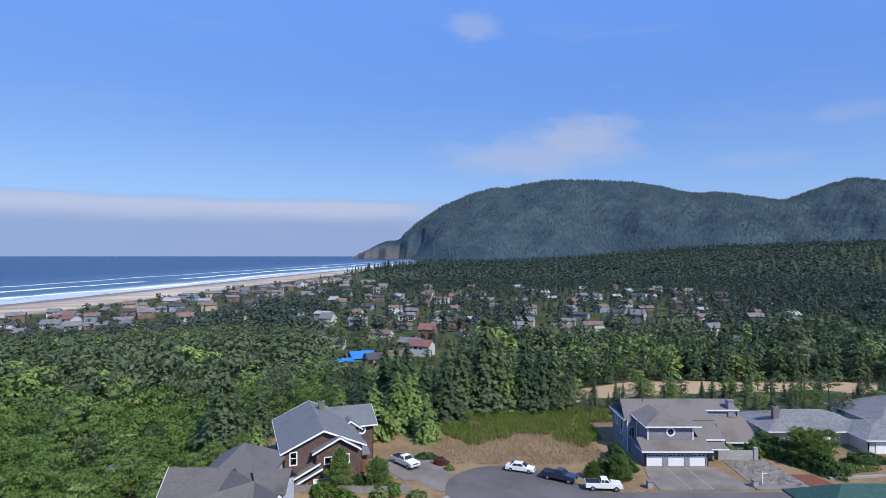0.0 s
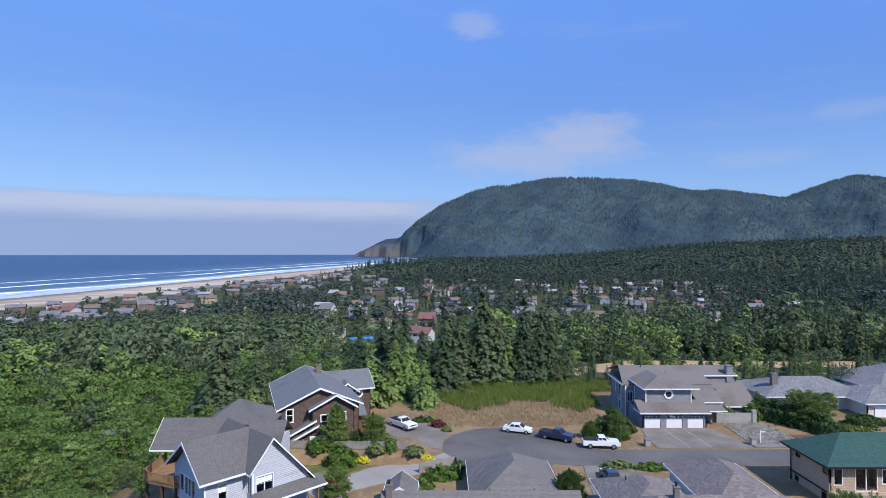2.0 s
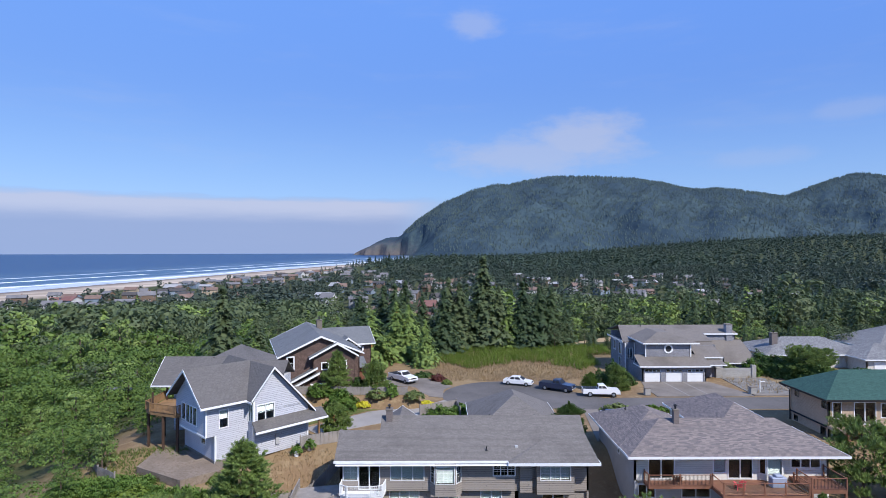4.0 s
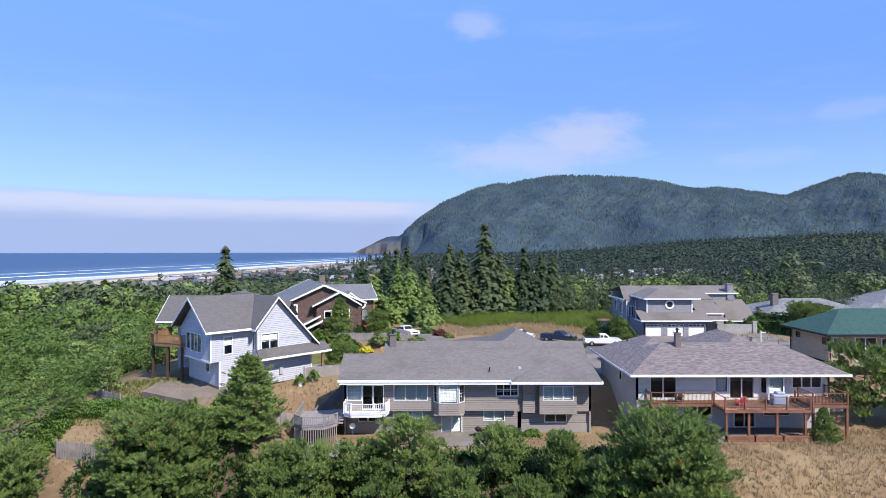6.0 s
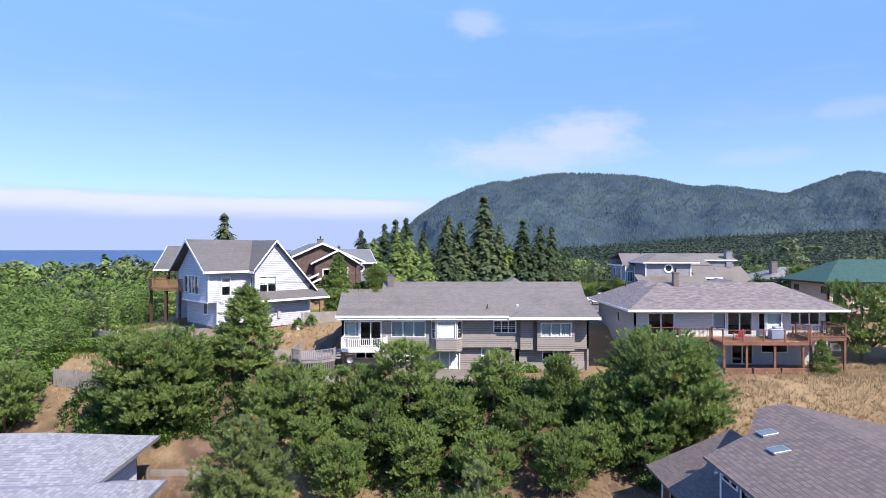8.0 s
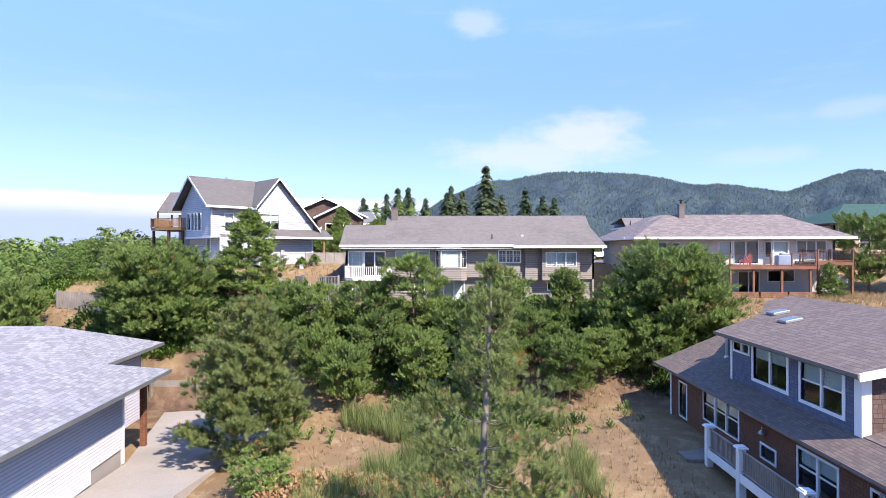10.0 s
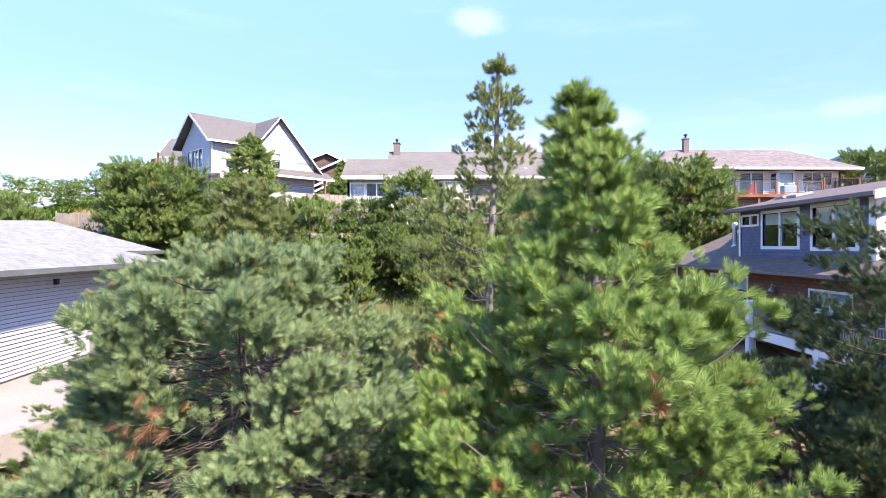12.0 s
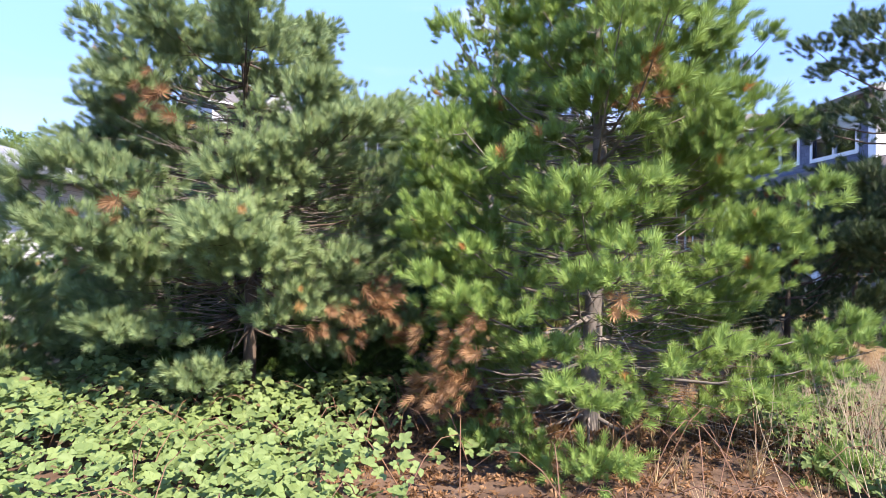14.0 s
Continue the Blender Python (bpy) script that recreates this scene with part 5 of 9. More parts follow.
def shingle_garage_house():
    """The big weathered house across the street with three white garage doors and a round window."""
    h = thing("house", (43, 104, 12), label="large grey shingled house with three white garage doors", category="house", plain_parts=True)
    Y = 95.6
    doors = [(0.35, 3.0, 12.0, 13.55), (3.9, 6.55, 12.0, 13.55), (7.4, 10.05, 12.0, 13.55)]
    w = Wall(h, (33.3, Y), (43.8, Y), 11.9, 14.5, M["greyshingle"], holes=[(a, b, c, e + 0.55) for a, b, c, e in doors])
    for a, b, c, e in doors:
        bm = bmesh.new()
        for i in range(4):
            w.block(bm, a + 0.02, b - 0.02, c + i * 0.39 + 0.004, c + i * 0.39 + 0.384, -0.16, -0.1)
        gd = part("garage_door", bm, M["white"], h, "white sectional garage door")
        w.window((a + 0.05, b - 0.05, e + 0.12, e + 0.4), 4, casing=0.05)
    # lower roof over the garage, upper storey with the round window
    bm = bmesh.new()
    slab(bm, [(32.7, 95.0, 14.68), (44.3, 95.0, 14.68), (44.3, 98.2, 16.05), (32.7, 98.2, 16.05)])
    slab(bm, [(43.0, 96.4, 14.6), (47.6, 96.4, 14.6), (47.6, 99.2, 15.2), (43.0, 99.2, 15.2)])
    part("garage_roof", bm, M["roof_old"], h)
    part("fascia", boxes((32.65, 44.35, 94.93, 94.997, 14.48, 14.7), (44.3, 47.65, 96.33, 96.397, 14.42, 14.62), (32.62, 32.68, 95.0, 98.2, 14.5, 14.7)), M["white"], h)
    wu = Wall(h, (34.5, 97.6), (42.1, 97.6), 15.6, 18.1, M["greyshingle"])
    cx, cz = 38.35, 17.1
    bm = bmesh.new()
    ring = [[(cx + r * math.cos(a), 97.6 - o, cz + r * math.sin(a)) for a in np.linspace(0, 2 * math.pi, 21)[:-1]] for r, o in ((0.78, 0.0), (0.78, 0.09), (0.5, 0.09), (0.5, 0.0))]
    vs = [[bm.verts.new(p) for p in r] for r in ring]
    for a, b in zip(vs, vs[1:]):
        for k in range(20):
            bm.faces.new((a[k], a[(k + 1) % 20], b[(k + 1) % 20], b[k]))
    o = part("window", bm, M["white"], h, "round window with a white rim")
    bm = bmesh.new()
    bm.faces.new([bm.verts.new((cx + 0.52 * math.cos(a), 97.57, cz + 0.52 * math.sin(a))) for a in np.linspace(0, 2 * math.pi, 21)[:-1]])
    part("pane", bm, M["dark"], o)
    part("corner_board", boxes((34.42, 34.6, 97.5, 97.6, 15.7, 18.1), (42.0, 42.18, 97.5, 97.6, 15.7, 18.1)), M["white"], h)
    bm = bmesh.new()                                   # half hip over the upper storey, then the main slope
    rz, ry = 19.55, 110.0
    slab(bm, [(33.9, 97.0, 18.15), (43.3, 97.0, 18.15), (39.5, 100.6, 19.5), (37.6, 100.6, 19.5)])
    slab(bm, [(33.9, 105.0, 18.15), (33.9, 97.0, 18.15), (37.6, 100.6, 19.5), (37.6, 106.0, 19.5)])
    slab(bm, [(43.3, 97.0, 18.15), (43.3, 105.0, 18.15), (39.5, 106.0, 19.5), (39.5, 100.6, 19.5)])
    slab(bm, [(37.6, 100.6, 19.5), (39.5, 100.6, 19.5), (39.5, 106.0, 19.5), (37.6, 106.0, 19.5)])
    slab(bm, [(32.3, 103.0, 17.55), (48.2, 103.0, 17.55), (48.2, 106.4, 18.4), (54.4, 106.4, 18.4), (54.0, ry, rz), (33.6, ry, rz)])
    slab(bm, [(54.5, 112.6, 18.5), (32.3, 112.6, 18.5), (33.6, ry, rz), (54.0, ry, rz)])
    slab(bm, [(43.6, 98.6, 15.5), (48.0, 98.6, 15.5), (48.0, 103.4, 17.5), (43.6, 103.4, 17.5)])
    slab(bm, [(48.0, 102.4, 13.75), (56.2, 102.4, 13.75), (55.2, 106.8, 17.2), (48.0, 106.8, 17.2)])
    part("roof", bm, M["roof_old"], h)
    part("fascia", boxes((33.85, 43.35, 96.93, 96.997, 17.95, 18.17), (47.95, 56.2, 102.33, 102.397, 13.55, 13.77), (48.2, 54.45, 106.32, 106.397, 18.16, 18.4), (43.55, 48.05, 98.53, 98.597, 15.3, 15.52), (33.83, 33.89, 97, 105, 17.95, 18.17)), M["white"], h)
    for p, q, z0, z1 in (((33.3, 110), (33.3, Y), 11.9, 14.5), ((34.5, 111), (34.5, 97.6), 14.4, 18.1), ((42.1, 97.6), (42.1, 104), 14.6, 18.1), ((43.8, Y), (43.8, 99), 11.9, 14.5),
                         ((44.0, 99.0), (48.4, 99.0), 11.9, 15.4), ((48.4, 103.0), (55.2, 103.0), 11.9, 13.7), ((48.2, 106.7), (54.2, 106.7), 13.0, 18.3), ((44.0, 101.9), (48.3, 101.9), 14.0, 16.9), ((48.2, 101.9), (48.2, 106.7), 13.5, 17.0), ((55.2, 103), (55.2, 111.6), 11.9, 13.7), ((54.2, 106.7), (54.2, 111.6), 13.6, 18.3), ((55.2, 111.6), (32.7, 111.6), 11.9, 18.4), ((48.4, 99), (48.4, 104), 11.9, 15.4)):
        Wall(h, p, q, z0, z1, M["greyshingle"])
    hole = (0.4, 1.3, 14.6, 16.3)
    wb = Wall(h, (32.7, 102.9), (34.48, 102.9), 11.9, 17.4, M["greyshingle"], holes=[hole])
    wb.window(hole, 2)
    hs = [(2.0, 3.2, 15.2, 16.9), (5.2, 6.6, 14.9, 16.9), (5.0, 6.4, 12.4, 14.2)]
    wl = Wall(h, (32.7, 111.6), (32.7, 102.9), 11.9, 17.5, M["greyshingle"], holes=hs)
    for k in hs:
        wl.window(k, 2, casing=0.12)
    part("fascia", boxes((32.22, 32.29, 103.0, 112.6, 17.3, 17.56)), M["white"], h)
    part("corner_board", boxes((32.66, 32.84, 102.84, 102.897, 11.9, 17.3), (34.3, 34.46, 102.84, 102.897, 11.9, 17.3)), M["white"], h)
    chimney(h, 53.0, 107.0, 17.0, 20.0, 1.1, 1.1, "greyshingle", cap=False)
    for x, y, z in ((36.2, 104.5, 18.6), (41, 106, 18.9), (37.5, 109, 19.5)):
        roof_vent(h, x, y, z, 0.4)
    # block wall and pylons beside the drive
    part("block_wall", boxes((47.6, 53.0, 98.6, 98.9, 11.9, 13.6), (52.9, 53.6, 98.45, 99.05, 11.9, 14.1), (46.8, 47.6, 98.45, 99.05, 11.9, 13.7)), M["block"], h)
    return h


def white_house():
    """The tall white house: two street wings set at an angle, a timber deck to the west."""
    h = thing("house", (-22.85, 59.2, 12.0), 46.0, "tall white lap-sided house with steep grey gables", "house")
    S = M["whitesiding"]
    zb, ze = 0.0, 5.95                                    # heights over the base
    # front-left wing: lower walls, upper floor hung out over the corner
    hole = (0.5, 1.35, 3.6, 5.35)
    w = Wall(h, (0, 0), (3.6, 0), zb, ze, S, holes=[hole])
    w.window(hole, 1, sash=True, blind=0.5)
    hl = (4.4, 5.3, 1.5, 2.85)
    Wall(h, (0, 7.6), (0, 0), zb, 3.1, S, holes=[hl]).window(hl, 1)
    hb = [(1.6, 2.5, 3.8, 5.5), (2.75, 4.3, 3.7, 5.5), (4.45, 5.3, 3.7, 5.5)]
    wb = Wall(h, (-1.0, 7.4), (-1.0, -0.06), 2.9, ze, S, holes=hb, gable=[(3.7, 9.15)])
    for k in hb:
        wb.window(k, 2 if k[1] - k[0] > 1 else 1, blind=0.0)
    Wall(h, (-1.0, -0.06), (0, -0.06), 2.9, ze, S)
    part("bay_floor", boxes((-0.95, 0.1, 0.05, 7.3, 2.86, 2.9)), M["white"], h)
    for nm, r in (("corner_board", (-1.04, -0.86, -0.11, -0.062, 2.9, 5.9)), ("corner_board", (-0.05, 0.13, -0.06, -0.003, 0, 2.9)), ("corner_board", (-0.06, -0.003, -0.02, 0.14, 0, 2.9)), ("skirt_board", (-1.06, -1.003, -0.1, 7.4, 2.82, 3.0))):
        part(nm, boxes(r), M["white"], h)
    part("foundation", boxes((-0.04, 3.5, -0.07, -0.003, -0.9, 0.3), (-0.07, -0.003, 0.0, 7.6, -0.9, 0.3)), M["concrete"], h)
    rf = M["roof_white"]
    gable_roof(h, -1.75, 6.4, -0.75, 8.1, ze + 0.15, 9.4, "x", rf, fascia=("e0", "r0"))
    # gabled street wing with the long right-hand slope and the lean-to below
    hw = (1.4, 3.3, 3.8, 5.5)
    wg = Wall(h, (3.6, -1.2), (10.2, -1.2), zb, 3.6, S)
    wg2 = Wall(h, (3.6, -1.2), (10.2, -1.2), 3.6, ze - 1.2, S, holes=[(0.45, 2.35, 3.7, 4.74)])
    bm = bmesh.new()
    hole = (4.05, 5.95)
    for pts in ([(3.6, 4.75), (4.05, 4.75), (4.05, 6.95), (3.6, 6.3)], [(5.95, 4.75), (10.1, 4.5), (5.95, 8.95)], [(4.05, 5.4), (5.95, 5.4), (5.95, 8.9), (5.75, 9.1), (4.05, 6.95)]):
        prism(bm, [(x, -1.2, z) for x, z in pts], (0, 0.18, 0))
    part("gable_wall", bm, S, h)
    wg2.window((0.45, 2.35, 3.75, 5.4), 2, blind=0.5)
    hs = (0.15, 1.0, 3.7, 5.4)
    Wall(h, (3.6, 0), (3.6, -1.2), zb, ze, S, holes=[hs]).window(hs, 2, blind=0.4, casing=0.06)
    bm = bmesh.new()
    slab(bm, [(3.1, 9.0, 6.15), (3.1, -1.75, 6.15), (5.75, -1.75, 9.35), (5.75, 9.0, 9.35)])
    slab(bm, [(10.9, -1.75, 3.75), (10.9, 9.0, 3.75), (5.75, 9.0, 9.35), (5.75, -1.75, 9.35)])
    slab(bm, [(3.2, -2.5, 3.0), (12.0, -2.5, 3.0), (12.0, -1.2, 3.85), (3.4, -1.2, 3.85)])
    part("wing_roof", bm, rf, h)
    tr = bmesh.new()
    for xe, ze2 in ((3.1, 6.15), (10.9, 3.75)):
        prism(tr, [(xe, -1.8, ze2 + 0.03), (5.75, -1.8, 9.38), (5.75, -1.8, 9.15), (xe, -1.8, ze2 - 0.18)], (0, 0.045, 0))
    box(tr, 3.15, 12.05, -2.56, -2.503, 2.8, 3.02)
    box(tr, 12.003, 12.05, -2.5, -1.2, 2.8, 3.02)
    box(tr, 3.04, 3.097, -1.75, 0.0, 5.8, 6.02)
    part("fascia", tr, M["white"], h)
    part("corner_board", boxes((3.56, 3.74, -1.26, -1.203, 0, 5.9), (10.05, 10.24, -1.26, -1.203, 0, 2.95), (3.54, 3.597, -1.2, -1.05, 0, 5.9)), M["white"], h)
    part("porch_post", boxes((10.9, 11.1, -2.3, -2.1, -0.3, 2.9)), M["deckwood"], h)
    part("meter_box", boxes((6.1, 6.5, -1.4, -1.203, 0.9, 2.0)), M["stucco"], h)
    Wall(h, (10.2, -1.2), (10.2, 9), zb, 3.7, S)
    # wing to the west, straight with the street
    m = pose(0, 0, 0, 0, 0, -46.0)
    W = m @ pose(-12.0, 9.9, 0)
    part("west_wing", boxes((2.4, 8.4, 1.6, 5.6, -0.5, ze)), S, h, place=W)
    part("window", boxes((3.2, 5.4, 1.56, 1.597, 3.6, 5.5)), M["black"], h, place=W)
    bm = bmesh.new()
    slab(bm, [(0.9, -0.9, 5.95), (9.0, -0.9, 5.95), (9.0, 2.6, 8.75), (0.9, 2.6, 8.75)])
    slab(bm, [(9.0, 6.2, 5.95), (0.9, 6.2, 5.95), (0.9, 2.6, 8.75), (9.0, 2.6, 8.75)])
    slab(bm, [(2.6, 16.0, 5.95), (2.6, 2.4, 5.95), (7.0, 2.4, 8.74), (7.0, 12.0, 8.74)])
    slab(bm, [(12.2, 2.4, 5.95), (12.2, 16.0, 5.95), (7.0, 12.0, 8.74), (7.0, 2.4, 8.74)])
    slab(bm, [(12.2, 16.0, 5.95), (2.6, 16.0, 5.95), (7.0, 12.0, 8.74)])
    slab(bm, [(12.0, 1.5, 5.9), (15.6, 1.5, 5.9), (15.6, 4.6, 7.9), (10.6, 4.6, 7.9)])
    slab(bm, [(15.6, 7.7, 5.9), (12.0, 7.7, 5.9), (10.6, 4.6, 7.9), (15.6, 4.6, 7.9)])
    bmesh.ops.remove_doubles(bm, verts=bm.verts, dist=0.001)
    part("back_roof", bm, rf, h, place=W)
    tr = boxes((0.85, 9.0, -0.96, -0.903, 5.78, 5.96))
    for ye in (-0.9, 6.2):
        prism(tr, [(0.85, ye, 5.98), (0.85, 2.6, 8.78), (0.85, 2.6, 8.56), (0.85, ye, 5.78)], (0.045, 0, 0))
    part("fascia", tr, M["white"], h, place=W)
    part("back_wall", boxes((3.2, 11.6, 5.7, 15.2, -0.5, 5.9), (11.62, 15.2, 2.0, 7.2, -0.5, 5.9)), S, h, place=W)
    # timber deck on posts
    D = m @ pose(-9.9, 4.6, 0.75)
    bm = bmesh.new()
    pts = [(0.9, 0.0), (4.4, -1.4), (5.4, -0.4), (5.4, 3.0), (8.2, 5.6), (0.0, 5.9), (0.0, 0.9)]
    prism(bm, [(x, y, 3.35) for x, y in pts], (0, 0, -0.3))
    dk = part("deck", bm, M["deckwood"], h, place=D)
    r = railing(dk, [(0.0, 5.8), (0.0, 0.9), (0.9, 0.0), (4.4, -1.4), (5.4, -0.4)], 3.35, 1.0, M["deckwood"], 0.12)
    for x, y in ((0.2, 1.1), (2.6, -0.5), (4.4, -1.0), (0.3, 4.5)):
        part("deck_post", boxes((x - 0.11, x + 0.11, y - 0.11, y + 0.11, -2.9, 3.0)), M["darkwood"], h, place=D)
    for x, y in ((0.3, 5.2), (0.6, 1.2)):
        part("roof_post", boxes((x - 0.08, x + 0.08, y - 0.08, y + 0.08, 3.35, 5.2)), M["darkwood"], h, place=D)
    return h


def brown_house():
    """The brown shingled house with stepped white-edged gables."""
    h = thing("house", (-22.9, 83.4, 12.0), 20.0, "brown shingled two-storey house with white-edged gables", "house")
    B = M["brownshingle"]
    holes = [(0.9, 1.7, 4.6, 6.3), (4.1, 6.3, 0.9, 2.3)]
    w = Wall(h, (0, 0), (11.4, 0), -0.5, 6.5, B, holes=holes, gable=[(5.6, 9.0)])
    w.window(holes[0], 1, sash=True, casing=0.17)
    w.window(holes[1], 2, casing=0.2, blind=0.9)
    # second gable, a step forward
    h2 = [(1.3, 2.15, 4.5, 5.35), (3.9, 4.8, 4.3, 5.5)]
    w2 = Wall(h, (4.4, -0.9), (10.6, -0.9), 2.9, 6.4, B, holes=h2, gable=[(3.4, 8.05)])
    for k in h2:
        w2.window(k, 1, casing=0.15)
    Wall(h, (4.4, 0), (4.4, -0.9), 2.9, 6.3, B)
    w3 = Wall(h, (1.6, -1.0), (10.6, -1.0), -0.5, 2.9, B, holes=[(2.6, 4.8, 0.9, 2.3)])
    w3.window((2.6, 4.8, 0.9, 2.3), 2, casing=0.2, blind=0.9)
    Wall(h, (1.6, 0), (1.6, -1.0), -0.5, 2.9, B)
    Wall(h, (10.6, -1.0), (10.6, 0), -0.5, 6.3, B)
    hs = (9.0, 10.4, 4.4, 6.2)
    Wall(h, (0, 17), (0, 0), -0.5, 6.5, B, holes=[hs]).window(hs, 2, casing=0.12)
    Wall(h, (11.4, 0), (11.4, 17), -0.5, 6.4, B)
    Wall(h, (11.4, 17), (0, 17), -0.5, 6.4, B, gable=[(5.8, 9.0)])
    rf = M["roof_blue"]
    gable_roof(h, -0.6, 12.0, -0.6, 17.5, 6.5, 9.3, "y", rf, ridge_at=5.6, fascia=("e0", "r0", "r1"))
    gable_roof(h, 3.8, 11.0, -1.5, 5.0, 6.3, 8.3, "y", rf, ridge_at=7.8, fascia=("r0",))
    # stepped roofs over the lower storey
    bm = bmesh.new()
    slab(bm, [(0.2, -1.4, 2.6), (0.2, 0.0, 2.6), (5.0, 0.0, 4.9), (5.0, -1.4, 4.9)])
    slab(bm, [(1.2, -1.75, 2.3), (1.2, -1.0, 2.3), (5.3, -1.0, 4.25), (5.3, -1.75, 4.25)])
    slab(bm, [(-1.2, 1.0, 2.7), (-1.2, -0.2, 2.7), (0.0, -0.2, 3.5), (0.0, 1.0, 3.5)])
    part("step_roof", bm, rf, h)
    bm = bmesh.new()
    prism(bm, [(0.2, -1.45, 2.62), (5.0, -1.45, 4.92), (5.0, -1.45, 4.62), (0.2, -1.45, 2.32)], (0, 0.045, 0))
    prism(bm, [(1.2, -1.8, 2.32), (5.3, -1.8, 4.27), (5.3, -1.8, 3.97), (1.2, -1.8, 2.02)], (0, 0.045, 0))
    part("rake_board", bm, M["white"], h)
    # east wing, well back, with the octagon window under a small gable
    Wall(h, (11.4, 11.2), (15.7, 11.2), -0.5, 6.0, B)
    Wall(h, (15.7, 11.2), (15.7, 20), -0.5, 6.0, B, gable=[(4.4, 8.0)])
    Wall(h, (15.7, 20), (11.4, 20), -0.5, 6.0, B)
    gable_roof(h, 5.6, 16.3, 10.5, 20.6, 6.05, 8.35, "x", rf, fascia=("e0", "r1"))
    gable_roof(h, 9.4, 13.6, 9.6, 13.5, 5.75, 7.3, "y", rf, fascia=("r0",))
    bm = bmesh.new()
    a8 = [math.pi / 8 + k * math.pi / 4 for k in range(8)]
    vs = [[bm.verts.new((13.7 + r * math.cos(a), 11.15 - o, 5.1 + r * math.sin(a))) for a in a8] for r, o in ((0.75, 0.0), (0.75, 0.1), (0.45, 0.1), (0.45, 0.02))]
    for a, b in zip(vs, vs[1:]):
        for k in range(8):
            bm.faces.new((a[k], a[(k + 1) % 8], b[(k + 1) % 8], b[k]))
    o = part("window", bm, M["white"], h, "octagonal window with a white rim")
    bm = bmesh.new()
    bm.faces.new([bm.verts.new((13.7 + 0.47 * math.cos(a), 11.12, 5.1 + 0.47 * math.sin(a))) for a in a8])
    part("pane", bm, M["dark"], o)
    bm = bmesh.new()
    slab(bm, [(11.0, 4.2, 3.4), (13.6, 4.2, 3.4), (13.6, 7.4, 4.5), (11.0, 7.4, 4.5)])
    part("porch_roof", bm, rf, h)
    part("porch", boxes((11.42, 13.2, 5.0, 7.2, -0.5, 3.3)), M["redshingle"], h)
    chimney(h, 7.2, 13.2, 7.6, 10.0, 0.9, 0.9, "concrete")
    return h


def green_roof_house():
    h = thing("house", (52, 71, 10.6), label="tan shingled house with green hip roof and balcony", category="house", plain_parts=True)
    T = M["tanshingle"]
    zb, ze = 10.3, 16.35
    front = [(0.5, 1.4, 14.2, 16.0), (3.0, 5.4, 13.5, 16.0), (6.1, 7.2, 14.3, 15.9), (8.0, 9.6, 15.0, 15.9), (0.4, 1.5, 10.9, 12.9)]
    w = Wall(h, (45.1, 67.2), (59.5, 67.2), zb, ze, T, holes=front)
    w.window(front[0], 1, mat=M["white"])
    w.window(front[1], 2, name="sliding_door")
    w.window(front[2], 1)
    w.window(front[3], 2)
    w.window(front[4], 1)
    side = [(1.0, 1.8, 15.3, 15.9), (6.2, 7.0, 15.2, 15.9), (0.8, 1.5, 12.2, 12.8), (6.0, 6.8, 12.0, 12.9)]
    ws = Wall(h, (45.1, 74.6), (45.1, 67.2), zb, ze, T, holes=side)
    for k in side:
        ws.window(k, 1, casing=0.05, mat=M["black"])
    Wall(h, (59.5, 67.2), (59.5, 74.6), zb, ze, T)
    Wall(h, (59.5, 74.6), (45.1, 74.6), zb, ze, T)
    part("belt_board", boxes((44.95, 45.097, 67.1, 74.7, 13.1, 13.25)), M["dark"], h)
    # floor given the near-black of an unlit room
    part("floor", boxes((45.4, 59.3, 67.4, 74.4, 13.2, 13.35)), M["dark"], h)
    hip_roof(h, 44.2, 60.4, 66.3, 75.5, 16.55, 19.1, M["roof_green"], trim=M["black"])
    bm = bmesh.new()
    for p in ([(44.25, 66.4, 16.35), (44.9, 67.1, 15.9), (45.0, 67.1, 13.3), (44.9, 67.0, 12.8), (45.0, 67.1, 10.4)], [(44.25, 75.3, 16.35), (44.9, 74.5, 15.9), (45.0, 74.5, 10.4)]):
        tube(bm, p, 0.06, 6)
    part("downpipe", bm, M["black"], h)
    part("balcony", boxes((44.9, 55.0, 65.2, 67.197, 13.1, 13.4)), M["tanshingle"], h)
    railing(h, [(44.95, 67.1), (44.95, 65.25), (48.5, 65.25), (51.5, 65.25), (54.9, 65.25)], 13.4, 1.0, M["tanshingle"], 0)
    part("rail_bar", boxes(*[(45.0, 54.9, 65.23, 65.27, 13.6 + k * 0.2, 13.65 + k * 0.2) for k in range(3)]), M["tanshingle"], h)
    for x in (46.2, 51.0):
        part("balcony_post", boxes((x - 0.14, x + 0.14, 65.35, 65.63, 9.6, 13.1)), M["cedar"], h)
    return h


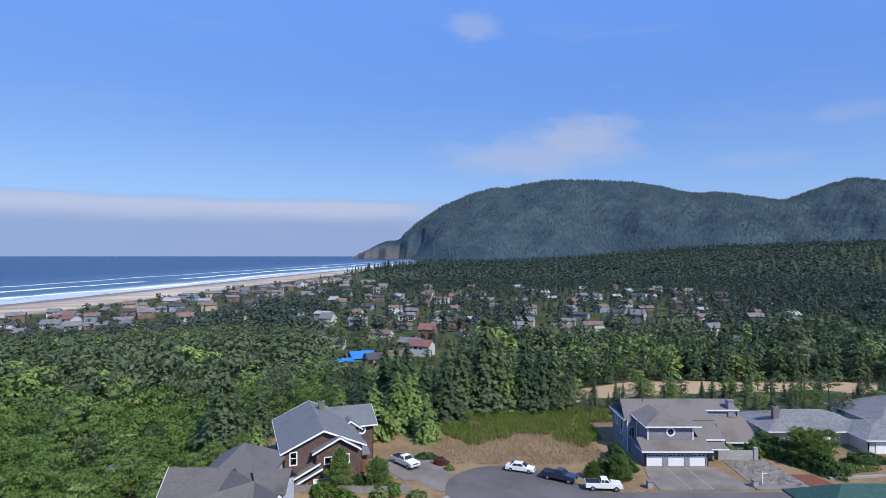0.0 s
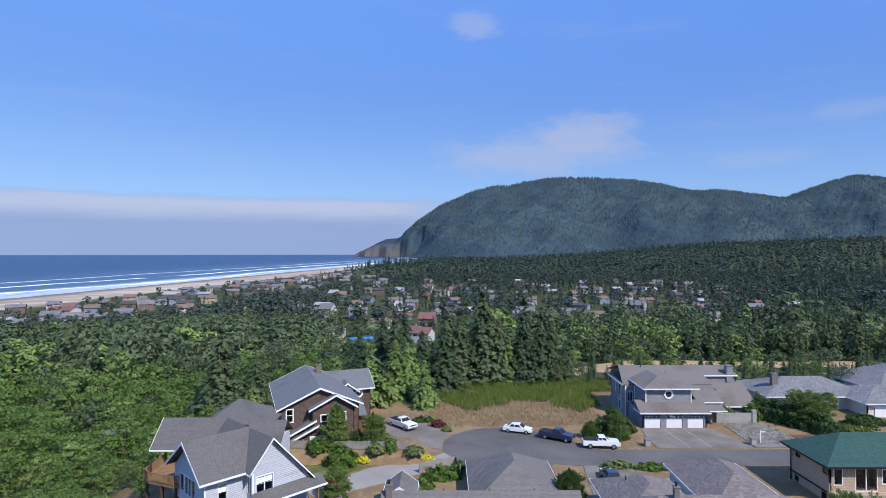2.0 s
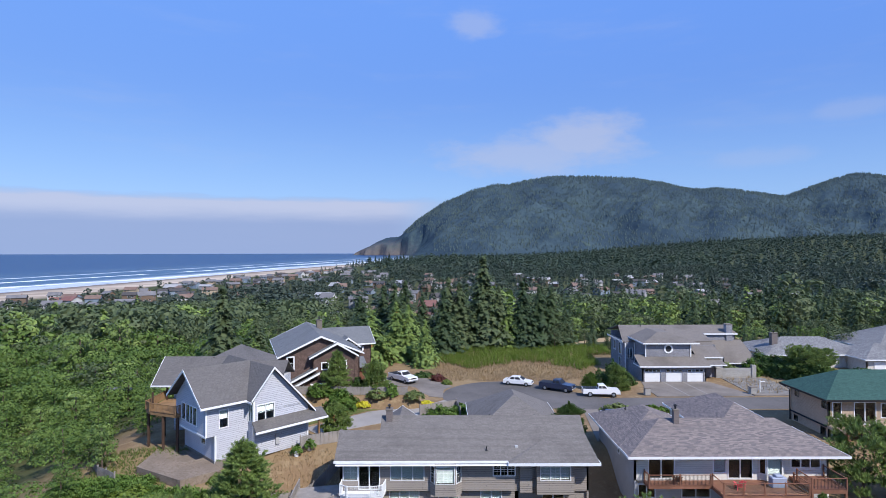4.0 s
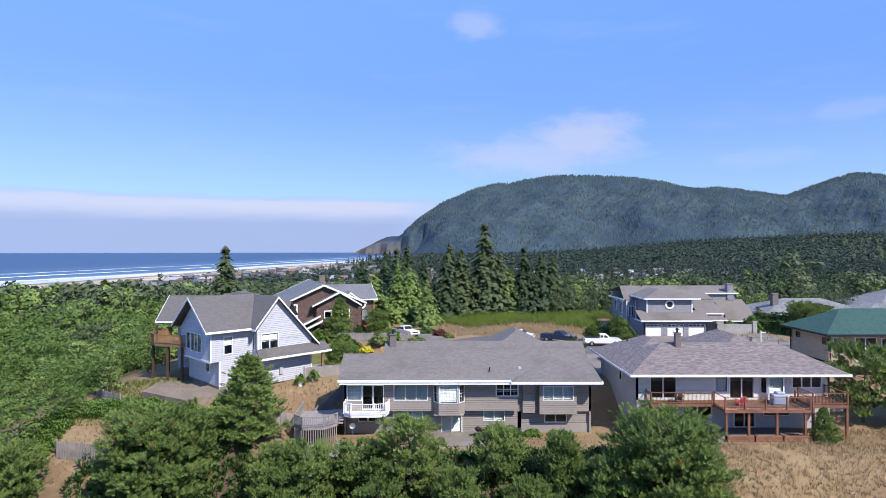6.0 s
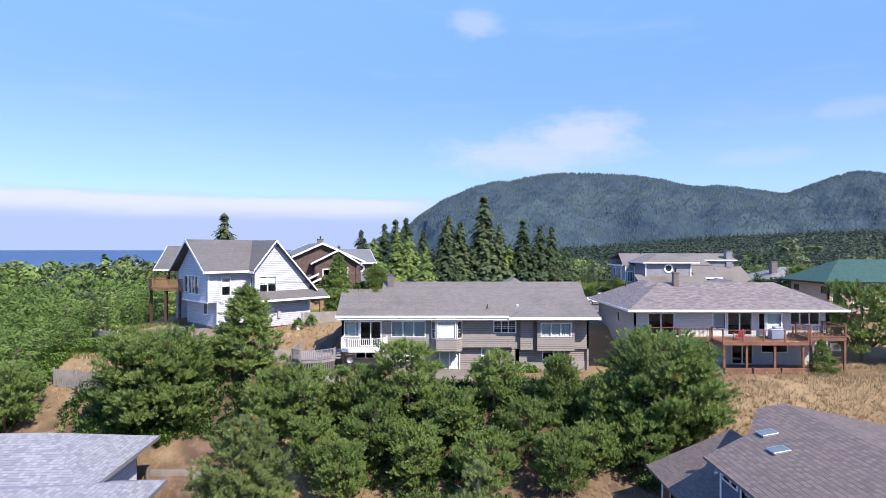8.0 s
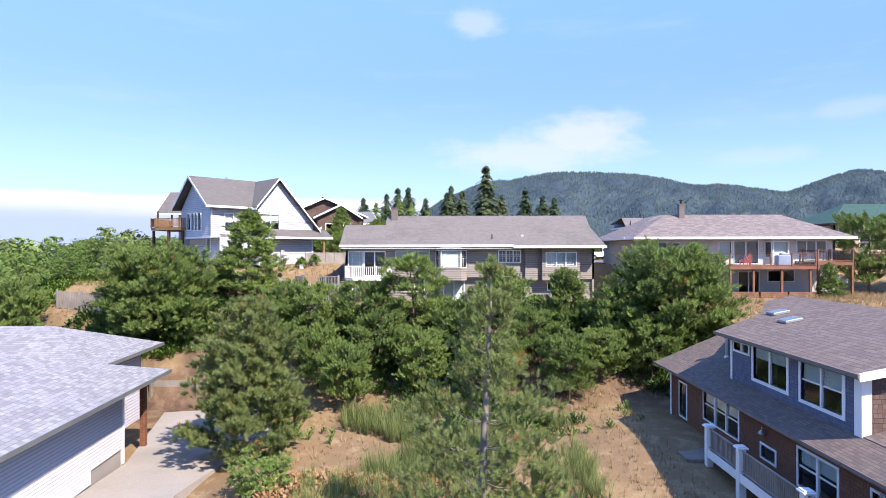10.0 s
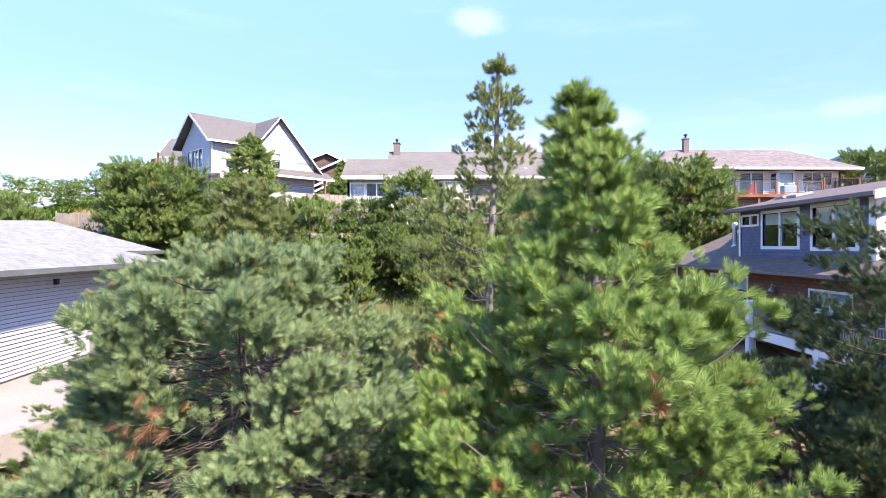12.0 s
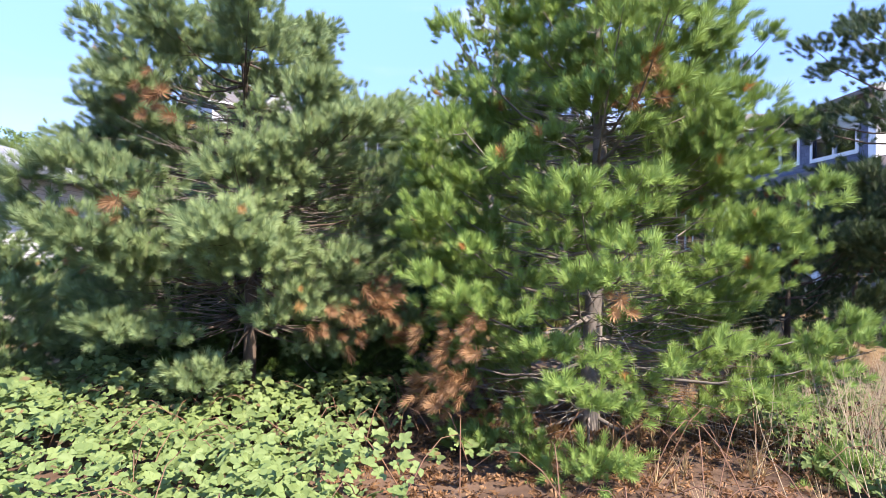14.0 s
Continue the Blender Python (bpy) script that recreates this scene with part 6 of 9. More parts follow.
def shake_house():
    h = thing("house", (70, 114, 12), label="low pale stucco house with grey shake hip roofs", category="house", plain_parts=True)
    for i, (x0, x1, y0, y1, z) in enumerate(((59.5, 80, 106, 119, 16.9), (74, 86, 101, 113, 16.6))):
        hip_roof(h, x0, x1, y0, y1, 14.5, z, M["roof_shake"])
        for p, q in (((x0 + 0.7, y0 + 0.7), (x1 - 0.7, y0 + 0.7)), ((x0 + 0.7, y1 - 0.7), (x0 + 0.7, y0 + 0.7)), ((x1 - 0.7, y0 + 0.7), (x1 - 0.7, y1 - 0.7)), ((x1 - 0.7, y1 - 0.7), (x0 + 0.7, y1 - 0.7))):
            Wall(h, p, q, 11.8, 14.4, M["beigesiding"])
    chimney(h, 63.2, 110.2, 14.6, 17.9, 1.1, 0.9, "darkbrick")
    part("garage_door", boxes((76.0, 79.5, 101.6, 101.66, 12.0, 14.0)), M["white"], h)
    g = thing("house", (100, 116, 12), label="pale house with broad grey shake roof", category="house", plain_parts=True)
    for x0, x1, y0, y1, z in ((83, 112, 110, 126, 18.4), (92, 122, 101, 116, 17.4)):
        hip_roof(g, x0, x1, y0, y1, 14.6, z, M["roof_shake"])
        Wall(g, (x0 + 0.7, y0 + 0.7), (x1 - 0.7, y0 + 0.7), 11.8, 14.5, M["beigesiding"])
        Wall(g, (x0 + 0.7, y1 - 0.7), (x0 + 0.7, y0 + 0.7), 11.8, 14.5, M["beigesiding"])


def slate_garage():
    """The low grey house in the hollow: two hip roofs of pale shakes and a carport."""
    h = thing("house", (-22, 28, 2.2), 4.0, "low grey-sided house with pale shake hip roofs and carport", "house")
    ze = 4.15                                    # over the base at 2.2; local origin near the plan's centre
    X = 5.0                                               # the wall that faces the drive
    w = Wall(h, (X, -22.0), (X, 2.8), 0.9, ze, M["stucco"])
    # lap boards, each one proud of the next
    n = 24
    for i in range(n):
        z = 0.2 + i * 0.165
        y0 = -22.0
        y1 = 2.75 if z > 0.86 else -0.6
        bm = bmesh.new()
        prism(bm, [(X + 0.003, y0, z), (X + 0.075, y0, z), (X + 0.015, y0, z + 0.166), (X + 0.003, y0, z + 0.166)], (0, y1 - y0, 0))
        part("board", bm, M["pale_siding"], h)
    part("corner_board", boxes((X - 0.05, X + 0.08, 2.76, 2.92, 0.0, ze), (X + 0.003, X + 0.08, -0.6, -0.45, 0.2, 0.9)), M["white"], h)
    part("foundation", boxes((X - 0.2, X - 0.003, -22, 2.8, -1.2, 0.9)), M["pale_concrete"], h)
    Wall(h, (X, 2.8), (-6, 2.8), -0.2, ze, M["stucco"])
    Wall(h, (-6, 2.8), (-6, -22), -0.2, ze, M["stucco"])
    hip_roof(h, -7.2, X + 1.3, -24, 6.0, 4.38, 6.65, M["roof_slate"], trim=M["steel"])
    part("carport_post", boxes((X - 0.15, X + 0.15, 5.2, 5.5, -0.4, 3.95)), M["redshingle"], h)
    part("carport_beam", boxes((X - 0.1, X + 0.1, 2.93, 5.8, 3.95, 4.17)), M["deckwood"], h)
    # the second roof, further back
    hip_roof(h, -10, 3.2, 3.0, 12.6, 4.95, 6.8, M["roof_slate"], trim=M["steel"])
    for p, q in (((2.0, 6.3), (2.0, 11.8)), ((2.0, 11.8), (-9, 11.8)), ((-9, 11.8), (-9, 4))):
        Wall(h, p, q, -0.3, 4.8, M["whitesiding"])
    Wall(h, (-4, 6.3), (2.0, 6.3), -0.3, 4.8, M["white"])
    part("flood_light", boxes((X + 0.05, X + 0.2, -3.2, -3.0, 3.6, 3.85)), M["black"], h)
    return h


def blue_house():
    """The blue-grey shingled house in the hollow with white windows and a white-posted deck."""
    h = thing("house", (20, 28, 3.4), label="blue-grey and red-brown shingled house with white window trim", category="house", plain_parts=True)
    XL, XU = 14.2, 14.9
    zl, ze1 = 3.0, 6.35
    yA, yB = 36.3, 8.0
    # lower storey: openings measured along the wall from its far end
    door = (1.35, 2.35, 3.75, 5.7)
    lw = [door, (4.6, 8.3, 4.5, 6.0), (10.3, 11.4, 4.45, 5.0), (13.0, 15.3, 4.3, 5.75), (17.0, 18.4, 3.9, 5.7)]
    w = Wall(h, (XL, yA), (XL, yB), zl, ze1, M["redshingle"], holes=lw)
    w.window(lw[0], 1, name="door", blind=0.0)
    w.window(lw[1], 3, sash=True, blind=0.4)
    w.window(lw[2], 1)
    w.window(lw[3], 2, sash=True, blind=0.4)
    w.window(lw[4], 1, name="door")
    low = (15.5, 17.0, 1.4, 2.3)
    part("foundation", boxes((XL - 0.1, XL + 0.2, yB, yA, 0.6, zl)), M["stucco"], h)
    part("corner_board", boxes((XL - 0.05, XL - 0.003, yA - 0.16, yA + 0.02, zl, ze1)), M["white"], h)
    Wall(h, (22, yA), (XL, yA), zl, ze1, M["redshingle"])
    Wall(h, (XL, yB), (26, yB), zl, ze1, M["redshingle"])
    # upper storey
    uw = [(0.3, 1.7, 8.55, 8.95), (2.15, 4.85, 7.5, 9.0), (5.85, 8.35, 7.45, 9.05)]
    y1, y2 = 30.1, 20.75
    wu = Wall(h, (XU, y1), (XU, y2), 6.6, 9.3, M["blueshingle"], holes=uw)
    wu.window(uw[0], 2, casing=0.1)
    wu.window(uw[1], 2, casing=0.15, blind=0.35)
    wu.window(uw[2], 2, sash=True, casing=0.15, blind=0.5)
    part("corner_board", boxes((XU - 0.06, XU - 0.003, y2, y2 + 0.32, 6.9, 9.3), (XU - 0.05, XU - 0.003, y1 - 0.14, y1, 6.9, 9.3), (XU - 0.06, XU + 0.3, y2 - 0.06, y2 - 0.003, 6.9, 9.3)), M["white"], h)
    Wall(h, (XU, y2), (27, y2), 6.4, 9.3, M["brownshingle"], gable=[(6.7, 11.0)])
    Wall(h, (27, y1), (XU, y1), 6.4, 9.3, M["blueshingle"])
    # added near-black sheets behind the windows, for the darkness of unlit rooms
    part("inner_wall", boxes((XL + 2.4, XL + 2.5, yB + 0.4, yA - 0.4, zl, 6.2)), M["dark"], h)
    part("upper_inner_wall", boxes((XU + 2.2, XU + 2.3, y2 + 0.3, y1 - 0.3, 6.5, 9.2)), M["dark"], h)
    # floor in the same near-black, as painted room shade
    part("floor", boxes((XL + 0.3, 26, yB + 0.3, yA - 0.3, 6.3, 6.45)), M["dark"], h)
    rf = M["roof_brown"]
    bm = bmesh.new()
    # upper roof: one long slope towards the hollow, ridge parallel to the wall
    slab(bm, [(14.35, 30.7, 9.35), (14.35, 20.15, 9.35), (21.6, 20.15, 10.75), (21.6, 36.0, 10.75), (20.0, 36.0, 10.45), (17.6, 32.5, 9.98)], 0.2)
    slab(bm, [(29, 20.15, 9.2), (29, 36.0, 9.2), (21.6, 36.0, 10.75), (21.6, 20.15, 10.75)], 0.2)
    # lower roof along the front and at the far end
    slab(bm, [(13.6, 37.3, 6.45), (13.6, 7.0, 6.45), (XU, 7.0, 7.0), (XU, 30.3, 7.0), (19.0, 34.0, 8.75), (19.0, 37.3, 8.75)], 0.16)
    slab(bm, [(XU - 0.01, 20.7, 7.02), (XU - 0.01, 7.0, 7.02), (22, 7.0, 8.9), (22, 20.7, 8.9)], 0.16)
    part("roof", bm, rf, h)
    part("gutter", boxes((14.28, 14.347, 20.1, 30.75, 9.2, 9.35), (13.53, 13.597, 7.0, 37.35, 6.3, 6.44)), M["darkbrick"], h)
    tr = bmesh.new()
    prism(tr, [(14.35, 20.1, 9.38), (21.6, 20.1, 10.78), (21.6, 20.1, 10.48), (14.35, 20.1, 9.08)], (0, 0.05, 0))
    part("fascia", tr, M["white"], h)
    for y, x0, x1 in ((29.6, 17.2, 18.1), (31.9, 17.9, 18.8)):
        s = boxes((x0, x1, y - 0.4, y + 0.4, 0, 0.14), bevel=0.02)
        sk = part("skylight", s, M["steel"], h)
        sk.matrix_basis = Matrix.Translation((x0, 0, 9.36 + (x0 - 14.35) * 0.193)) @ Matrix.Rotation(-0.19, 4, "Y") @ Matrix.Translation((-x0, 0, 0))
        part("pane", boxes((x0 + 0.07, x1 - 0.07, y - 0.33, y + 0.33, 0.141, 0.147)), M["rooflight"], sk)
    bm = bmesh.new()
    tube(bm, [(16.2, 33.2, 7.3), (16.2, 33.2, 8.6)], 0.12, 10)
    tube(bm, [(16.2, 33.2, 8.5), (16.2, 33.2, 8.75), (16.2, 33.2, 8.85)], [0.17, 0.17, 0.1], 10)
    tube(bm, [(16.2, 33.2, 7.35), (16.2, 33.2, 7.6)], [0.28, 0.13], 10)
    part("flue", bm, M["steel"], h)
    # deck along the wall: white posts and caps, grey balusters
    dz, xd = 4.05, 12.75
    part("deck", boxes((xd, XL - 0.1, 10.0, 28.2, dz - 0.32, dz)), M["greywood"], h)
    part("deck_skirt", boxes((xd - 0.05, xd - 0.003, 10.0, 28.2, dz - 0.36, dz + 0.02)), M["white"], h)
    ys = [28.1, 25.1, 20.6, 16.1, 11.6]
    railing(h, [(xd + 0.08, y) for y in ys], dz, 1.0, M["greywood"], 0.12, posts=False, bar=0.025)
    for y in ys:
        p = part("post", boxes((xd - 0.07, xd + 0.23, y - 0.15, y + 0.15, 1.4, dz + 1.05)), M["white"], h)
        bm = bmesh.new()
        box(bm, xd - 0.15, xd + 0.31, y - 0.23, y + 0.23, dz + 1.05, dz + 1.11)
        prism(bm, [(xd - 0.1, y - 0.18, dz + 1.11), (xd + 0.26, y - 0.18, dz + 1.11), (xd + 0.26, y + 0.18, dz + 1.11), (xd - 0.1, y + 0.18, dz + 1.11)], (0, 0, 0.05))
        part("post_cap", bm, M["white"], p)
    for y in (25.6, 18.7):
        bm = bmesh.new()
        tube(bm, [(XL - 0.02, y, 5.75), (XL - 0.2, y, 5.85), (XL - 0.2, y, 5.7)], 0.03, 6)
        tube(bm, [(XL - 0.2, y, 5.72), (XL - 0.2, y, 5.6), (XL - 0.2, y, 5.55)], [0.05, 0.16, 0.15], 10)
        part("wall_lamp", bm, M["steel"], h)
    part("path", boxes((11.9, XL - 0.1, 28.4, 36.0, 3.2, 3.42)), M["concrete"], h)
    return h


long_house()
deck_house()
shingle_garage_house()
white_house()
brown_house()
green_roof_house()
shake_house()
slate_garage()
blue_house()
# ---- trees that stand singly ----
def profile(*points):
    """A crown outline from pairs of (share of the crown's height, share of its radius)."""
    return lambda f: float(np.interp(f, [q[0] for q in points], [q[1] for q in points]))


def plant_near():
    """The pines in the hollow, which the camera sinks down among."""
    rows = (
        # leaf, bark, x, y, seed, H, R, base, outline, whorls, per, size, pads, shoots, rise, tips, top_rise, pad_r, upright, label
        ("young", "greybark", 2.0, 8.9, 11, 8.75, 3.05, 0.04, profile((0, 0.95), (0.12, 1.05), (0.3, 0.86), (0.45, 0.74), (0.6, 0.5), (0.75, 0.28), (0.88, 0.15), (1, 0.05)), 29, 7, 0.17, 2.2, 24, 0.08, 0.34, 0.75, 0.27, 0.9, "vigorous young pine with bright upright shoots"),
        ("bluish", "bark", -3.05, 9.3, 12, 6.6, 2.95, 0.23, profile((0, 0.85), (0.2, 1.04), (0.46, 0.98), (0.75, 0.68), (0.9, 0.42), (1, 0.18)), 15, 7, 0.165, 2.4, 30, 0.02, 0.5, 0.3, 0.32, 0.6, "broad bluish-green pine with dark inner limbs"),
        ("olive", "greybark", 1.3, 18.6, 13, 11.9, 3.3, 0.03, profile((0, 1.0), (0.3, 0.95), (0.5, 0.7), (0.62, 0.4), (0.72, 0.34), (0.85, 0.24), (1, 0.06)), 19, 5, 0.23, 1.4, 17, 0.25, 0.4, 0.55, 0.4, 0.8, "tall open pine with a gaunt top"),
        # spruce-dark needles here and in the two deck pines stand in for shade
        ("spruce", "bark", 8.2, 10.0, 14, 7.2, 2.9, 0.34, dome, 9, 6, 0.18, 1.7, 24, 0.1, 0.5, 0.4, 0.36, 0.7, "dark wind-bent pine with bare lower limbs"),
        ("olive", "greybark", -10.7, 31.6, 15, 9.0, 3.3, 0.04, profile((0, 1.0), (0.4, 0.85), (0.7, 0.55), (1, 0.1)), 18, 6, 0.36, 1.3, 15, 0.35, 0.4, 0.5, 0.45, 0.9, "pale olive pine with a pointed top"),
        ("spruce", "bark", 9.8, 14.5, 16, 4.4, 1.8, 0.08, dome, 8, 6, 0.2, 2.0, 18, 0.3, 0.4, 0.5, 0.34, 0.8, "low dark pine beside the deck"),
        ("bluish", "bark", -5.0, 14.2, 19, 5.9, 2.5, 0.08, profile((0, 0.85), (0.3, 1.0), (0.6, 0.85), (0.85, 0.5), (1, 0.15)), 11, 6, 0.2, 2.0, 22, 0.15, 0.42, 0.4, 0.34, 0.7, "rounded pale pine among the scrub"),
        ("spruce", "bark", 6.9, 12.4, 20, 3.9, 1.9, 0.06, dome, 8, 6, 0.2, 2.0, 17, 0.3, 0.4, 0.5, 0.34, 0.8, "low dark pine below the deck"),
        ("bluish", "greybark", -6.6, 8.4, 17, 3.0, 1.4, 0.05, dome, 8, 7, 0.16, 2.6, 20, 0.3, 0.4, 0.4, 0.28, 0.8, "small pale pine leaning out of the brambles"),
    )
    for leaf, bark, x, y, seed, H, R, base, shape, wh, per, size, pads, shoots, rise, tips, top_rise, pad_r, upright, label in rows:
        d = pine(seed, H, R, base, shape, wh, per, "near", size, pads, shoots, rise, tips=tips, top_rise=top_rise, pad_r=pad_r, upright=upright, crowd=0.85 if seed == 11 else 1.0, open_below=0.36 if seed == 11 else 0.0)
        t, _ = tree_thing("pine_tree", d, leaf, bark, (x, y, ground_z(x, y) - 0.1), 0, 1, label)
        if seed in (11, 12):                      # bare inner twigs and rusty dead sprigs
            rng = np.random.default_rng(seed)
            k = 620
            a, f = rng.uniform(0, 6.28, k), rng.uniform(0.0, 0.7, k)
            r = R * np.array([float(shape(v)) for v in f])
            p0 = np.stack([0.12 * r * np.cos(a), 0.12 * r * np.sin(a), H * (base + (1 - base) * f) * 0.96], 1)
            p1 = p0 + np.stack([0.62 * r * np.cos(a + 0.3), 0.62 * r * np.sin(a + 0.3), rng.uniform(-0.25, 0.5, k)], 1)
            tw = part("twig_mass", mesh_arrays("twig_mass", *merge([limb(np.stack([u, (u + v) / 2 + rng.normal(0, 0.1, 3), v]), 0.009, 0.002, 3) for u, v in zip(p0, p1)])), M["greybark"], t)
            tagged(tw, "bare grey inner twigs", kind="stuff")
            # dead sprigs hang low on the side where the two crowns meet, a few elsewhere
            k = 12
            a = np.concatenate([rng.normal(-0.62 if seed == 12 else 3.75, 0.2, 8), rng.uniform(3.4, 6.0, 4)])
            f = np.concatenate([rng.uniform(0.0, 0.2, 8), rng.uniform(0.2, 0.6, 4)])
            r = R * rng.uniform(0.72, 0.95, k) * np.array([float(shape(v)) for v in f])
            P = np.stack([r * np.cos(a), r * np.sin(a), H * (base + (1 - base) * f) * 0.97], 1)
            pick = np.concatenate([rng.integers(0, 8, 64), rng.integers(8, k, 26)])
            P = P[pick] + rng.normal(0, 0.13, (len(pick), 3))
            D = np.stack([P[:, 0], P[:, 1], rng.normal(0, 0.8, len(P)) - 0.6], 1) + rng.normal(0, 0.6, P.shape)
            ds = part("dead_foliage", mesh_arrays("dead_foliage", *scatter(TUFT["near"], P, D, rng.uniform(0.13, 0.24, len(P)), rng)), LEAF["rust"], t)
            tagged(ds, "rusty dead needles", kind="stuff")
    # low scrub pines in the hollow
    for i, (x, y, r, hh, leaf) in enumerate(((-7.8, 21.5, 1.9, 2.3, "olive"), (-5.6, 18.5, 1.6, 1.9, "young"), (-9.6, 17.0, 1.7, 2.1, "olive"), (-8.2, 26.5, 1.5, 2.0, "young"), (0.6, 15.4, 1.5, 2.2, "young"), (3.6, 16.8, 1.4, 2.4, "young"),
                                             (4.6, 22.5, 1.5, 2.1, "young"), (-1.2, 14.6, 1.7, 2.4, "young"), (-6.6, 12.8, 1.6, 2.5, "olive"), (5.4, 13.2, 1.4, 2.0, "young"), (-8.0, 14.4, 1.8, 2.6, "bluish"), (-5.0, 15.4, 1.7, 2.4, "olive"), (-3.0, 16.6, 1.6, 2.2, "young"),
                                             # last six: added fill; hedge-dark leaves carry the shade under the broad
                                             # pine
                                             (-4.9, 11.6, 1.5, 2.9, "hedge"), (-2.6, 12.0, 1.6, 3.0, "hedge"), (-0.7, 11.6, 1.3, 2.5, "hedge"), (-6.9, 11.2, 1.4, 2.8, "hedge"), (-3.8, 10.4, 1.5, 2.0, "hedge"), (-1.6, 9.9, 1.2, 1.7, "hedge"))):
        d = pine(60 + i, hh, r, 0.05, dome, 6, 6, "near", 0.21, 1.9, 14, 0.3, bend=0.08, tips=0.35, pad_r=0.32)
        tree_thing("scrub_pine", d, leaf, "greybark", (x, y, ground_z(x, y) - 0.1), 0, 1, "low spreading scrub pine among dry growth", "tree", "scrub pines in the hollow")


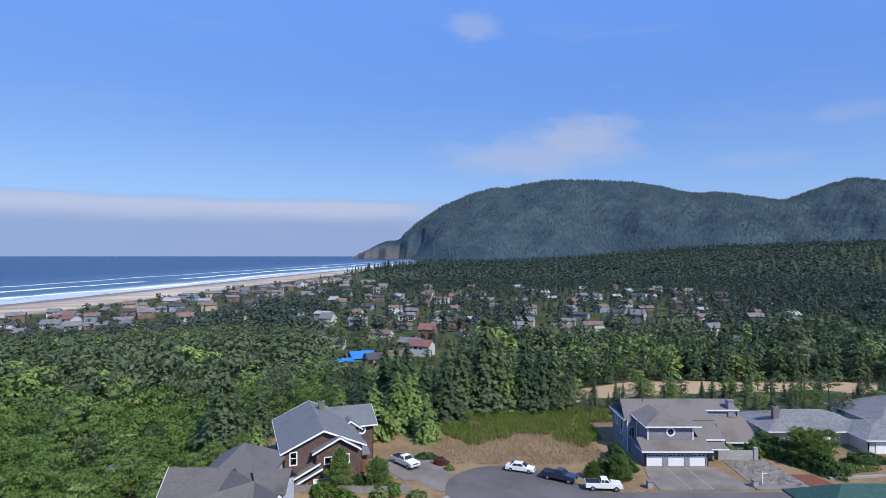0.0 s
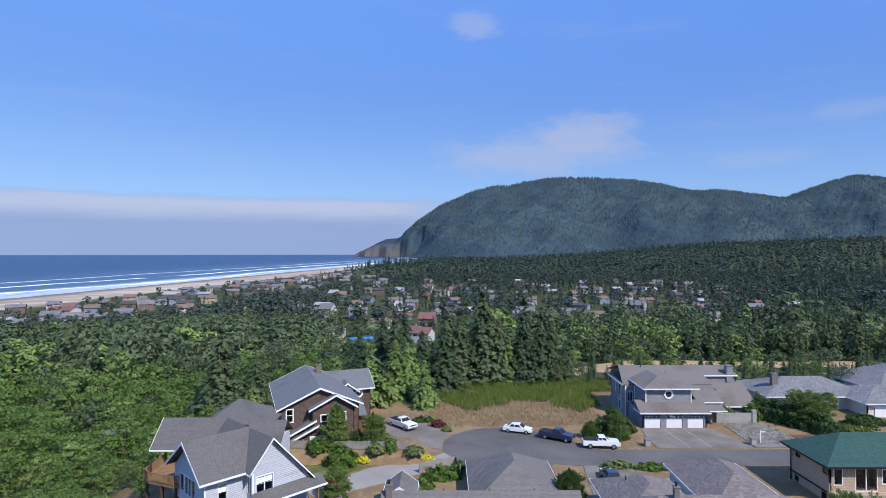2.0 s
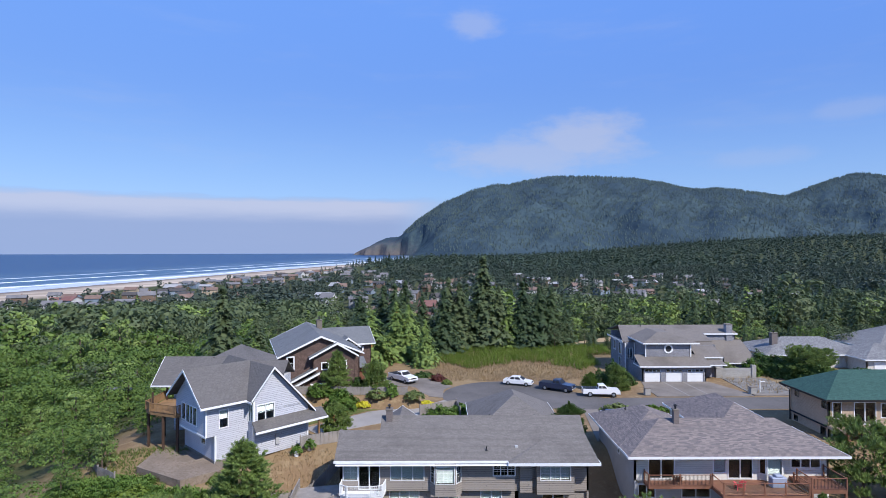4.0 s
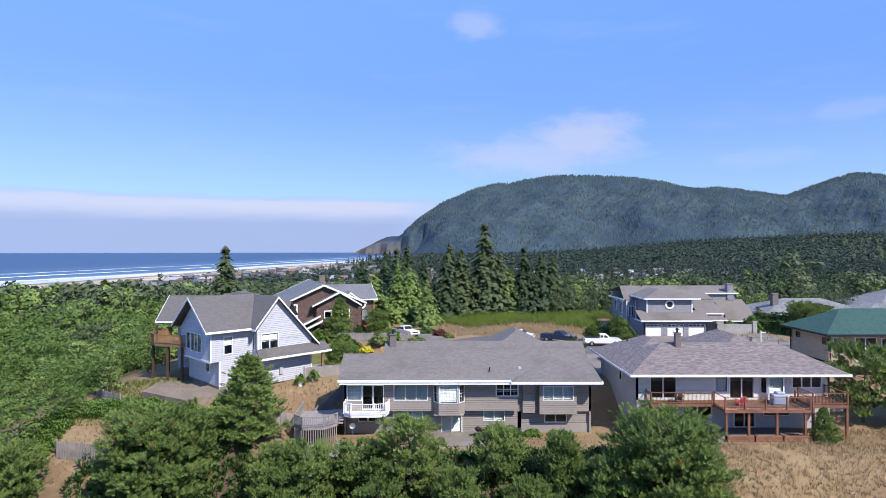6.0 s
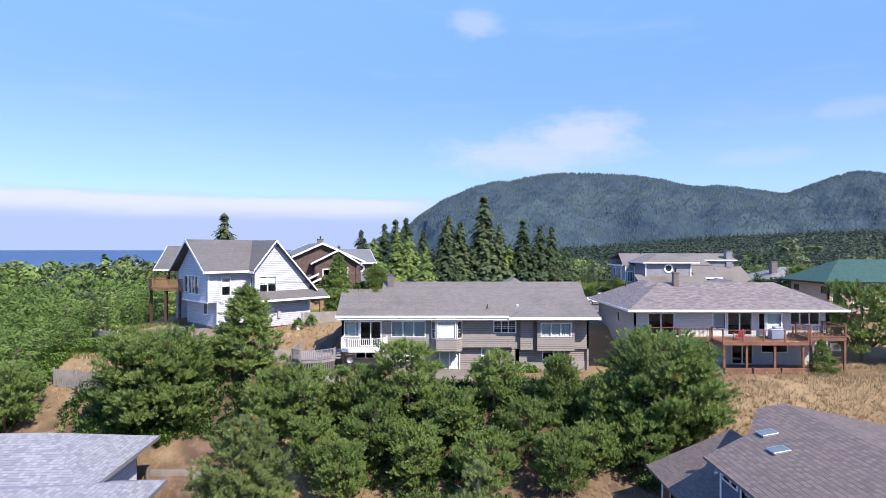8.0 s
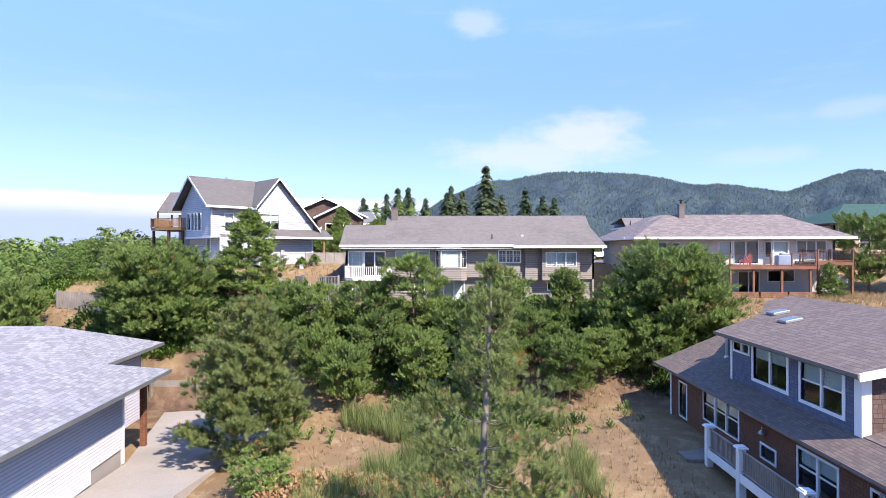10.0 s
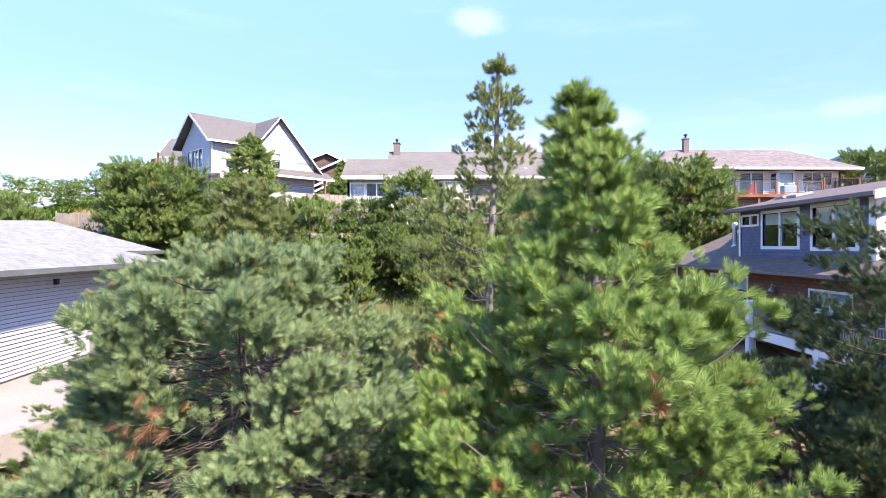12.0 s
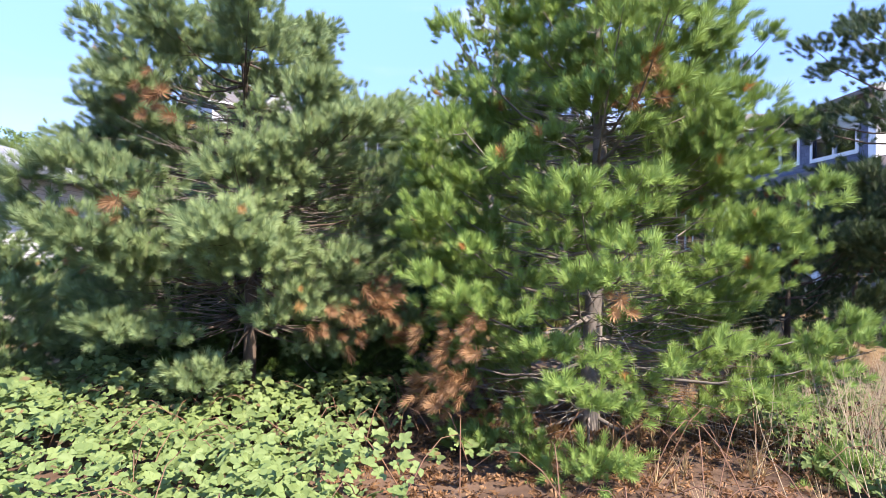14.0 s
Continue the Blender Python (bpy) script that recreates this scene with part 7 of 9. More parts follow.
def plant_bank():
    """Shore pines on the bank under the houses: five patterns, turned and scaled."""
    kinds = []
    flat_top = profile((0, 0.75), (0.25, 1.0), (0.6, 0.95), (0.85, 0.62), (1, 0.3))
    for seed, H, R, base, wh, per, sh in ((21, 8.0, 3.4, 0.2, 10, 5, flat_top), (22, 7.0, 3.1, 0.26, 9, 5, flat_top), (23, 8.6, 4.7, 0.06, 16, 9, dome), (24, 7.5, 2.3, 0.12, 11, 5, dome), (25, 6.5, 3.5, 0.28, 8, 5, flat_top)):
        wood, crown = pine(seed, H, R, base, sh, wh, per, "mid", 0.46, 0.9, 19, 0.1, bend=0.06, tips=0.45, top_rise=0.3, pad_r=0.66, upright=1.0)
        kinds.append([mesh_arrays("trunk", *wood), mesh_arrays("crown", *crown)])
    rows = ((17.0, 43.6, 2, 1.05, 10), (9.4, 45.2, 3, 0.86, 60), (4.5, 46.4, 1, 0.84, 130), (-2.4, 45.5, 0, 0.98, 200), (-6.4, 46.0, 4, 0.92, 20), (-10.6, 45.0, 0, 0.95, 80), (-22.6, 45.6, 2, 1.1, 150), (-13.0, 44.6, 1, 0.9, 250),
            (-13.2, 46.5, 4, 0.9, 310), (1.2, 43.2, 1, 0.8, 40), (-4.6, 42.6, 4, 0.85, 170), (6.6, 42.6, 4, 0.8, 290), (12.6, 43.4, 1, 0.9, 110), (-9.0, 41.6, 1, 0.8, 220), 
            (10.8, 40.6, 4, 0.7, 190), (14.6, 40.8, 4, 0.78, 240), (-33.5, 44.5, 1, 1.0, 205), (-37.0, 40.0, 2, 0.9, 300), (-31.0, 37.0, 0, 0.9, 60), (41.3, 56.6, 0, 1.08, 45),
            (46.5, 54.0, 2, 0.85, 140), (-6.5, 39.2, 1, 0.82, 33), (-1.5, 40.2, 0, 0.7, 77), (3.5, 39.6, 4, 0.85, 122), (8.4, 38.9, 1, 0.8, 251), (-11.8, 37.6, 4, 0.8, 300), (61.0, 97.0, 2, 0.75, 30), (66.0, 100.0, 4, 0.8, 80))
    for x, y, k, s, turn in rows:
        tree_thing("pine_tree", kinds[k], "shore", "bark", (x, y, ground_z(x, y) - 0.15), turn, s * (0.86 if y < 50 and x < 16 else 0.97), "dark green shore pine on the dry bank", "tree", "shore pines on the bank")
    # garden conifers
    firs = []
    for seed, H, R, base, sh in ((31, 6.2, 2.3, 0.06, cone), (32, 5.0, 2.2, 0.04, column)):
        a, b = pine(seed, H, R, base, sh, 15, 7, "mid", 0.36, 1.6, 11, 0.0, tips=0.35, pad_r=0.36, upright=0.5)
        firs.append([mesh_arrays("trunk", *a), mesh_arrays("crown", *b)])
    trunk = mesh_arrays("trunk", *limb([(0, 0, -0.03), (0.004, 0, 0.4), (0, 0.004, 0.95)], 0.02, 0.003, 7))
    tall = [[trunk, mesh_arrays("crown", *unit_conifer(41, 30, 17, 6, 0.31, 0.034, 0.3, lambda f: cone(f) * (0.8 + 0.3 * math.sin(f * 33)), "cap"))],
            [trunk, mesh_arrays("crown", *unit_conifer(42, 24, 17, 5, 0.36, 0.036, 0.2, lambda f: column(f) * (0.8 + 0.2 * math.sin(f * 25)), "cap"))]]
    for x, y, k, s, turn, leaf, label in ((-17.3, 51.0, 0, 1.27, 0, "shore", "full green fir below the white house"), (-14.8, 82.2, 0, 1.05, 40, "shore", "dark garden fir before the brown house"), (-9.4, 82.8, 1, 1.0, 90, "shore", "dark rounded garden fir"),
                                          (-12.4, 69.0, 1, 0.86, 10, "shore", "rounded pine at the garden path"), (14.9, 66.5, 1, 0.95, 120, "hedge", "dense fir at the street side of the roof"), (33.8, 50.9, 0, 0.55, 200, "shore", "small fir by the deck"),
                                          (27.4, 90.2, 1, 0.9, 70, "shore", "shrubby tree at the end of the drive"), (23.4, 90.6, 1, 0.6, 170, "broad", "round shrub at the kerb"), (9.4, 131, 0, 3.5, 20, "greyfir", "tall grey-green spruce over the lot"),
                                          (4.0, 129, 0, 2.5, 60, "greyfir", "tall spruce at the back of the lot"), (22, 130, 0, 2.35, 100, "spruce", "dark spruce at the back of the lot"), (-8, 128, 0, 2.6, 140, "spruce", "dark spruce at the back of the lot"), (-13, 130, 0, 2.4, 180, "spruce", "dark spruce at the back of the lot"),
                                          (-4, 122, 0, 2.1, 220, "spruce", "green conifer behind the parked pickup"), (-9, 115, 0, 2.0, 260, "shore", "green conifer behind the parked pickup"), (-13, 110, 1, 2.2, 300, "shore", "green conifer behind the parked pickup"), (-3, 109, 0, 1.5, 330, "shore", "green conifer behind the parked pickup"),
                                          (15, 129, 1, 2.0, 15, "shore", "dark conifer at the back of the lot"), (28, 131, 1, 1.9, 55, "spruce", "dark conifer at the back of the lot"), (-17, 121, 0, 2.1, 95, "spruce", "dark conifer behind the brown house"), (-31, 96, 1, 1.6, 75, "shore", "green conifer beside the brown house"),
                                          (-41.5, 110, 0, 3.1, 33, "greyfir", "tall spruce standing over the dune wood"), (-36, 113, 1, 2.2, 133, "greyfir", "round grey-green pine in the dune wood"),
                                          (-10, 124, 0, 2.5, 12, "spruce", "dark spruce at the back of the lot"), (-6.5, 116, 1, 2.3, 84, "shore", "green conifer behind the parked pickup"), (0.5, 121, 0, 2.3, 64, "spruce", "dark conifer at the back of the lot"), (1.5, 130, 0, 2.7, 164, "greyfir", "tall spruce at the back of the lot"),
                                          (13, 131, 0, 2.4, 264, "greyfir", "grey-green spruce at the back of the lot"), (18, 129, 0, 2.55, 14, "spruce", "dark spruce at the back of the lot"), (25, 132, 0, 2.3, 224, "spruce", "dark spruce at the back of the lot"), (-15.5, 115, 1, 2.2, 44, "spruce", "dark conifer behind the brown house"), (-20, 112, 1, 1.9, 144, "shore", "dark conifer behind the brown house")):
        t, _ = tree_thing("fir_tree", tall[k] if s > 1.4 else firs[k], leaf, "bark", (x, y, ground_z(x, y) - 0.15), turn, s * (6.2 if k == 0 else 5.0) if s > 1.4 else s, label, "tree")
        if s > 1.4 or label.startswith("full green"):
            t.scale = (t.scale[0] * 1.28, t.scale[1] * 1.28, t.scale[2])
    return kinds, firs


def built_over(x, y):
    """Where no wild tree stands: houses, street, gardens, open lot, beach, village streets."""
    a = (x > -34 - 0.02 * (y - 60)) & (x < 112) & (y > 30) & (y < 127 - 0.18 * np.clip(x - 30, 0, 100))
    b = (x > -14) & (x < 26) & (y < 50)
    c = (x < shore(y) + beach_width(y)) | ((x > -32) & (x < -10) & (y < 44))
    return a | b | c


def village(x, y):
    """How much a place belongs to the village (0 wood, 1 gardens)."""
    v = step(y, 235, 275) * step(y, 980, 700) * step(x, -0.36 * y + 20, -0.3 * y + 40) * step(x, 330 + 0.2 * y, 120 + 0.1 * y)
    v = np.maximum(v, 1.15 * step(x - shore(y), beach_width(y), beach_width(y) + 17) * step(x - shore(y), 420, 310) * step(y, 360, 420) * step(y, 1600, 1300))
    return v * (0.62 + 0.38 * bumps(x, y, 60, 1.7))


def unit_conifer(seed, levels, per, along, R, size, droop=0.12, shape=cone, kind="far"):
    """A conifer of unit height for woods: tiers of drooping branches, each a row of sprays."""
    rng = np.random.default_rng(seed)
    P, D, S = [], [], []
    for i in range(levels):
        f = (i + rng.uniform(0.1, 0.9)) / levels
        for k in range(max(3, int(per * (1 - 0.55 * f)))):
            a = rng.uniform(0, 2 * np.pi)
            g = min(max(f + rng.uniform(-0.6, 0.6) / levels, 0), 0.98)
            L = R * float(shape(g)) * rng.uniform(0.55, 1.15)
            for q in range(along):
                s = (q + rng.uniform(0.3, 1)) / along
                b = a + rng.normal(0, 0.16)
                P.append((L * s * math.cos(b), L * s * math.sin(b), 0.1 + 0.87 * g - droop * L * s * s * 2 + rng.normal(0, 0.006)))
                D.append((math.cos(b) * (0.35 + 0.6 * s), math.sin(b) * (0.35 + 0.6 * s), 0.75 + 0.3 * f))
                S.append(size * rng.uniform(0.7, 1.25) * (1.25 - 0.7 * f))
    for z in (0.88, 0.93, 0.97):
        P.append((0, 0, z))
        D.append((0.02, 0, 1))
        S.append(size * 0.34)
    return merge([limb([(0, 0, -0.08), (0, 0, 0.93)], 0.02, 0.003, 4), scatter(TUFT[kind], np.array(P), np.array(D), np.array(S), rng)])


def unit_broad(seed, lobes, each, R, size, kind="far", bare=0.15):
    """A round-crowned tree of unit height: lobes of foliage with gaps between them. bare: where the crown begins."""
    rng = np.random.default_rng(seed)
    P, D = [], []
    for i in range(lobes):
        a, f = i * 2.4 + rng.uniform(-0.3, 0.3), (i + rng.uniform(0, 1)) / lobes
        r = R * float(dome(f * 0.9)) * (rng.uniform(0.55, 0.9) if i % 3 else rng.uniform(0.1, 0.5))
        c = np.array([r * math.cos(a), r * math.sin(a), bare + (0.84 - bare) * f])
        lr = R * rng.uniform(0.26, 0.44)
        d = rng.normal(0, 1, (each, 3))
        d[:, 2] = np.abs(d[:, 2]) * 0.9 - 0.15
        d /= np.linalg.norm(d, axis=1, keepdims=True)
        P.append(c + d * lr * rng.uniform(0.8, 1.12, (each, 1)) * np.array([1, 1, 0.62]))
        D.append(d + np.array([0, 0, 0.35]) + rng.normal(0, 0.28, d.shape))
    P, D = np.concatenate(P), np.concatenate(D)
    return merge([limb([(0, 0, -0.08), (0.01, 0, 0.4), (0, 0.01, 0.7)], 0.024, 0.008, 4), scatter(TUFT[kind], P, D, size * rng.uniform(0.65, 1.35, len(P)), rng)])


def crown_top(x, y):
    """How high the tops of the wood reach: it rises from the dune to tall spruces, then sinks to the village."""
    west = np.interp(y, (20, 50, 90, 140, 200, 300, 420), (7, 10.5, 14, 19.5, 17.5, 7.5, 6))
    north = np.interp(y, (100, 135, 165, 240, 320, 420), (17, 21, 20, 17, 9, 6))
    low = step(x, 25, 40) * step(x, 128, 110) * step(y, 172, 160)          # scrub before the sandy clearings
    north = north - 7 * low + 3 * step(x, 90, 140) * step(y, 215, 240)
    north = np.where((x > -0.32 * y) & (x < 0.03 * y) & (y > 135), np.minimum(north, 47 - 0.185 * y), north)      # a dip that opens on the village
    return west + (north - west) * step(x, -34, -16)


def clearing(x, y):
    """The sandy paths behind the houses, 1 inside."""
    line = 154 + 0.42 * np.clip(x - 32, 0, 42)
    return step(np.abs(y - line + 3 * bumps(x, y, 16)), 14, 10) * step(x, 25, 29) * step(x, 140, 130) * step(bumps(x, y, 13, 2), -0.75, -0.5)


SPECIES = ("broad", "shore", "spruce", "greyfir")


def plant_woods():
    rng = np.random.default_rng(9)
    # the nearest trees of the west wood and of the slope behind the houses stand as things of their own
    makes = dict(broad=[unit_broad(s, 24, 62, R, 0.026, "cap") for s, R in ((1, 0.42), (2, 0.48), (3, 0.38))],
                 shore=[unit_broad(s, 20, 58, R, 0.024, "cap") for s, R in ((4, 0.3), (5, 0.36))] ,
                 spruce=[unit_conifer(s, 20, 12, 6, R * 1.15, 0.03, 0.25, cone, "cap") for s, R in ((7, 0.27), (8, 0.22))],
                 greyfir=[unit_broad(s, 18, 56, R, 0.026, "cap", 0.32) for s, R in ((9, 0.4), (10, 0.46), (6, 0.36))])
    kinds = {}
    for sp, arrays in makes.items():
        kinds[sp] = [mesh_arrays("crown", *a) for a in arrays]
    trunk = mesh_arrays("trunk", *limb([(0, 0, -0.05), (0.01, 0, 0.4), (0, 0.01, 0.8)], 0.028, 0.008, 6))
    cells = []
    for x in np.arange(-130, 130, 5.4):
        for y in np.arange(12, 200, 5.4):
            px, py = x + rng.uniform(-2.2, 2.2), y + rng.uniform(-2.2, 2.2)
            if built_over(px, py) or clearing(px, py) > 0.2 or abs(px) > 0.86 * py + 8 or (px > -8 and py < 60):
                continue
            cells.append((math.hypot(px, py), px, py))
    cells.sort()
    near = cells[:330]
    says = dict(broad="leafy bright green tree in the dune wood", shore="dark green shore pine in the dune wood", spruce="dark conical spruce in the dune wood", greyfir="grey-green round-topped pine in the dune wood")

    def choose(x, y):
        """Species at a place: leafy near the dune, spruce further off."""
        patch = float(bumps(np.array(x), np.array(y), 30))
        if x < -25:
            if rng.random() > float(step(y, 115, 185)) + 0.25 * patch:
                return "broad" if rng.random() < 0.8 else "shore"
            return ("greyfir", "shore", "broad", "spruce")[int(rng.choice(4, p=[0.58, 0.2, 0.14, 0.08]))]
        return ("spruce", "greyfir", "shore", "broad")[int(rng.choice(4, p=[0.5, 0.16, 0.28, 0.06]))]

    for i, (d, x, y) in enumerate(near):
        sp = choose(x, y)
        z = ground_z(x, y)
        H = max(6.5, float(crown_top(x, y)) - z) * rng.uniform(0.55, 1.1) * (0.82 if sp == "broad" else 1.0)
        t, _ = tree_thing("tree", [trunk, kinds[sp][int(rng.integers(0, len(kinds[sp])))]], sp, "bark", (x, y, z - 0.2), float(rng.uniform(0, 360)), H, says[sp], "tree", "trees of the dune wood")
        w = min(H, 14) * rng.uniform(0.85, 1.15)
        t.scale = (w, w, H)
    # all further trees: joined
    joined = (("woodland", 20, 340, 6.0, dict(broad=[unit_broad(11, 15, 30, 0.42, 0.042, "chip")], shore=[unit_broad(12, 14, 30, 0.34, 0.04, "chip"), unit_conifer(13, 13, 8, 4, 0.28, 0.05, 0.15, cone, "chip")], spruce=[unit_conifer(14, 15, 8, 4, 0.29, 0.05, 0.22, cone, "chip"), unit_conifer(15, 15, 8, 4, 0.25, 0.047, 0.22, cone, "chip")], greyfir=[unit_broad(16, 14, 30, 0.42, 0.041, "chip", 0.3), unit_broad(17, 14, 30, 0.36, 0.041, "chip", 0.3)]), (10, 17), 250),
              ("far_woodland", 340, 1000, 9.4, dict(broad=[unit_broad(21, 8, 11, 0.42, 0.1, "chip")], shore=[unit_conifer(22, 8, 6, 3, 0.3, 0.085, 0.05, cone, "chip")], spruce=[unit_conifer(23, 8, 6, 3, 0.28, 0.085, 0.15, cone, "chip"), unit_conifer(24, 8, 6, 3, 0.23, 0.08, 0.15, cone, "chip")], greyfir=[unit_broad(25, 8, 11, 0.4, 0.1, "chip", 0.3)]), (8, 17), 900),
              ("distant_woodland", 1000, 2900, 26.0, dict(broad=[unit_broad(31, 5, 6, 0.5, 0.17, "chip")], shore=[unit_broad(32, 5, 6, 0.4, 0.17, "chip")], spruce=[unit_conifer(33, 5, 5, 2, 0.32, 0.15, 0.1, cone, "chip")], greyfir=[unit_conifer(34, 5, 5, 2, 0.34, 0.15, 0.1, cone, "chip")]), (12, 25), 2600))
    for name, y0, y1, gap, makes, hs, lim in joined:
        xs = np.arange(-340 if y0 < 340 else -560, lim, gap)
        ys = np.arange(y0, y1, gap)
        X, Y = np.meshgrid(xs, ys)
        X, Y = (X + rng.uniform(-0.5, 0.5, X.shape) * gap).ravel(), (Y + rng.uniform(-0.5, 0.5, Y.shape) * gap).ravel()
        ok = ~built_over(X, Y) & (np.abs(X) < 0.8 * Y + 30) & (rng.uniform(0, 1, X.shape) > np.clip(village(X, Y) * 1.1, 0, 0.76)) & (X > shore(Y) + beach_width(Y) + 8) & (clearing(X, Y) < 0.2)
        if y0 == 20:
            ok &= (np.hypot(X, Y) > near[-1][0] + 2)
            ok &= ~((X > -8) & (Y < 60))
        X, Y = X[ok], Y[ok]
        Z = height(X, Y)
        H = rng.uniform(hs[0], hs[1], len(X)) * (1 - 0.28 * np.clip(village(X, Y), 0, 1)) * (1 + 0.25 * bumps(X, Y, 33))
        near_h = np.clip(crown_top(X, Y) - Z, 6, 24) * rng.uniform(0.5, 1.08, len(X))
        near_h = near_h * np.where((X > -0.21 * Y) & (X < -0.1 * Y) & (Y > 190) & (Y < 283), 0.22, 1.0)       # open ground before the blue roofs
        H = near_h + (H - near_h) * step(Y, 320, 400)
        H *= 0.6 + 0.4 * step(X - shore(Y), beach_width(Y) + 110, beach_width(Y) + 260) ** 1.0 if y0 < 1000 else 1.0
        H *= np.where((rng.uniform(0, 1, len(X)) < 0.1) & ((X > -20) | (Y > 320)), 1.28, 1.0)
        deep = np.where(X < -20, step(Y, 120, 190), step(Y, 70, 130))
        mood = np.clip(0.12 * step(Y, 250, 400) + 0.62 * deep + 0.2 * bumps(X, Y, 41) + rng.uniform(-0.1, 0.46, len(X)), 0, 1)
        spiry = 0.12 + 0.66 * step(X + 0.12 * Y, -30, 25)               # pointed spruces stand to the east, round pines towards the sea
        pick = np.where(mood < 0.34 - 0.16 * step(X, 0, 60), 0, np.where(mood < 0.55, 1, np.where(rng.uniform(0, 1, len(X)) < spiry, 2, 3)))
        items, slots = [], []
        for si, sp in enumerate(SPECIES):
            for vi, t in enumerate(makes[sp]):
                m = (pick == si) & (np.arange(len(X)) % len(makes[sp]) == vi)
                P = np.stack([X[m], Y[m], Z[m]], 1)
                D = np.tile([[0, 0, 1.0]], (len(P), 1)) + rng.normal(0, 0.035, (len(P), 3))
                V, F = scatter(t, P, D, H[m] * (0.85 if si == 0 else 1.0), rng)
                items.append((V, F))
                slots.append(np.full(len(F), si))
        me = mesh_arrays(name, *merge(items))
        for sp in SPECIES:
            # beyond 340 m the haze-tinted copies of the leaf materials
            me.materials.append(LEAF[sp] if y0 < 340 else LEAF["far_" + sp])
        me.polygons.foreach_set("material_index", np.concatenate(slots).astype(np.int32))
        tagged(new(name, me), "dense mixed conifer woodland around the village", "woodland", kind="stuff")


plant_near()
plant_bank()
plant_woods()
# ---- street, drives, gardens ----
def sheet(name, pts, z, mat, label, category, thick=0.06):
    """A paved area: a flat polygon of some thickness lying on the ground."""
    bm = bmesh.new()
    prism(bm, [(x, y, z) for x, y in pts], (0, 0, -thick))
    return tagged(part(name, bm, mat), label, category, kind="structure")


def arc(cx, cy, r, a0, a1, n=24):
    return [(cx + r * math.cos(radians(a0 + (a1 - a0) * i / n)), cy + r * math.sin(radians(a0 + (a1 - a0) * i / n))) for i in range(n + 1)]


ST = 12.05
CX, CY, CR = 9.6, 86.6, 9.3
sheet("road", [*arc(CX, CY, CR, 33, 312, 46), (19.5, 78.9), (135, 79.6), (135, 85.6), (24, 85.2)], ST, M["asphalt"], "grey asphalt cul-de-sac and street", "road", 0.3)
sheet("driveway", [(32.2, 85.9), (46.6, 85.9), (46.6, 87.5), (44.0, 95.4), (33.0, 95.4), (32.2, 91)], ST + 0.02, M["concrete"], "stained concrete driveway before the garage", "driveway", 0.3)
for x0, x1 in ((36.0, 36.7), (39.2, 40.0)):
    bm = bmesh.new()
    prism(bm, [(x0 + 0.9, 86.0, ST + 0.035), (x0 + 1.15, 86.0, ST + 0.035), (x0 + 0.65, 95.3, ST + 0.035), (x0 + 0.4, 95.3, ST + 0.035)], (0, 0, -0.02))
    tagged(part("drive_joint", bm, M["greywood"]), "dark timber strip set in the concrete", "joint", kind="structure")
sheet("driveway", [(0.5, 90.5), (1.9, 92.6), (-4.5, 101.5), (-10.5, 99.5), (-9.0, 93.5), (-4.0, 87.2), (0.3, 85.5)], ST + 0.01, M["concrete"], "worn grey drive of the brown house", "driveway", 0.3)
sheet("driveway", [(0.6, 84.2), (2.8, 80.2), (-6.0, 74.0), (-10.5, 71.0), (-14.0, 68.0), (-16.5, 71.0), (-9.5, 78.2), (-2.0, 81.5)], ST + 0.015, M["pale_concrete"], "pale concrete drive of the white house", "driveway", 0.3)
sheet("pavement", [(46.7, 86.0), (60, 86.0), (60, 86.9), (46.7, 86.9)], ST + 0.12, M["concrete"], "low concrete kerb along the gravel garden", "kerb", 0.4)
sheet("pavement", [(60.2, 90.0), (90, 93.5), (90, 94.0), (60.2, 90.5)], ST + 0.25, M["pale_concrete"], "pale retaining kerb along the hedge", "kerb", 0.5)
sheet("driveway", [(18.0, 66.0), (27.5, 66.0), (26.5, 79.0), (19.5, 79.0)], ST + 0.01, M["concrete"], "concrete drive of the deck house", "driveway", 0.3)
sheet("gravel_bed", [(46.9, 87.0), (55.5, 87.0), (54.5, 98.3), (47.4, 98.3)], ST + 0.02, plain("pea_gravel", (0.2, 0.185, 0.165), 0.95, 0.45, 3), "pale gravel garden bed", "gravel", 0.2)
sheet("mulch_bed", [(55.6, 87.0), (60, 87.0), (58.5, 92), (55.2, 92)], ST + 0.02, plain("bark_mulch", (0.17, 0.07, 0.04), 0.95, 0.35, 12), "red-brown bark mulch bed", "mulch", 0.2)
sheet("lawn", [(-20.5, 82.2), (-4.0, 82.2), (-1.5, 82.4), (-10.0, 78.6), (-17.2, 71.6), (-20.5, 75)], ST + 0.01, ground_mat("garden_lawn", [(0.12, 0.13, 0.04), (0.2, 0.19, 0.07), (0.09, 0.12, 0.03)], 0.4), "patchy green front garden lawn", "lawn", 0.2)
sheet("driveway", [(-16.9, 16), (-16.9, 31), (-19.5, 40.5), (-11.0, 42.5), (-10.8, 36), (-12.4, 27), (-11.2, 19), (-13.5, 12)], 2.3, M["pale_concrete"], "pale concrete yard of the low grey house", "driveway", 0.9)
sheet("patio", [(-3.0, 51.4), (-3.0, 55.4), (4.6, 55.4), (3.8, 51.4)], 8.82, M["concrete"], "worn concrete patio at the garden door", "patio", 0.3)
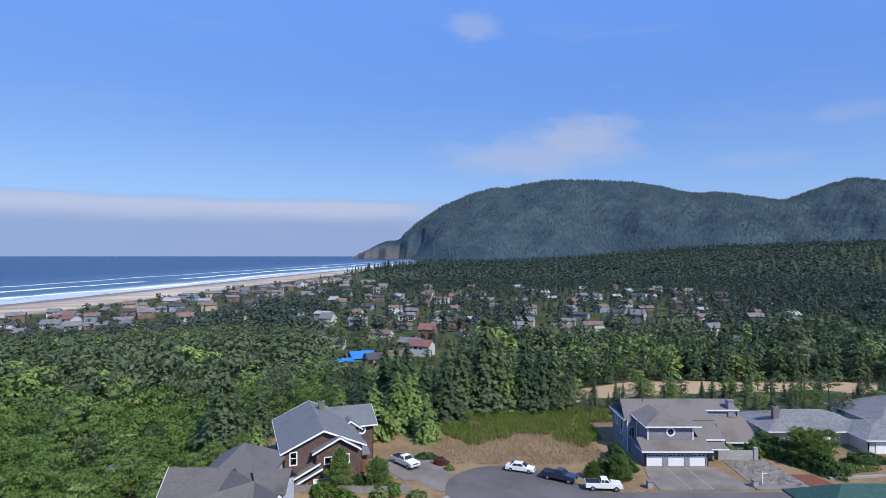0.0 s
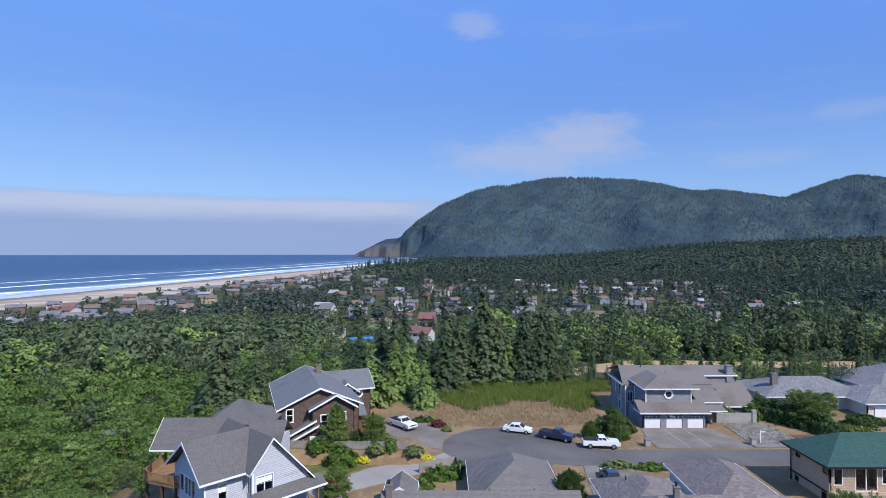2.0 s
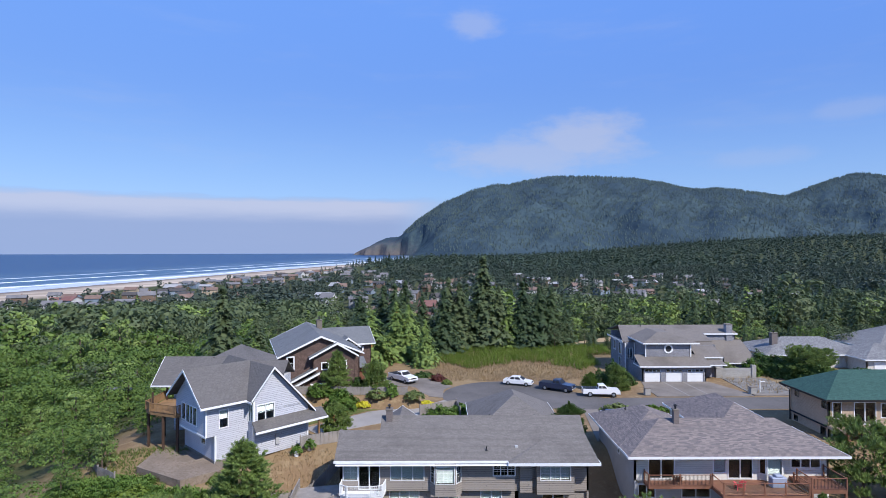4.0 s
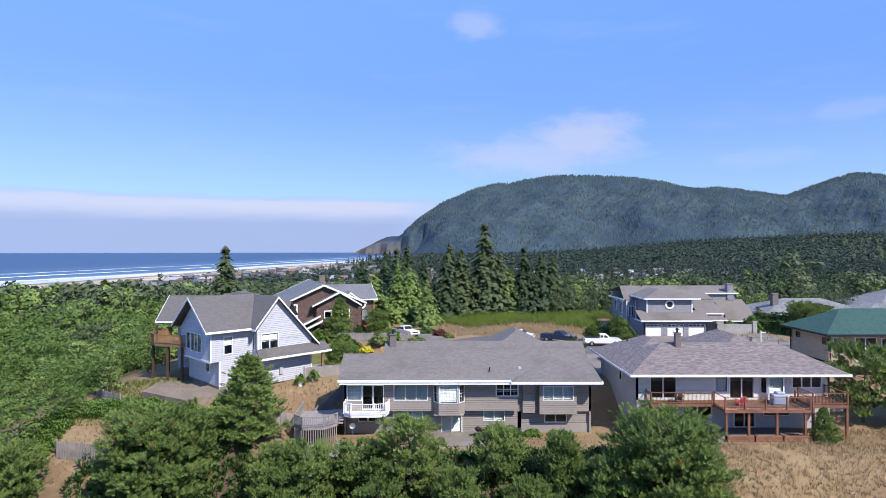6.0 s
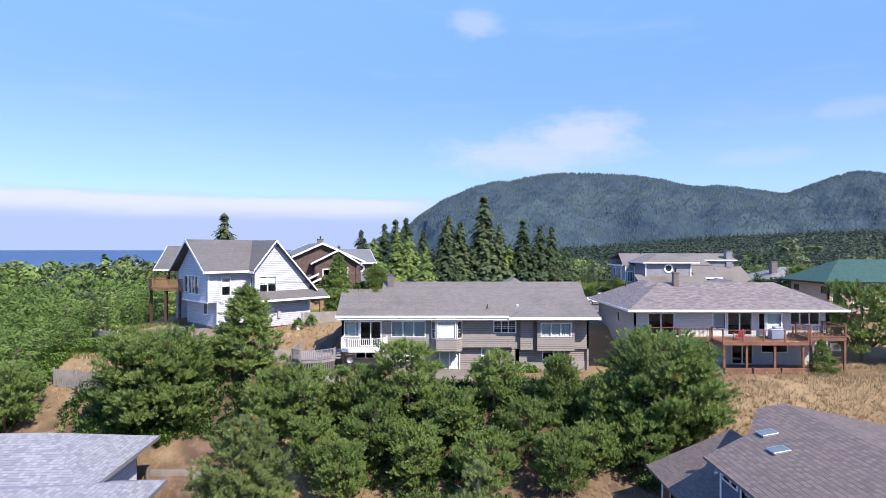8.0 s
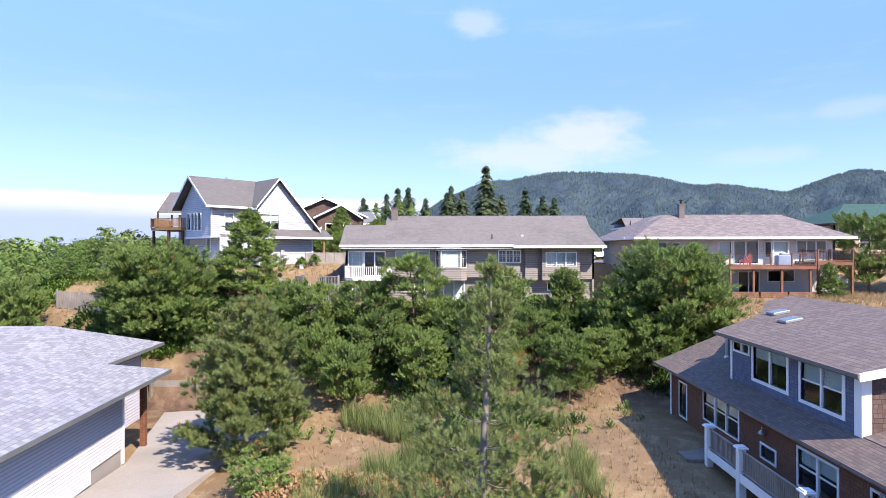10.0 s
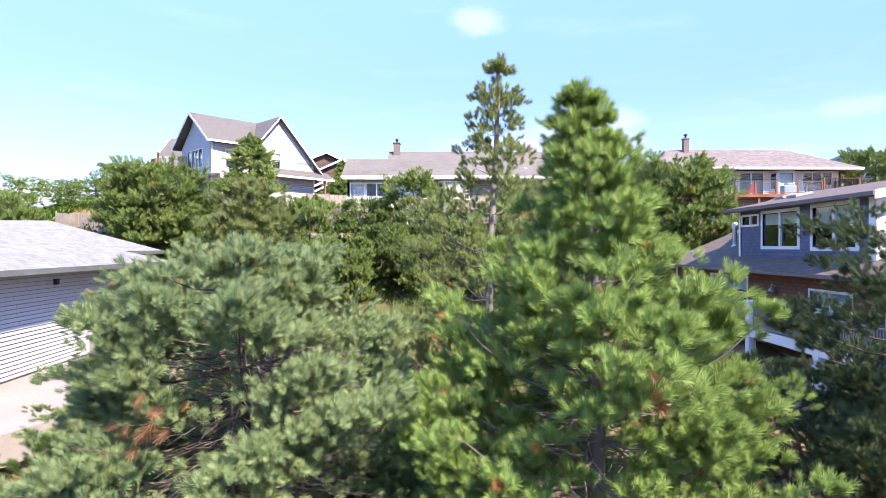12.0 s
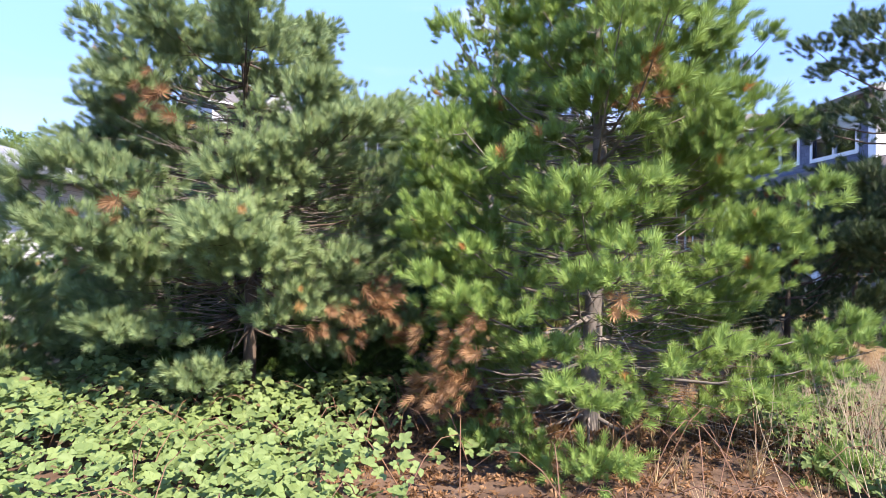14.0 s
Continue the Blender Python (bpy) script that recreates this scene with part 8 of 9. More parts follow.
sheet("dirt_patch", [(-30.5, 58.5), (-24.5, 55.0), (-21.6, 57.6), (-27.0, 64.5), (-31.0, 64.5)], 12.03, ground_mat("bare_dirt", [(0.24, 0.19, 0.15), (0.3, 0.24, 0.19), (0.18, 0.14, 0.1)], 0.5), "bare brown dirt beside the white house", "dirt", 0.9)


def fence(name, pts, h, mat, label, board=0.14, gap=0.01, group="", rails=True, follow=True):
    """A board fence along plan points: posts, rails and each board a part."""
    f = thing(name, (*pts[0], ground_z(*pts[0])), 0, label, "fence", group, plain_parts=True)
    me = None
    n_boards = 0
    for (x0, y0), (x1, y1) in zip(pts, pts[1:]):
        L = math.hypot(x1 - x0, y1 - y0)
        a = math.degrees(math.atan2(y1 - y0, x1 - x0))
        if me is None:
            me = mesh_of(boxes((-board / 2, board / 2, -0.012, 0.012, 0.03, h)), "board")
            me.materials.append(mat)
            post = mesh_of(boxes((-0.055, 0.055, -0.055, 0.055, -0.3, h + 0.12)), "post")
            post.materials.append(mat)
        k = int(L / (board + gap))
        for i in range(k):
            t = (i + 0.5) / k
            x, y = x0 + (x1 - x0) * t, y0 + (y1 - y0) * t
            b = part("board", me, None, f)
            b.matrix_basis = pose(x, y, max(ground_z(x, y), ST - 0.1 if follow is True and y > 64 else -99) + random.uniform(-0.02, 0.02), 0, random.uniform(-1, 1), a)
            n_boards += 1
        m = max(1, round(L / 2.4))
        for i in range(m + 1):
            x, y = x0 + (x1 - x0) * i / m, y0 + (y1 - y0) * i / m
            part("post", post, None, f).matrix_basis = pose(x - 0.08 * math.sin(radians(a)), y + 0.08 * math.cos(radians(a)), ground_z(x, y), 0, 0, a)
    return f


fence("fence", [(-21.4, 81.4), (-12.5, 81.0), (-4.6, 80.9)], 1.15, M["greywood"], "low weathered board fence along the garden")
fence("fence", [(-15.6, 54.0), (-12.6, 58.6), (-10.2, 62.0), (-9.9, 64.2)], 1.5, M["greywood"], "weathered board fence beside the deck steps")
fence("fence", [(-15.3, 64.0), (-11.2, 66.2), (-10.0, 64.4)], 1.3, M["greywood"], "weathered fence with a gate by the porch")
fence("fence", [(-32.6, 48.7), (-28.0, 48.2)], 1.5, M["greywood"], "grey picket fence on the dry slope", board=0.11, gap=0.035)
fence("fence", [(-38, 63), (-34.5, 58.5), (-31.5, 56.2)], 1.1, M["greywood"], "grey fence along the dune edge", board=0.11, gap=0.05)
fence("fence", [(-2.6, 76.4), (2.2, 79.0), (2.6, 75.5)], 1.4, M["greywood"], "brown board fence by the flower bed")
fence("fence", [(40.5, 42.5), (47, 43.5)], 1.3, M["greywood"], "small fence on the dry slope")


def yard_wall():
    f = thing("retaining_fence", (-19.5, 42.0, 2.4), 0, "pale plank retaining fence with round posts", "fence", plain_parts=True)
    for i in range(5):
        part("plank", boxes((-21.5, -12.0, 42.6, 42.68, 2.45 + i * 0.32, 2.75 + i * 0.32)), M["greywood"], f)
    for x in (-21.4, -18.0, -15.0, -12.2):
        bm = bmesh.new()
        tube(bm, [(x, 42.45, 2.0), (x, 42.45, 4.35)], 0.16, 9)
        part("post", bm, M["concrete"], f)


yard_wall()


# ---- vehicles ----
def car(x, y, turn, paint, label, kind="sedan", z=ST, length=4.7, width=1.8):
    """A car or pickup heading along +x: body, glasshouse, panes, wheels, lamps."""
    c = thing("pickup_truck" if kind == "pickup" else "car", (x, y, z), turn, label, "pickup" if kind == "pickup" else "car")
    L, w = length / 2, width / 2
    lift = 0.14 if kind == "pickup" else 0.0
    belt = 1.0 + lift * 1.2 if kind == "pickup" else 0.9

    def shell(profile, half_low, half_high, z_low, z_high):
        bm = bmesh.new()
        rows = []
        for s in (-1, 1):
            rows.append([bm.verts.new((px, s * (half_low + (half_high - half_low) * (pz - z_low) / (z_high - z_low)), pz)) for px, pz in profile])
        n = len(profile)
        for i in range(n):
            bm.faces.new((rows[0][i], rows[0][(i + 1) % n], rows[1][(i + 1) % n], rows[1][i]))
        for r in rows:
            bm.faces.new(r)
        bmesh.ops.recalc_face_normals(bm, faces=bm.faces)
        bmesh.ops.bevel(bm, geom=list(bm.edges), offset=0.05, segments=2, affect="EDGES", clamp_overlap=True)
        return bm

    zl = 0.3 + lift
    if kind == "pickup":
        body = [(-L, zl), (-L, belt), (-0.55, belt), (-0.5, belt + 0.02), (0.95, belt + 0.02), (L - 0.15, belt - 0.1), (L, belt - 0.3), (L, zl)]
        top = [(-0.5, belt), (-0.42, belt + 0.58), (0.5, belt + 0.6), (1.15, belt)]
    else:
        body = [(-L, zl + 0.05), (-L + 0.05, belt - 0.05), (-1.6, belt), (1.2, belt - 0.02), (L - 0.1, belt - 0.2), (L, zl + 0.1), (L - 0.1, zl), (-L + 0.1, zl)]
        top = [(-1.75, belt - 0.01), (-1.0, belt + 0.48), (0.25, belt + 0.5), (1.2, belt - 0.02)]
    b = part("body", shell(body, w, w * 0.97, zl, belt), paint, c)
    zt = top[1][1]
    part("cabin", shell(top, w * 0.95, w * 0.72, belt, zt), paint, c)
    # panes stand a little proud of the cabin
    ang = (w * 0.95 - w * 0.72) / (zt - belt)
    mid = [(top[0][0] + top[1][0]) / 2, (top[2][0] + top[3][0]) / 2]
    cuts = [(-0.38, 0.02), (0.1, 0.78)] if kind == "pickup" else [(-1.25, -0.42), (-0.34, 0.62)]
    for s in (-1, 1):
        for a, d in cuts:
            bm = bmesh.new()
            q = [(a, 0.1), (d, 0.1), (min(d, top[2][0] + 0.02), 0.44), (max(a, top[1][0] + 0.06), 0.44)]
            prism(bm, [(px, s * (w * 0.95 - ang * pz + 0.012), belt + pz) for px, pz in q], (0, s * -0.01, 0))
            part("side_window", bm, M["black"], c)
    for (xa, za), (xb, zb), nm in ((top[3], top[2], "windscreen"), (top[0], top[1], "rear_window")):
        s = 1 if nm == "windscreen" else -1
        bm = bmesh.new()
        pts = []
        for f, side in ((0.14, -1), (0.14, 1), (0.86, 1), (0.86, -1)):
            px, pz = xa + (xb - xa) * f, za + (zb - za) * f
            pts.append((px + s * 0.015, side * (w * 0.86 - ang * (pz - belt)), pz + 0.015))
        prism(bm, pts, (s * -0.012, 0, -0.008))
        part(nm, bm, M["black"], c)
    if kind == "pickup":
        part("bed", boxes((-L + 0.08, -0.58, -w + 0.12, w - 0.12, belt - 0.02, belt + 0.012)), M["black"], c)
    r = 0.37 if kind == "pickup" else 0.32
    for px in (-L * 0.62, L * 0.64):
        for s in (-1, 1):
            bm = bmesh.new()
            tube(bm, [(px, s * (w - 0.2), r), (px, s * (w - 0.17), r), (px, s * (w - 0.0), r), (px, s * (w + 0.02), r)], [r * 0.85, r, r, r * 0.88], 18)
            wh = part("wheel", bm, M["black"], c)
            bm = bmesh.new()
            tube(bm, [(px, s * (w + 0.0), r), (px, s * (w + 0.028), r)], [r * 0.62, r * 0.55], 12)
            part("rim", bm, M["steel"], wh)
    for s in (-1, 1):
        part("headlight", boxes((L - 0.06, L + 0.012, s * (w - 0.3) - 0.18, s * (w - 0.3) + 0.18, belt - 0.36, belt - 0.2), bevel=0.02), M["steel"], c)
        part("tail_light", boxes((-L - 0.012, -L + 0.05, s * (w - 0.18) - 0.12, s * (w - 0.18) + 0.12, belt - 0.3, belt - 0.1), bevel=0.02), M["cedar"], c)
    part("bumper", boxes((L - 0.1, L + 0.04, -w + 0.05, w - 0.05, zl, zl + 0.2), bevel=0.03), M["steel"] if kind == "pickup" else paint, c)
    part("grille", boxes((L - 0.05, L + 0.016, -0.5, 0.5, belt - 0.38, belt - 0.18), bevel=0.01), M["black"], c)
    return c


def paint(name, color):
    m, w = material(name)
    finish(w, color, 0.28, None, spec=0.5, Coat_Weight=0.6, Coat_Roughness=0.05)
    return m


PAINT = dict(white=paint("white_car_paint", (0.8, 0.8, 0.8)), navy=paint("navy_car_paint", (0.02, 0.03, 0.065)), tan=paint("tan_car_paint", (0.5, 0.43, 0.34)), blue=paint("blue_car_paint", (0.03, 0.045, 0.1)))
car(12.5, 93.6, -20, PAINT["white"], "white sedan parked at the kerb")
car(18.1, 89.9, -32, PAINT["navy"], "dark navy pickup truck parked at the kerb", "pickup", length=5.4, width=1.9)
car(23.9, 86.4, -5, PAINT["white"], "white pickup truck with tan sills and extended cab", "pickup", length=5.4, width=1.85)
car(-6.3, 96.2, -48, PAINT["white"], "white pickup truck parked on a drive", "pickup", length=5.6, width=2.0)
car(21.8, 74.0, 92, PAINT["blue"], "dark blue car parked on a drive", "sedan", length=4.4)


# ---- shrubs and beds ----
def shrub(x, y, rx, ry, rz, n, size, leaf, label, seed, name="shrub", z=None, kind="leaf"):
    me = mesh_arrays(name, *bush_arrays(seed, rx, ry, rz, n, size, kind))
    me.materials.append(LEAF[leaf])
    ob = new(name, me)
    ob.matrix_world = pose(x, y, (ground_z(x, y) if z is None else z) - 0.05)
    return tagged(ob, label, "shrub")


for i, (x, y, rx, ry, rz, leaf, label) in enumerate((
        (-17.2, 80.8, 1.2, 1.1, 1.5, "bush", "bright green garden shrub"), (-13.4, 79.4, 2.0, 1.8, 2.6, "bush", "large round olive garden shrub"), (-15.6, 81.2, 0.9, 0.8, 1.2, "bush", "bright green garden shrub"),
        (-6.7, 81.0, 0.8, 0.8, 1.5, "bush", "bright upright garden shrub"), (-8.8, 80.6, 1.3, 1.0, 0.9, "olive", "grey-green low garden shrub"), (-3.6, 80.6, 1.3, 1.0, 0.8, "olive", "low flowering garden shrub"),
        (-10.6, 80.0, 0.8, 0.6, 0.45, "yellow", "patch of bright yellow flowers"), (-1.9, 81.6, 1.0, 0.6, 0.5, "yellow", "yellow and white flower bed"), (-12.0, 83.6, 1.2, 1.1, 1.7, "hedge", "dark shrub before the porch"),
        (-0.4, 96.8, 1.2, 1.0, 1.0, "red", "dark red shrub at the drive"), (-2.9, 99.5, 1.9, 1.0, 0.8, "hedge", "low green shrub at the drive"), (1.0, 94.3, 0.7, 0.6, 0.6, "grass", "small green shrub at the kerb"),
        (0.2, 74.8, 2.2, 1.2, 1.5, "bush", "mass of green shrubs behind the roof"), (3.0, 76.8, 1.6, 1.2, 1.3, "bush", "mass of green shrubs behind the roof"), (-2.0, 71.5, 1.3, 1.2, 1.2, "bush", "green shrub at the entry"),
        (25.5, 92.4, 1.8, 1.6, 2.3, "hedge", "dense dark shrub beside the drive"), (30.0, 93.6, 1.3, 1.2, 2.0, "hedge", "dense dark shrub beside the drive"), (29.6, 99.0, 1.3, 2.5, 2.6, "hedge", "tall hedge along the side wall"),
        (49.5, 100.0, 2.6, 0.8, 1.9, "olive", "ochre shrubs over the block wall"), (53.6, 100.2, 1.6, 1.2, 2.6, "bush", "bright green shrub by the pylon"),
        (58.4, 100.2, 2.6, 3.2, 3.1, "hedge", "tall clipped hedge beside the house"), (60.9, 95.0, 2.4, 3.0, 3.0, "hedge", "tall clipped hedge beside the house"), (57.0, 103.0, 2.6, 3.2, 3.2, "hedge", "tall clipped hedge beside the house"), (59.6, 97.5, 2.4, 3.4, 2.9, "hedge", "tall clipped hedge beside the house"), (61.8, 92.6, 2.2, 2.8, 2.6, "hedge", "tall clipped hedge beside the house"), (54.6, 109.0, 1.8, 3.5, 2.6, "hedge", "tall clipped hedge beside the house"),
        (71.0, 97.5, 3.5, 1.6, 1.6, "hedge", "clipped hedge before the low house"), (84.0, 98.0, 4.5, 1.5, 1.5, "hedge", "clipped hedge before the low house"), (66.0, 94.0, 4.5, 1.2, 0.8, "grass", "pale green ground cover along the kerb"),
        (4.8, 54.3, 1.6, 0.6, 0.8, "hedge", "clipped dark hedge under the windows"), (6.6, 54.5, 1.0, 0.6, 0.8, "hedge", "clipped dark hedge under the windows"), (8.6, 54.6, 0.7, 0.5, 0.5, "bush", "small yellow-green shrub at the wall"), (10.7, 54.6, 0.5, 0.4, 0.4, "grass", "small shrub at the foundation"),
        (-11.2, 51.6, 1.3, 0.7, 0.7, "hedge", "clipped hedge in a stone planter"), (-26.6, 52.0, 2.0, 1.6, 1.1, "bush", "bright green shrub on the dry slope"), (-35.5, 49.3, 2.4, 1.6, 1.1, "broad", "green shrub on the dune edge"), (-28.0, 53.4, 2.6, 1.8, 0.9, "broom", "green growth on the dune edge"),
        (-21.5, 56.6, 0.9, 0.7, 0.6, "grass", "weedy growth by the foundation"), (38.5, 41.0, 2.2, 1.5, 1.6, "broom", "green broom on the dry slope"), (41.5, 42.3, 1.4, 1.2, 1.2, "broom", "green broom on the dry slope"), (47.0, 44.8, 1.3, 1.2, 2.0, "yellow", "yellow-green ornamental shrub on the slope"),
        (49.2, 46.0, 1.4, 1.2, 2.4, "bush", "bright green ornamental shrub on the slope"), (24.0, 78.3, 2.2, 0.8, 0.9, "olive", "low green shrubs beside the street"), (28.4, 77.8, 2.4, 0.8, 0.8, "bush", "low green shrubs beside the street"))):
    shrub(x, y, rx, ry, rz, int(380 * max(1, rx * rz * 0.7)), 0.23, leaf, label, 100 + i, z=max(ST - 0.05, ground_z(x, y)) if y > 66 and y < 125 else None)

planter = thing("stone_planter", (-11.2, 51.6, 8.6), 0, "low pale block planter holding a hedge", "planter")
part("wall", boxes((-2.4, 2.2, -1.1, -0.8, -0.4, 0.55), (-2.4, -2.1, -0.8, 0.9, -0.4, 0.55), (1.9, 2.2, -0.8, 0.9, -0.4, 0.55)), M["block"], planter)


def tub(x, y, z, r, h, mat, leaf, label, seed):
    t = thing("plant_pot", (x, y, z), 0, label, "pot")
    bm = bmesh.new()
    tube(bm, [(0, 0, 0), (0, 0, h * 0.9), (0, 0, h)], [r * 0.75, r, r * 1.06], 12)
    part("pot", bm, mat, t)
    me = mesh_arrays("plant", *bush_arrays(seed, r * 1.3, r * 1.3, r * 1.9, 40, 0.3))
    part("plant", me, LEAF[leaf], t).matrix_basis = pose(0, 0, h * 0.9)


red_pot = plain("red_glaze", (0.4, 0.05, 0.035), 0.4)
tub(-13.6, 73.6, ST, 0.45, 0.8, red_pot, "bush", "red glazed pot with a plant", 1)
tub(-15.4, 62.6, ground_z(-15.4, 62.6), 0.3, 0.5, M["white"], "bush", "white pot by the side wall", 2)
tub(-14.2, 63.6, ground_z(-14.2, 63.6), 0.34, 0.45, M["greywood"], "bush", "tub with a small green plant", 3)


def deck_chair(x, y, z, turn, mat, label):
    c = thing("deck_chair", (x, y, z), turn, label, "chair", "chairs on the deck")
    bm = bmesh.new()
    prism(bm, [(-0.28, -0.3, 0.36), (0.28, -0.3, 0.36), (0.25, 0.3, 0.25), (-0.25, 0.3, 0.25)], (0, 0, 0.03))
    part("seat", bm, mat, c)
    for i in range(5):
        u = -0.24 + i * 0.12
        bm = bmesh.new()
        prism(bm, [(u - 0.05, 0.28, 0.27), (u + 0.05, 0.28, 0.27), (u * 1.15 + 0.05, 0.62, 1.0 - abs(u) * 0.35), (u * 1.15 - 0.05, 0.62, 1.0 - abs(u) * 0.35)], (0, 0.025, 0))
        part("back_slat", bm, mat, c)
    for s in (-1, 1):
        part("armrest", boxes((s * 0.36 - 0.06, s * 0.36 + 0.06, -0.35, 0.4, 0.55, 0.58)), mat, c)
        for yy, hh in ((-0.28, 0.55), (0.3, 0.55)):
            part("leg", boxes((s * 0.33 - 0.025, s * 0.33 + 0.025, yy - 0.04, yy + 0.04, 0, hh)), mat, c)
    return c


pink = plain("red_plastic", (0.75, 0.1, 0.12), 0.5, 0.04)
deck_chair(27.3, 52.6, 12.12, 180, pink, "bright red plastic deck chair")
deck_chair(22.2, 53.9, 12.1, 150, M["cedar"], "red-brown wooden deck chair")
cover = thing("covered_grill", (31.0, 53.0, 12.12), 0, "barbecue under a grey-blue cover", "grill")
part("cover", boxes((-0.7, 0.7, -0.35, 0.35, 0.0, 0.95), (-0.35, 0.35, -0.3, 0.3, 0.9, 1.15), bevel=0.08), plain("grill_cover", (0.3, 0.33, 0.42), 0.8), cover)
grill = thing("barbecue", (3.4, 54.0, 8.8), 0, "small black kettle barbecue at the wall", "grill")
bm = bmesh.new()
tube(bm, [(0, 0, 0.55), (0, 0, 0.7), (0, 0, 0.85), (0, 0, 1.0)], [0.12, 0.3, 0.32, 0.1], 12)
part("kettle", bm, M["black"], grill)
for a in (0, 120, 240):
    bm = bmesh.new()
    tube(bm, [(0.3 * math.cos(radians(a)), 0.3 * math.sin(radians(a)), 0), (0.12 * math.cos(radians(a)), 0.12 * math.sin(radians(a)), 0.6)], 0.018, 6)
    part("leg", bm, M["steel"], grill)
heat = thing("heat_pump", (39.4, 57.5, 10.2), 0, "white outdoor heat pump unit", "heat pump")
part("case", boxes((-0.45, 0.45, -0.18, 0.18, 0.05, 0.8), bevel=0.02), M["white"], heat)
bm = bmesh.new()
tube(bm, [(-0.08, -0.184, 0.42), (-0.08, -0.2, 0.42)], 0.28, 16)
part("fan_grille", bm, M["steel"], heat)
sign = thing("yard_sign", (48.6, 88.2, ST), 0, "white post with a small hanging board", "sign")
part("post", boxes((-0.06, 0.06, -0.06, 0.06, 0, 1.9), (-0.06, 0.75, -0.04, 0.04, 1.6, 1.72)), M["white"], sign)
part("board", boxes((0.12, 0.7, -0.02, 0.02, 1.05, 1.55)), M["greywood"], sign)
hyd = thing("fire_hydrant", (8.6, 77.4, ST), 0, "red fire hydrant at the kerb", "hydrant")
bm = bmesh.new()
tube(bm, [(0, 0, 0), (0, 0, 0.1), (0, 0, 0.12), (0, 0, 0.6), (0, 0, 0.75)], [0.17, 0.17, 0.12, 0.12, 0.05], 10)
tube(bm, [(-0.2, 0, 0.45), (0.2, 0, 0.45)], 0.06, 8)
part("barrel", bm, pink, hyd)
for x, y in ((31.0, 86.9), (47.0, 87.3)):
    p = thing("pylon", (x, y, ST), 0, "short grey block pylon beside the drive", "pylon", "pylons at the drive")
    part("block", boxes((-0.4, 0.4, -0.4, 0.4, 0, 1.0)), M["block"], p)
    part("cap", boxes((-0.47, 0.47, -0.47, 0.47, 1.0, 1.1), bevel=0.02), M["concrete"], p)


# ---- ground growth ----
def blades(n_blades, spread_r, h, width, seed):
    rng = np.random.default_rng(seed)
    V, F = [(0, 0, 0)], []
    for i in range(n_blades):
        a, r = rng.uniform(0, 6.28), rng.uniform(0.3, 1.0) * spread_r
        c, s = math.cos(a), math.sin(a)
        k = len(V)
        V += [(-s * width, c * width, 0.02), (c * r, s * r, h * rng.uniform(0.6, 1.0))]
        F.append((0, k, k + 1))
    return np.array(V), np.array(F)


def carpet(name, area, n, template, size, leaf, label, seed, keep=None):
    """Ground growth strewn over an area (x0, x1, y0, y1): one object of countless small plants."""
    rng = np.random.default_rng(seed)
    X, Y = rng.uniform(area[0], area[1], n), rng.uniform(area[2], area[3], n)
    if keep is not None:
        m = keep(X, Y)
        X, Y = X[m], Y[m]
    P = np.stack([X, Y, height(X, Y) - 0.02], 1)
    D = np.tile([[0, 0, 1.0]], (len(P), 1)) + rng.normal(0, 0.15, (len(P), 3))
    me = mesh_arrays(name, *scatter(template, P, D, size * rng.uniform(0.5, 1.3, len(P)), rng))
    me.materials.append(LEAF[leaf])
    return tagged(new(name, me), label, "ground cover", kind="stuff")


tussock = blades(9, 0.5, 1.0, 0.035, 1)
broom_t = blades(22, 0.3, 1.0, 0.014, 2)


def off_paving(x, y):
    return ~((x < -10.5) & (y < 44) & (x > -34)) & ~((x > 11.9) & (y < 38.5) & (y > 6)) & ~((y > 54.3) & (y < 100)) & ~((x > -3) & (x < 4.6) & (y > 51)) & ~((x > 24) & (x < 33) & (y > 50.8))


carpet("dry_grass", (2, 60, 5, 54), 17000, tussock, 0.42, "dry", "dry straw-coloured grass on the slope", 1, lambda x, y: off_paving(x, y) & (bumps(x, y, 6) > -0.75))
carpet("dry_grass", (15, 56, 38, 54), 12000, tussock, 0.5, "dry", "dry straw-coloured grass on the slope", 41, lambda x, y: off_paving(x, y) & (bumps(x, y, 4, 2) > -0.5))
carpet("dry_grass", (-40, 4, 14, 56), 11000, tussock, 0.45, "dry", "dry straw-coloured grass on the slope", 2, lambda x, y: off_paving(x, y))
carpet("lot_grass", (-2, 36, 96.5, 128), 13000, tussock, 0.6, "dry", "dry yellow grass on the open lot", 3, lambda x, y: (np.hypot(x - CX, y - CY) > CR + 0.8) & ~((x > 28) & (y < 120)) & (x > -2 - 0 * y))
carpet("broom", (-2, 36, 103, 130), 9000, broom_t, 1.3, "broom", "green broom thicket on the open lot", 4, lambda x, y: ((1.5 * bumps(x, y, 6, 2) + (y - 109) * 0.1 > 0.0) & ~((x > 30) & (y < 120))))
carpet("broom", (-6.5, 3.5, 23, 38), 1900, broom_t, 1.5, "olive", "green broom thicket in the hollow", 5, lambda x, y: bumps(x, y, 4, 1) + 0.1 > 0)
carpet("broom", (1.8, 7.4, 14, 36), 1500, broom_t, 1.25, "olive", "green broom along the dry path", 6, lambda x, y: bumps(x, y, 3, 4) > -0.1)
carpet("bracken", (-8.2, 0.5, 14, 28), 3600, TUFT["spray"], 0.5, "fern", "rusty brown bracken in the hollow", 7, lambda x, y: bumps(x, y, 4, 6) > -0.35)
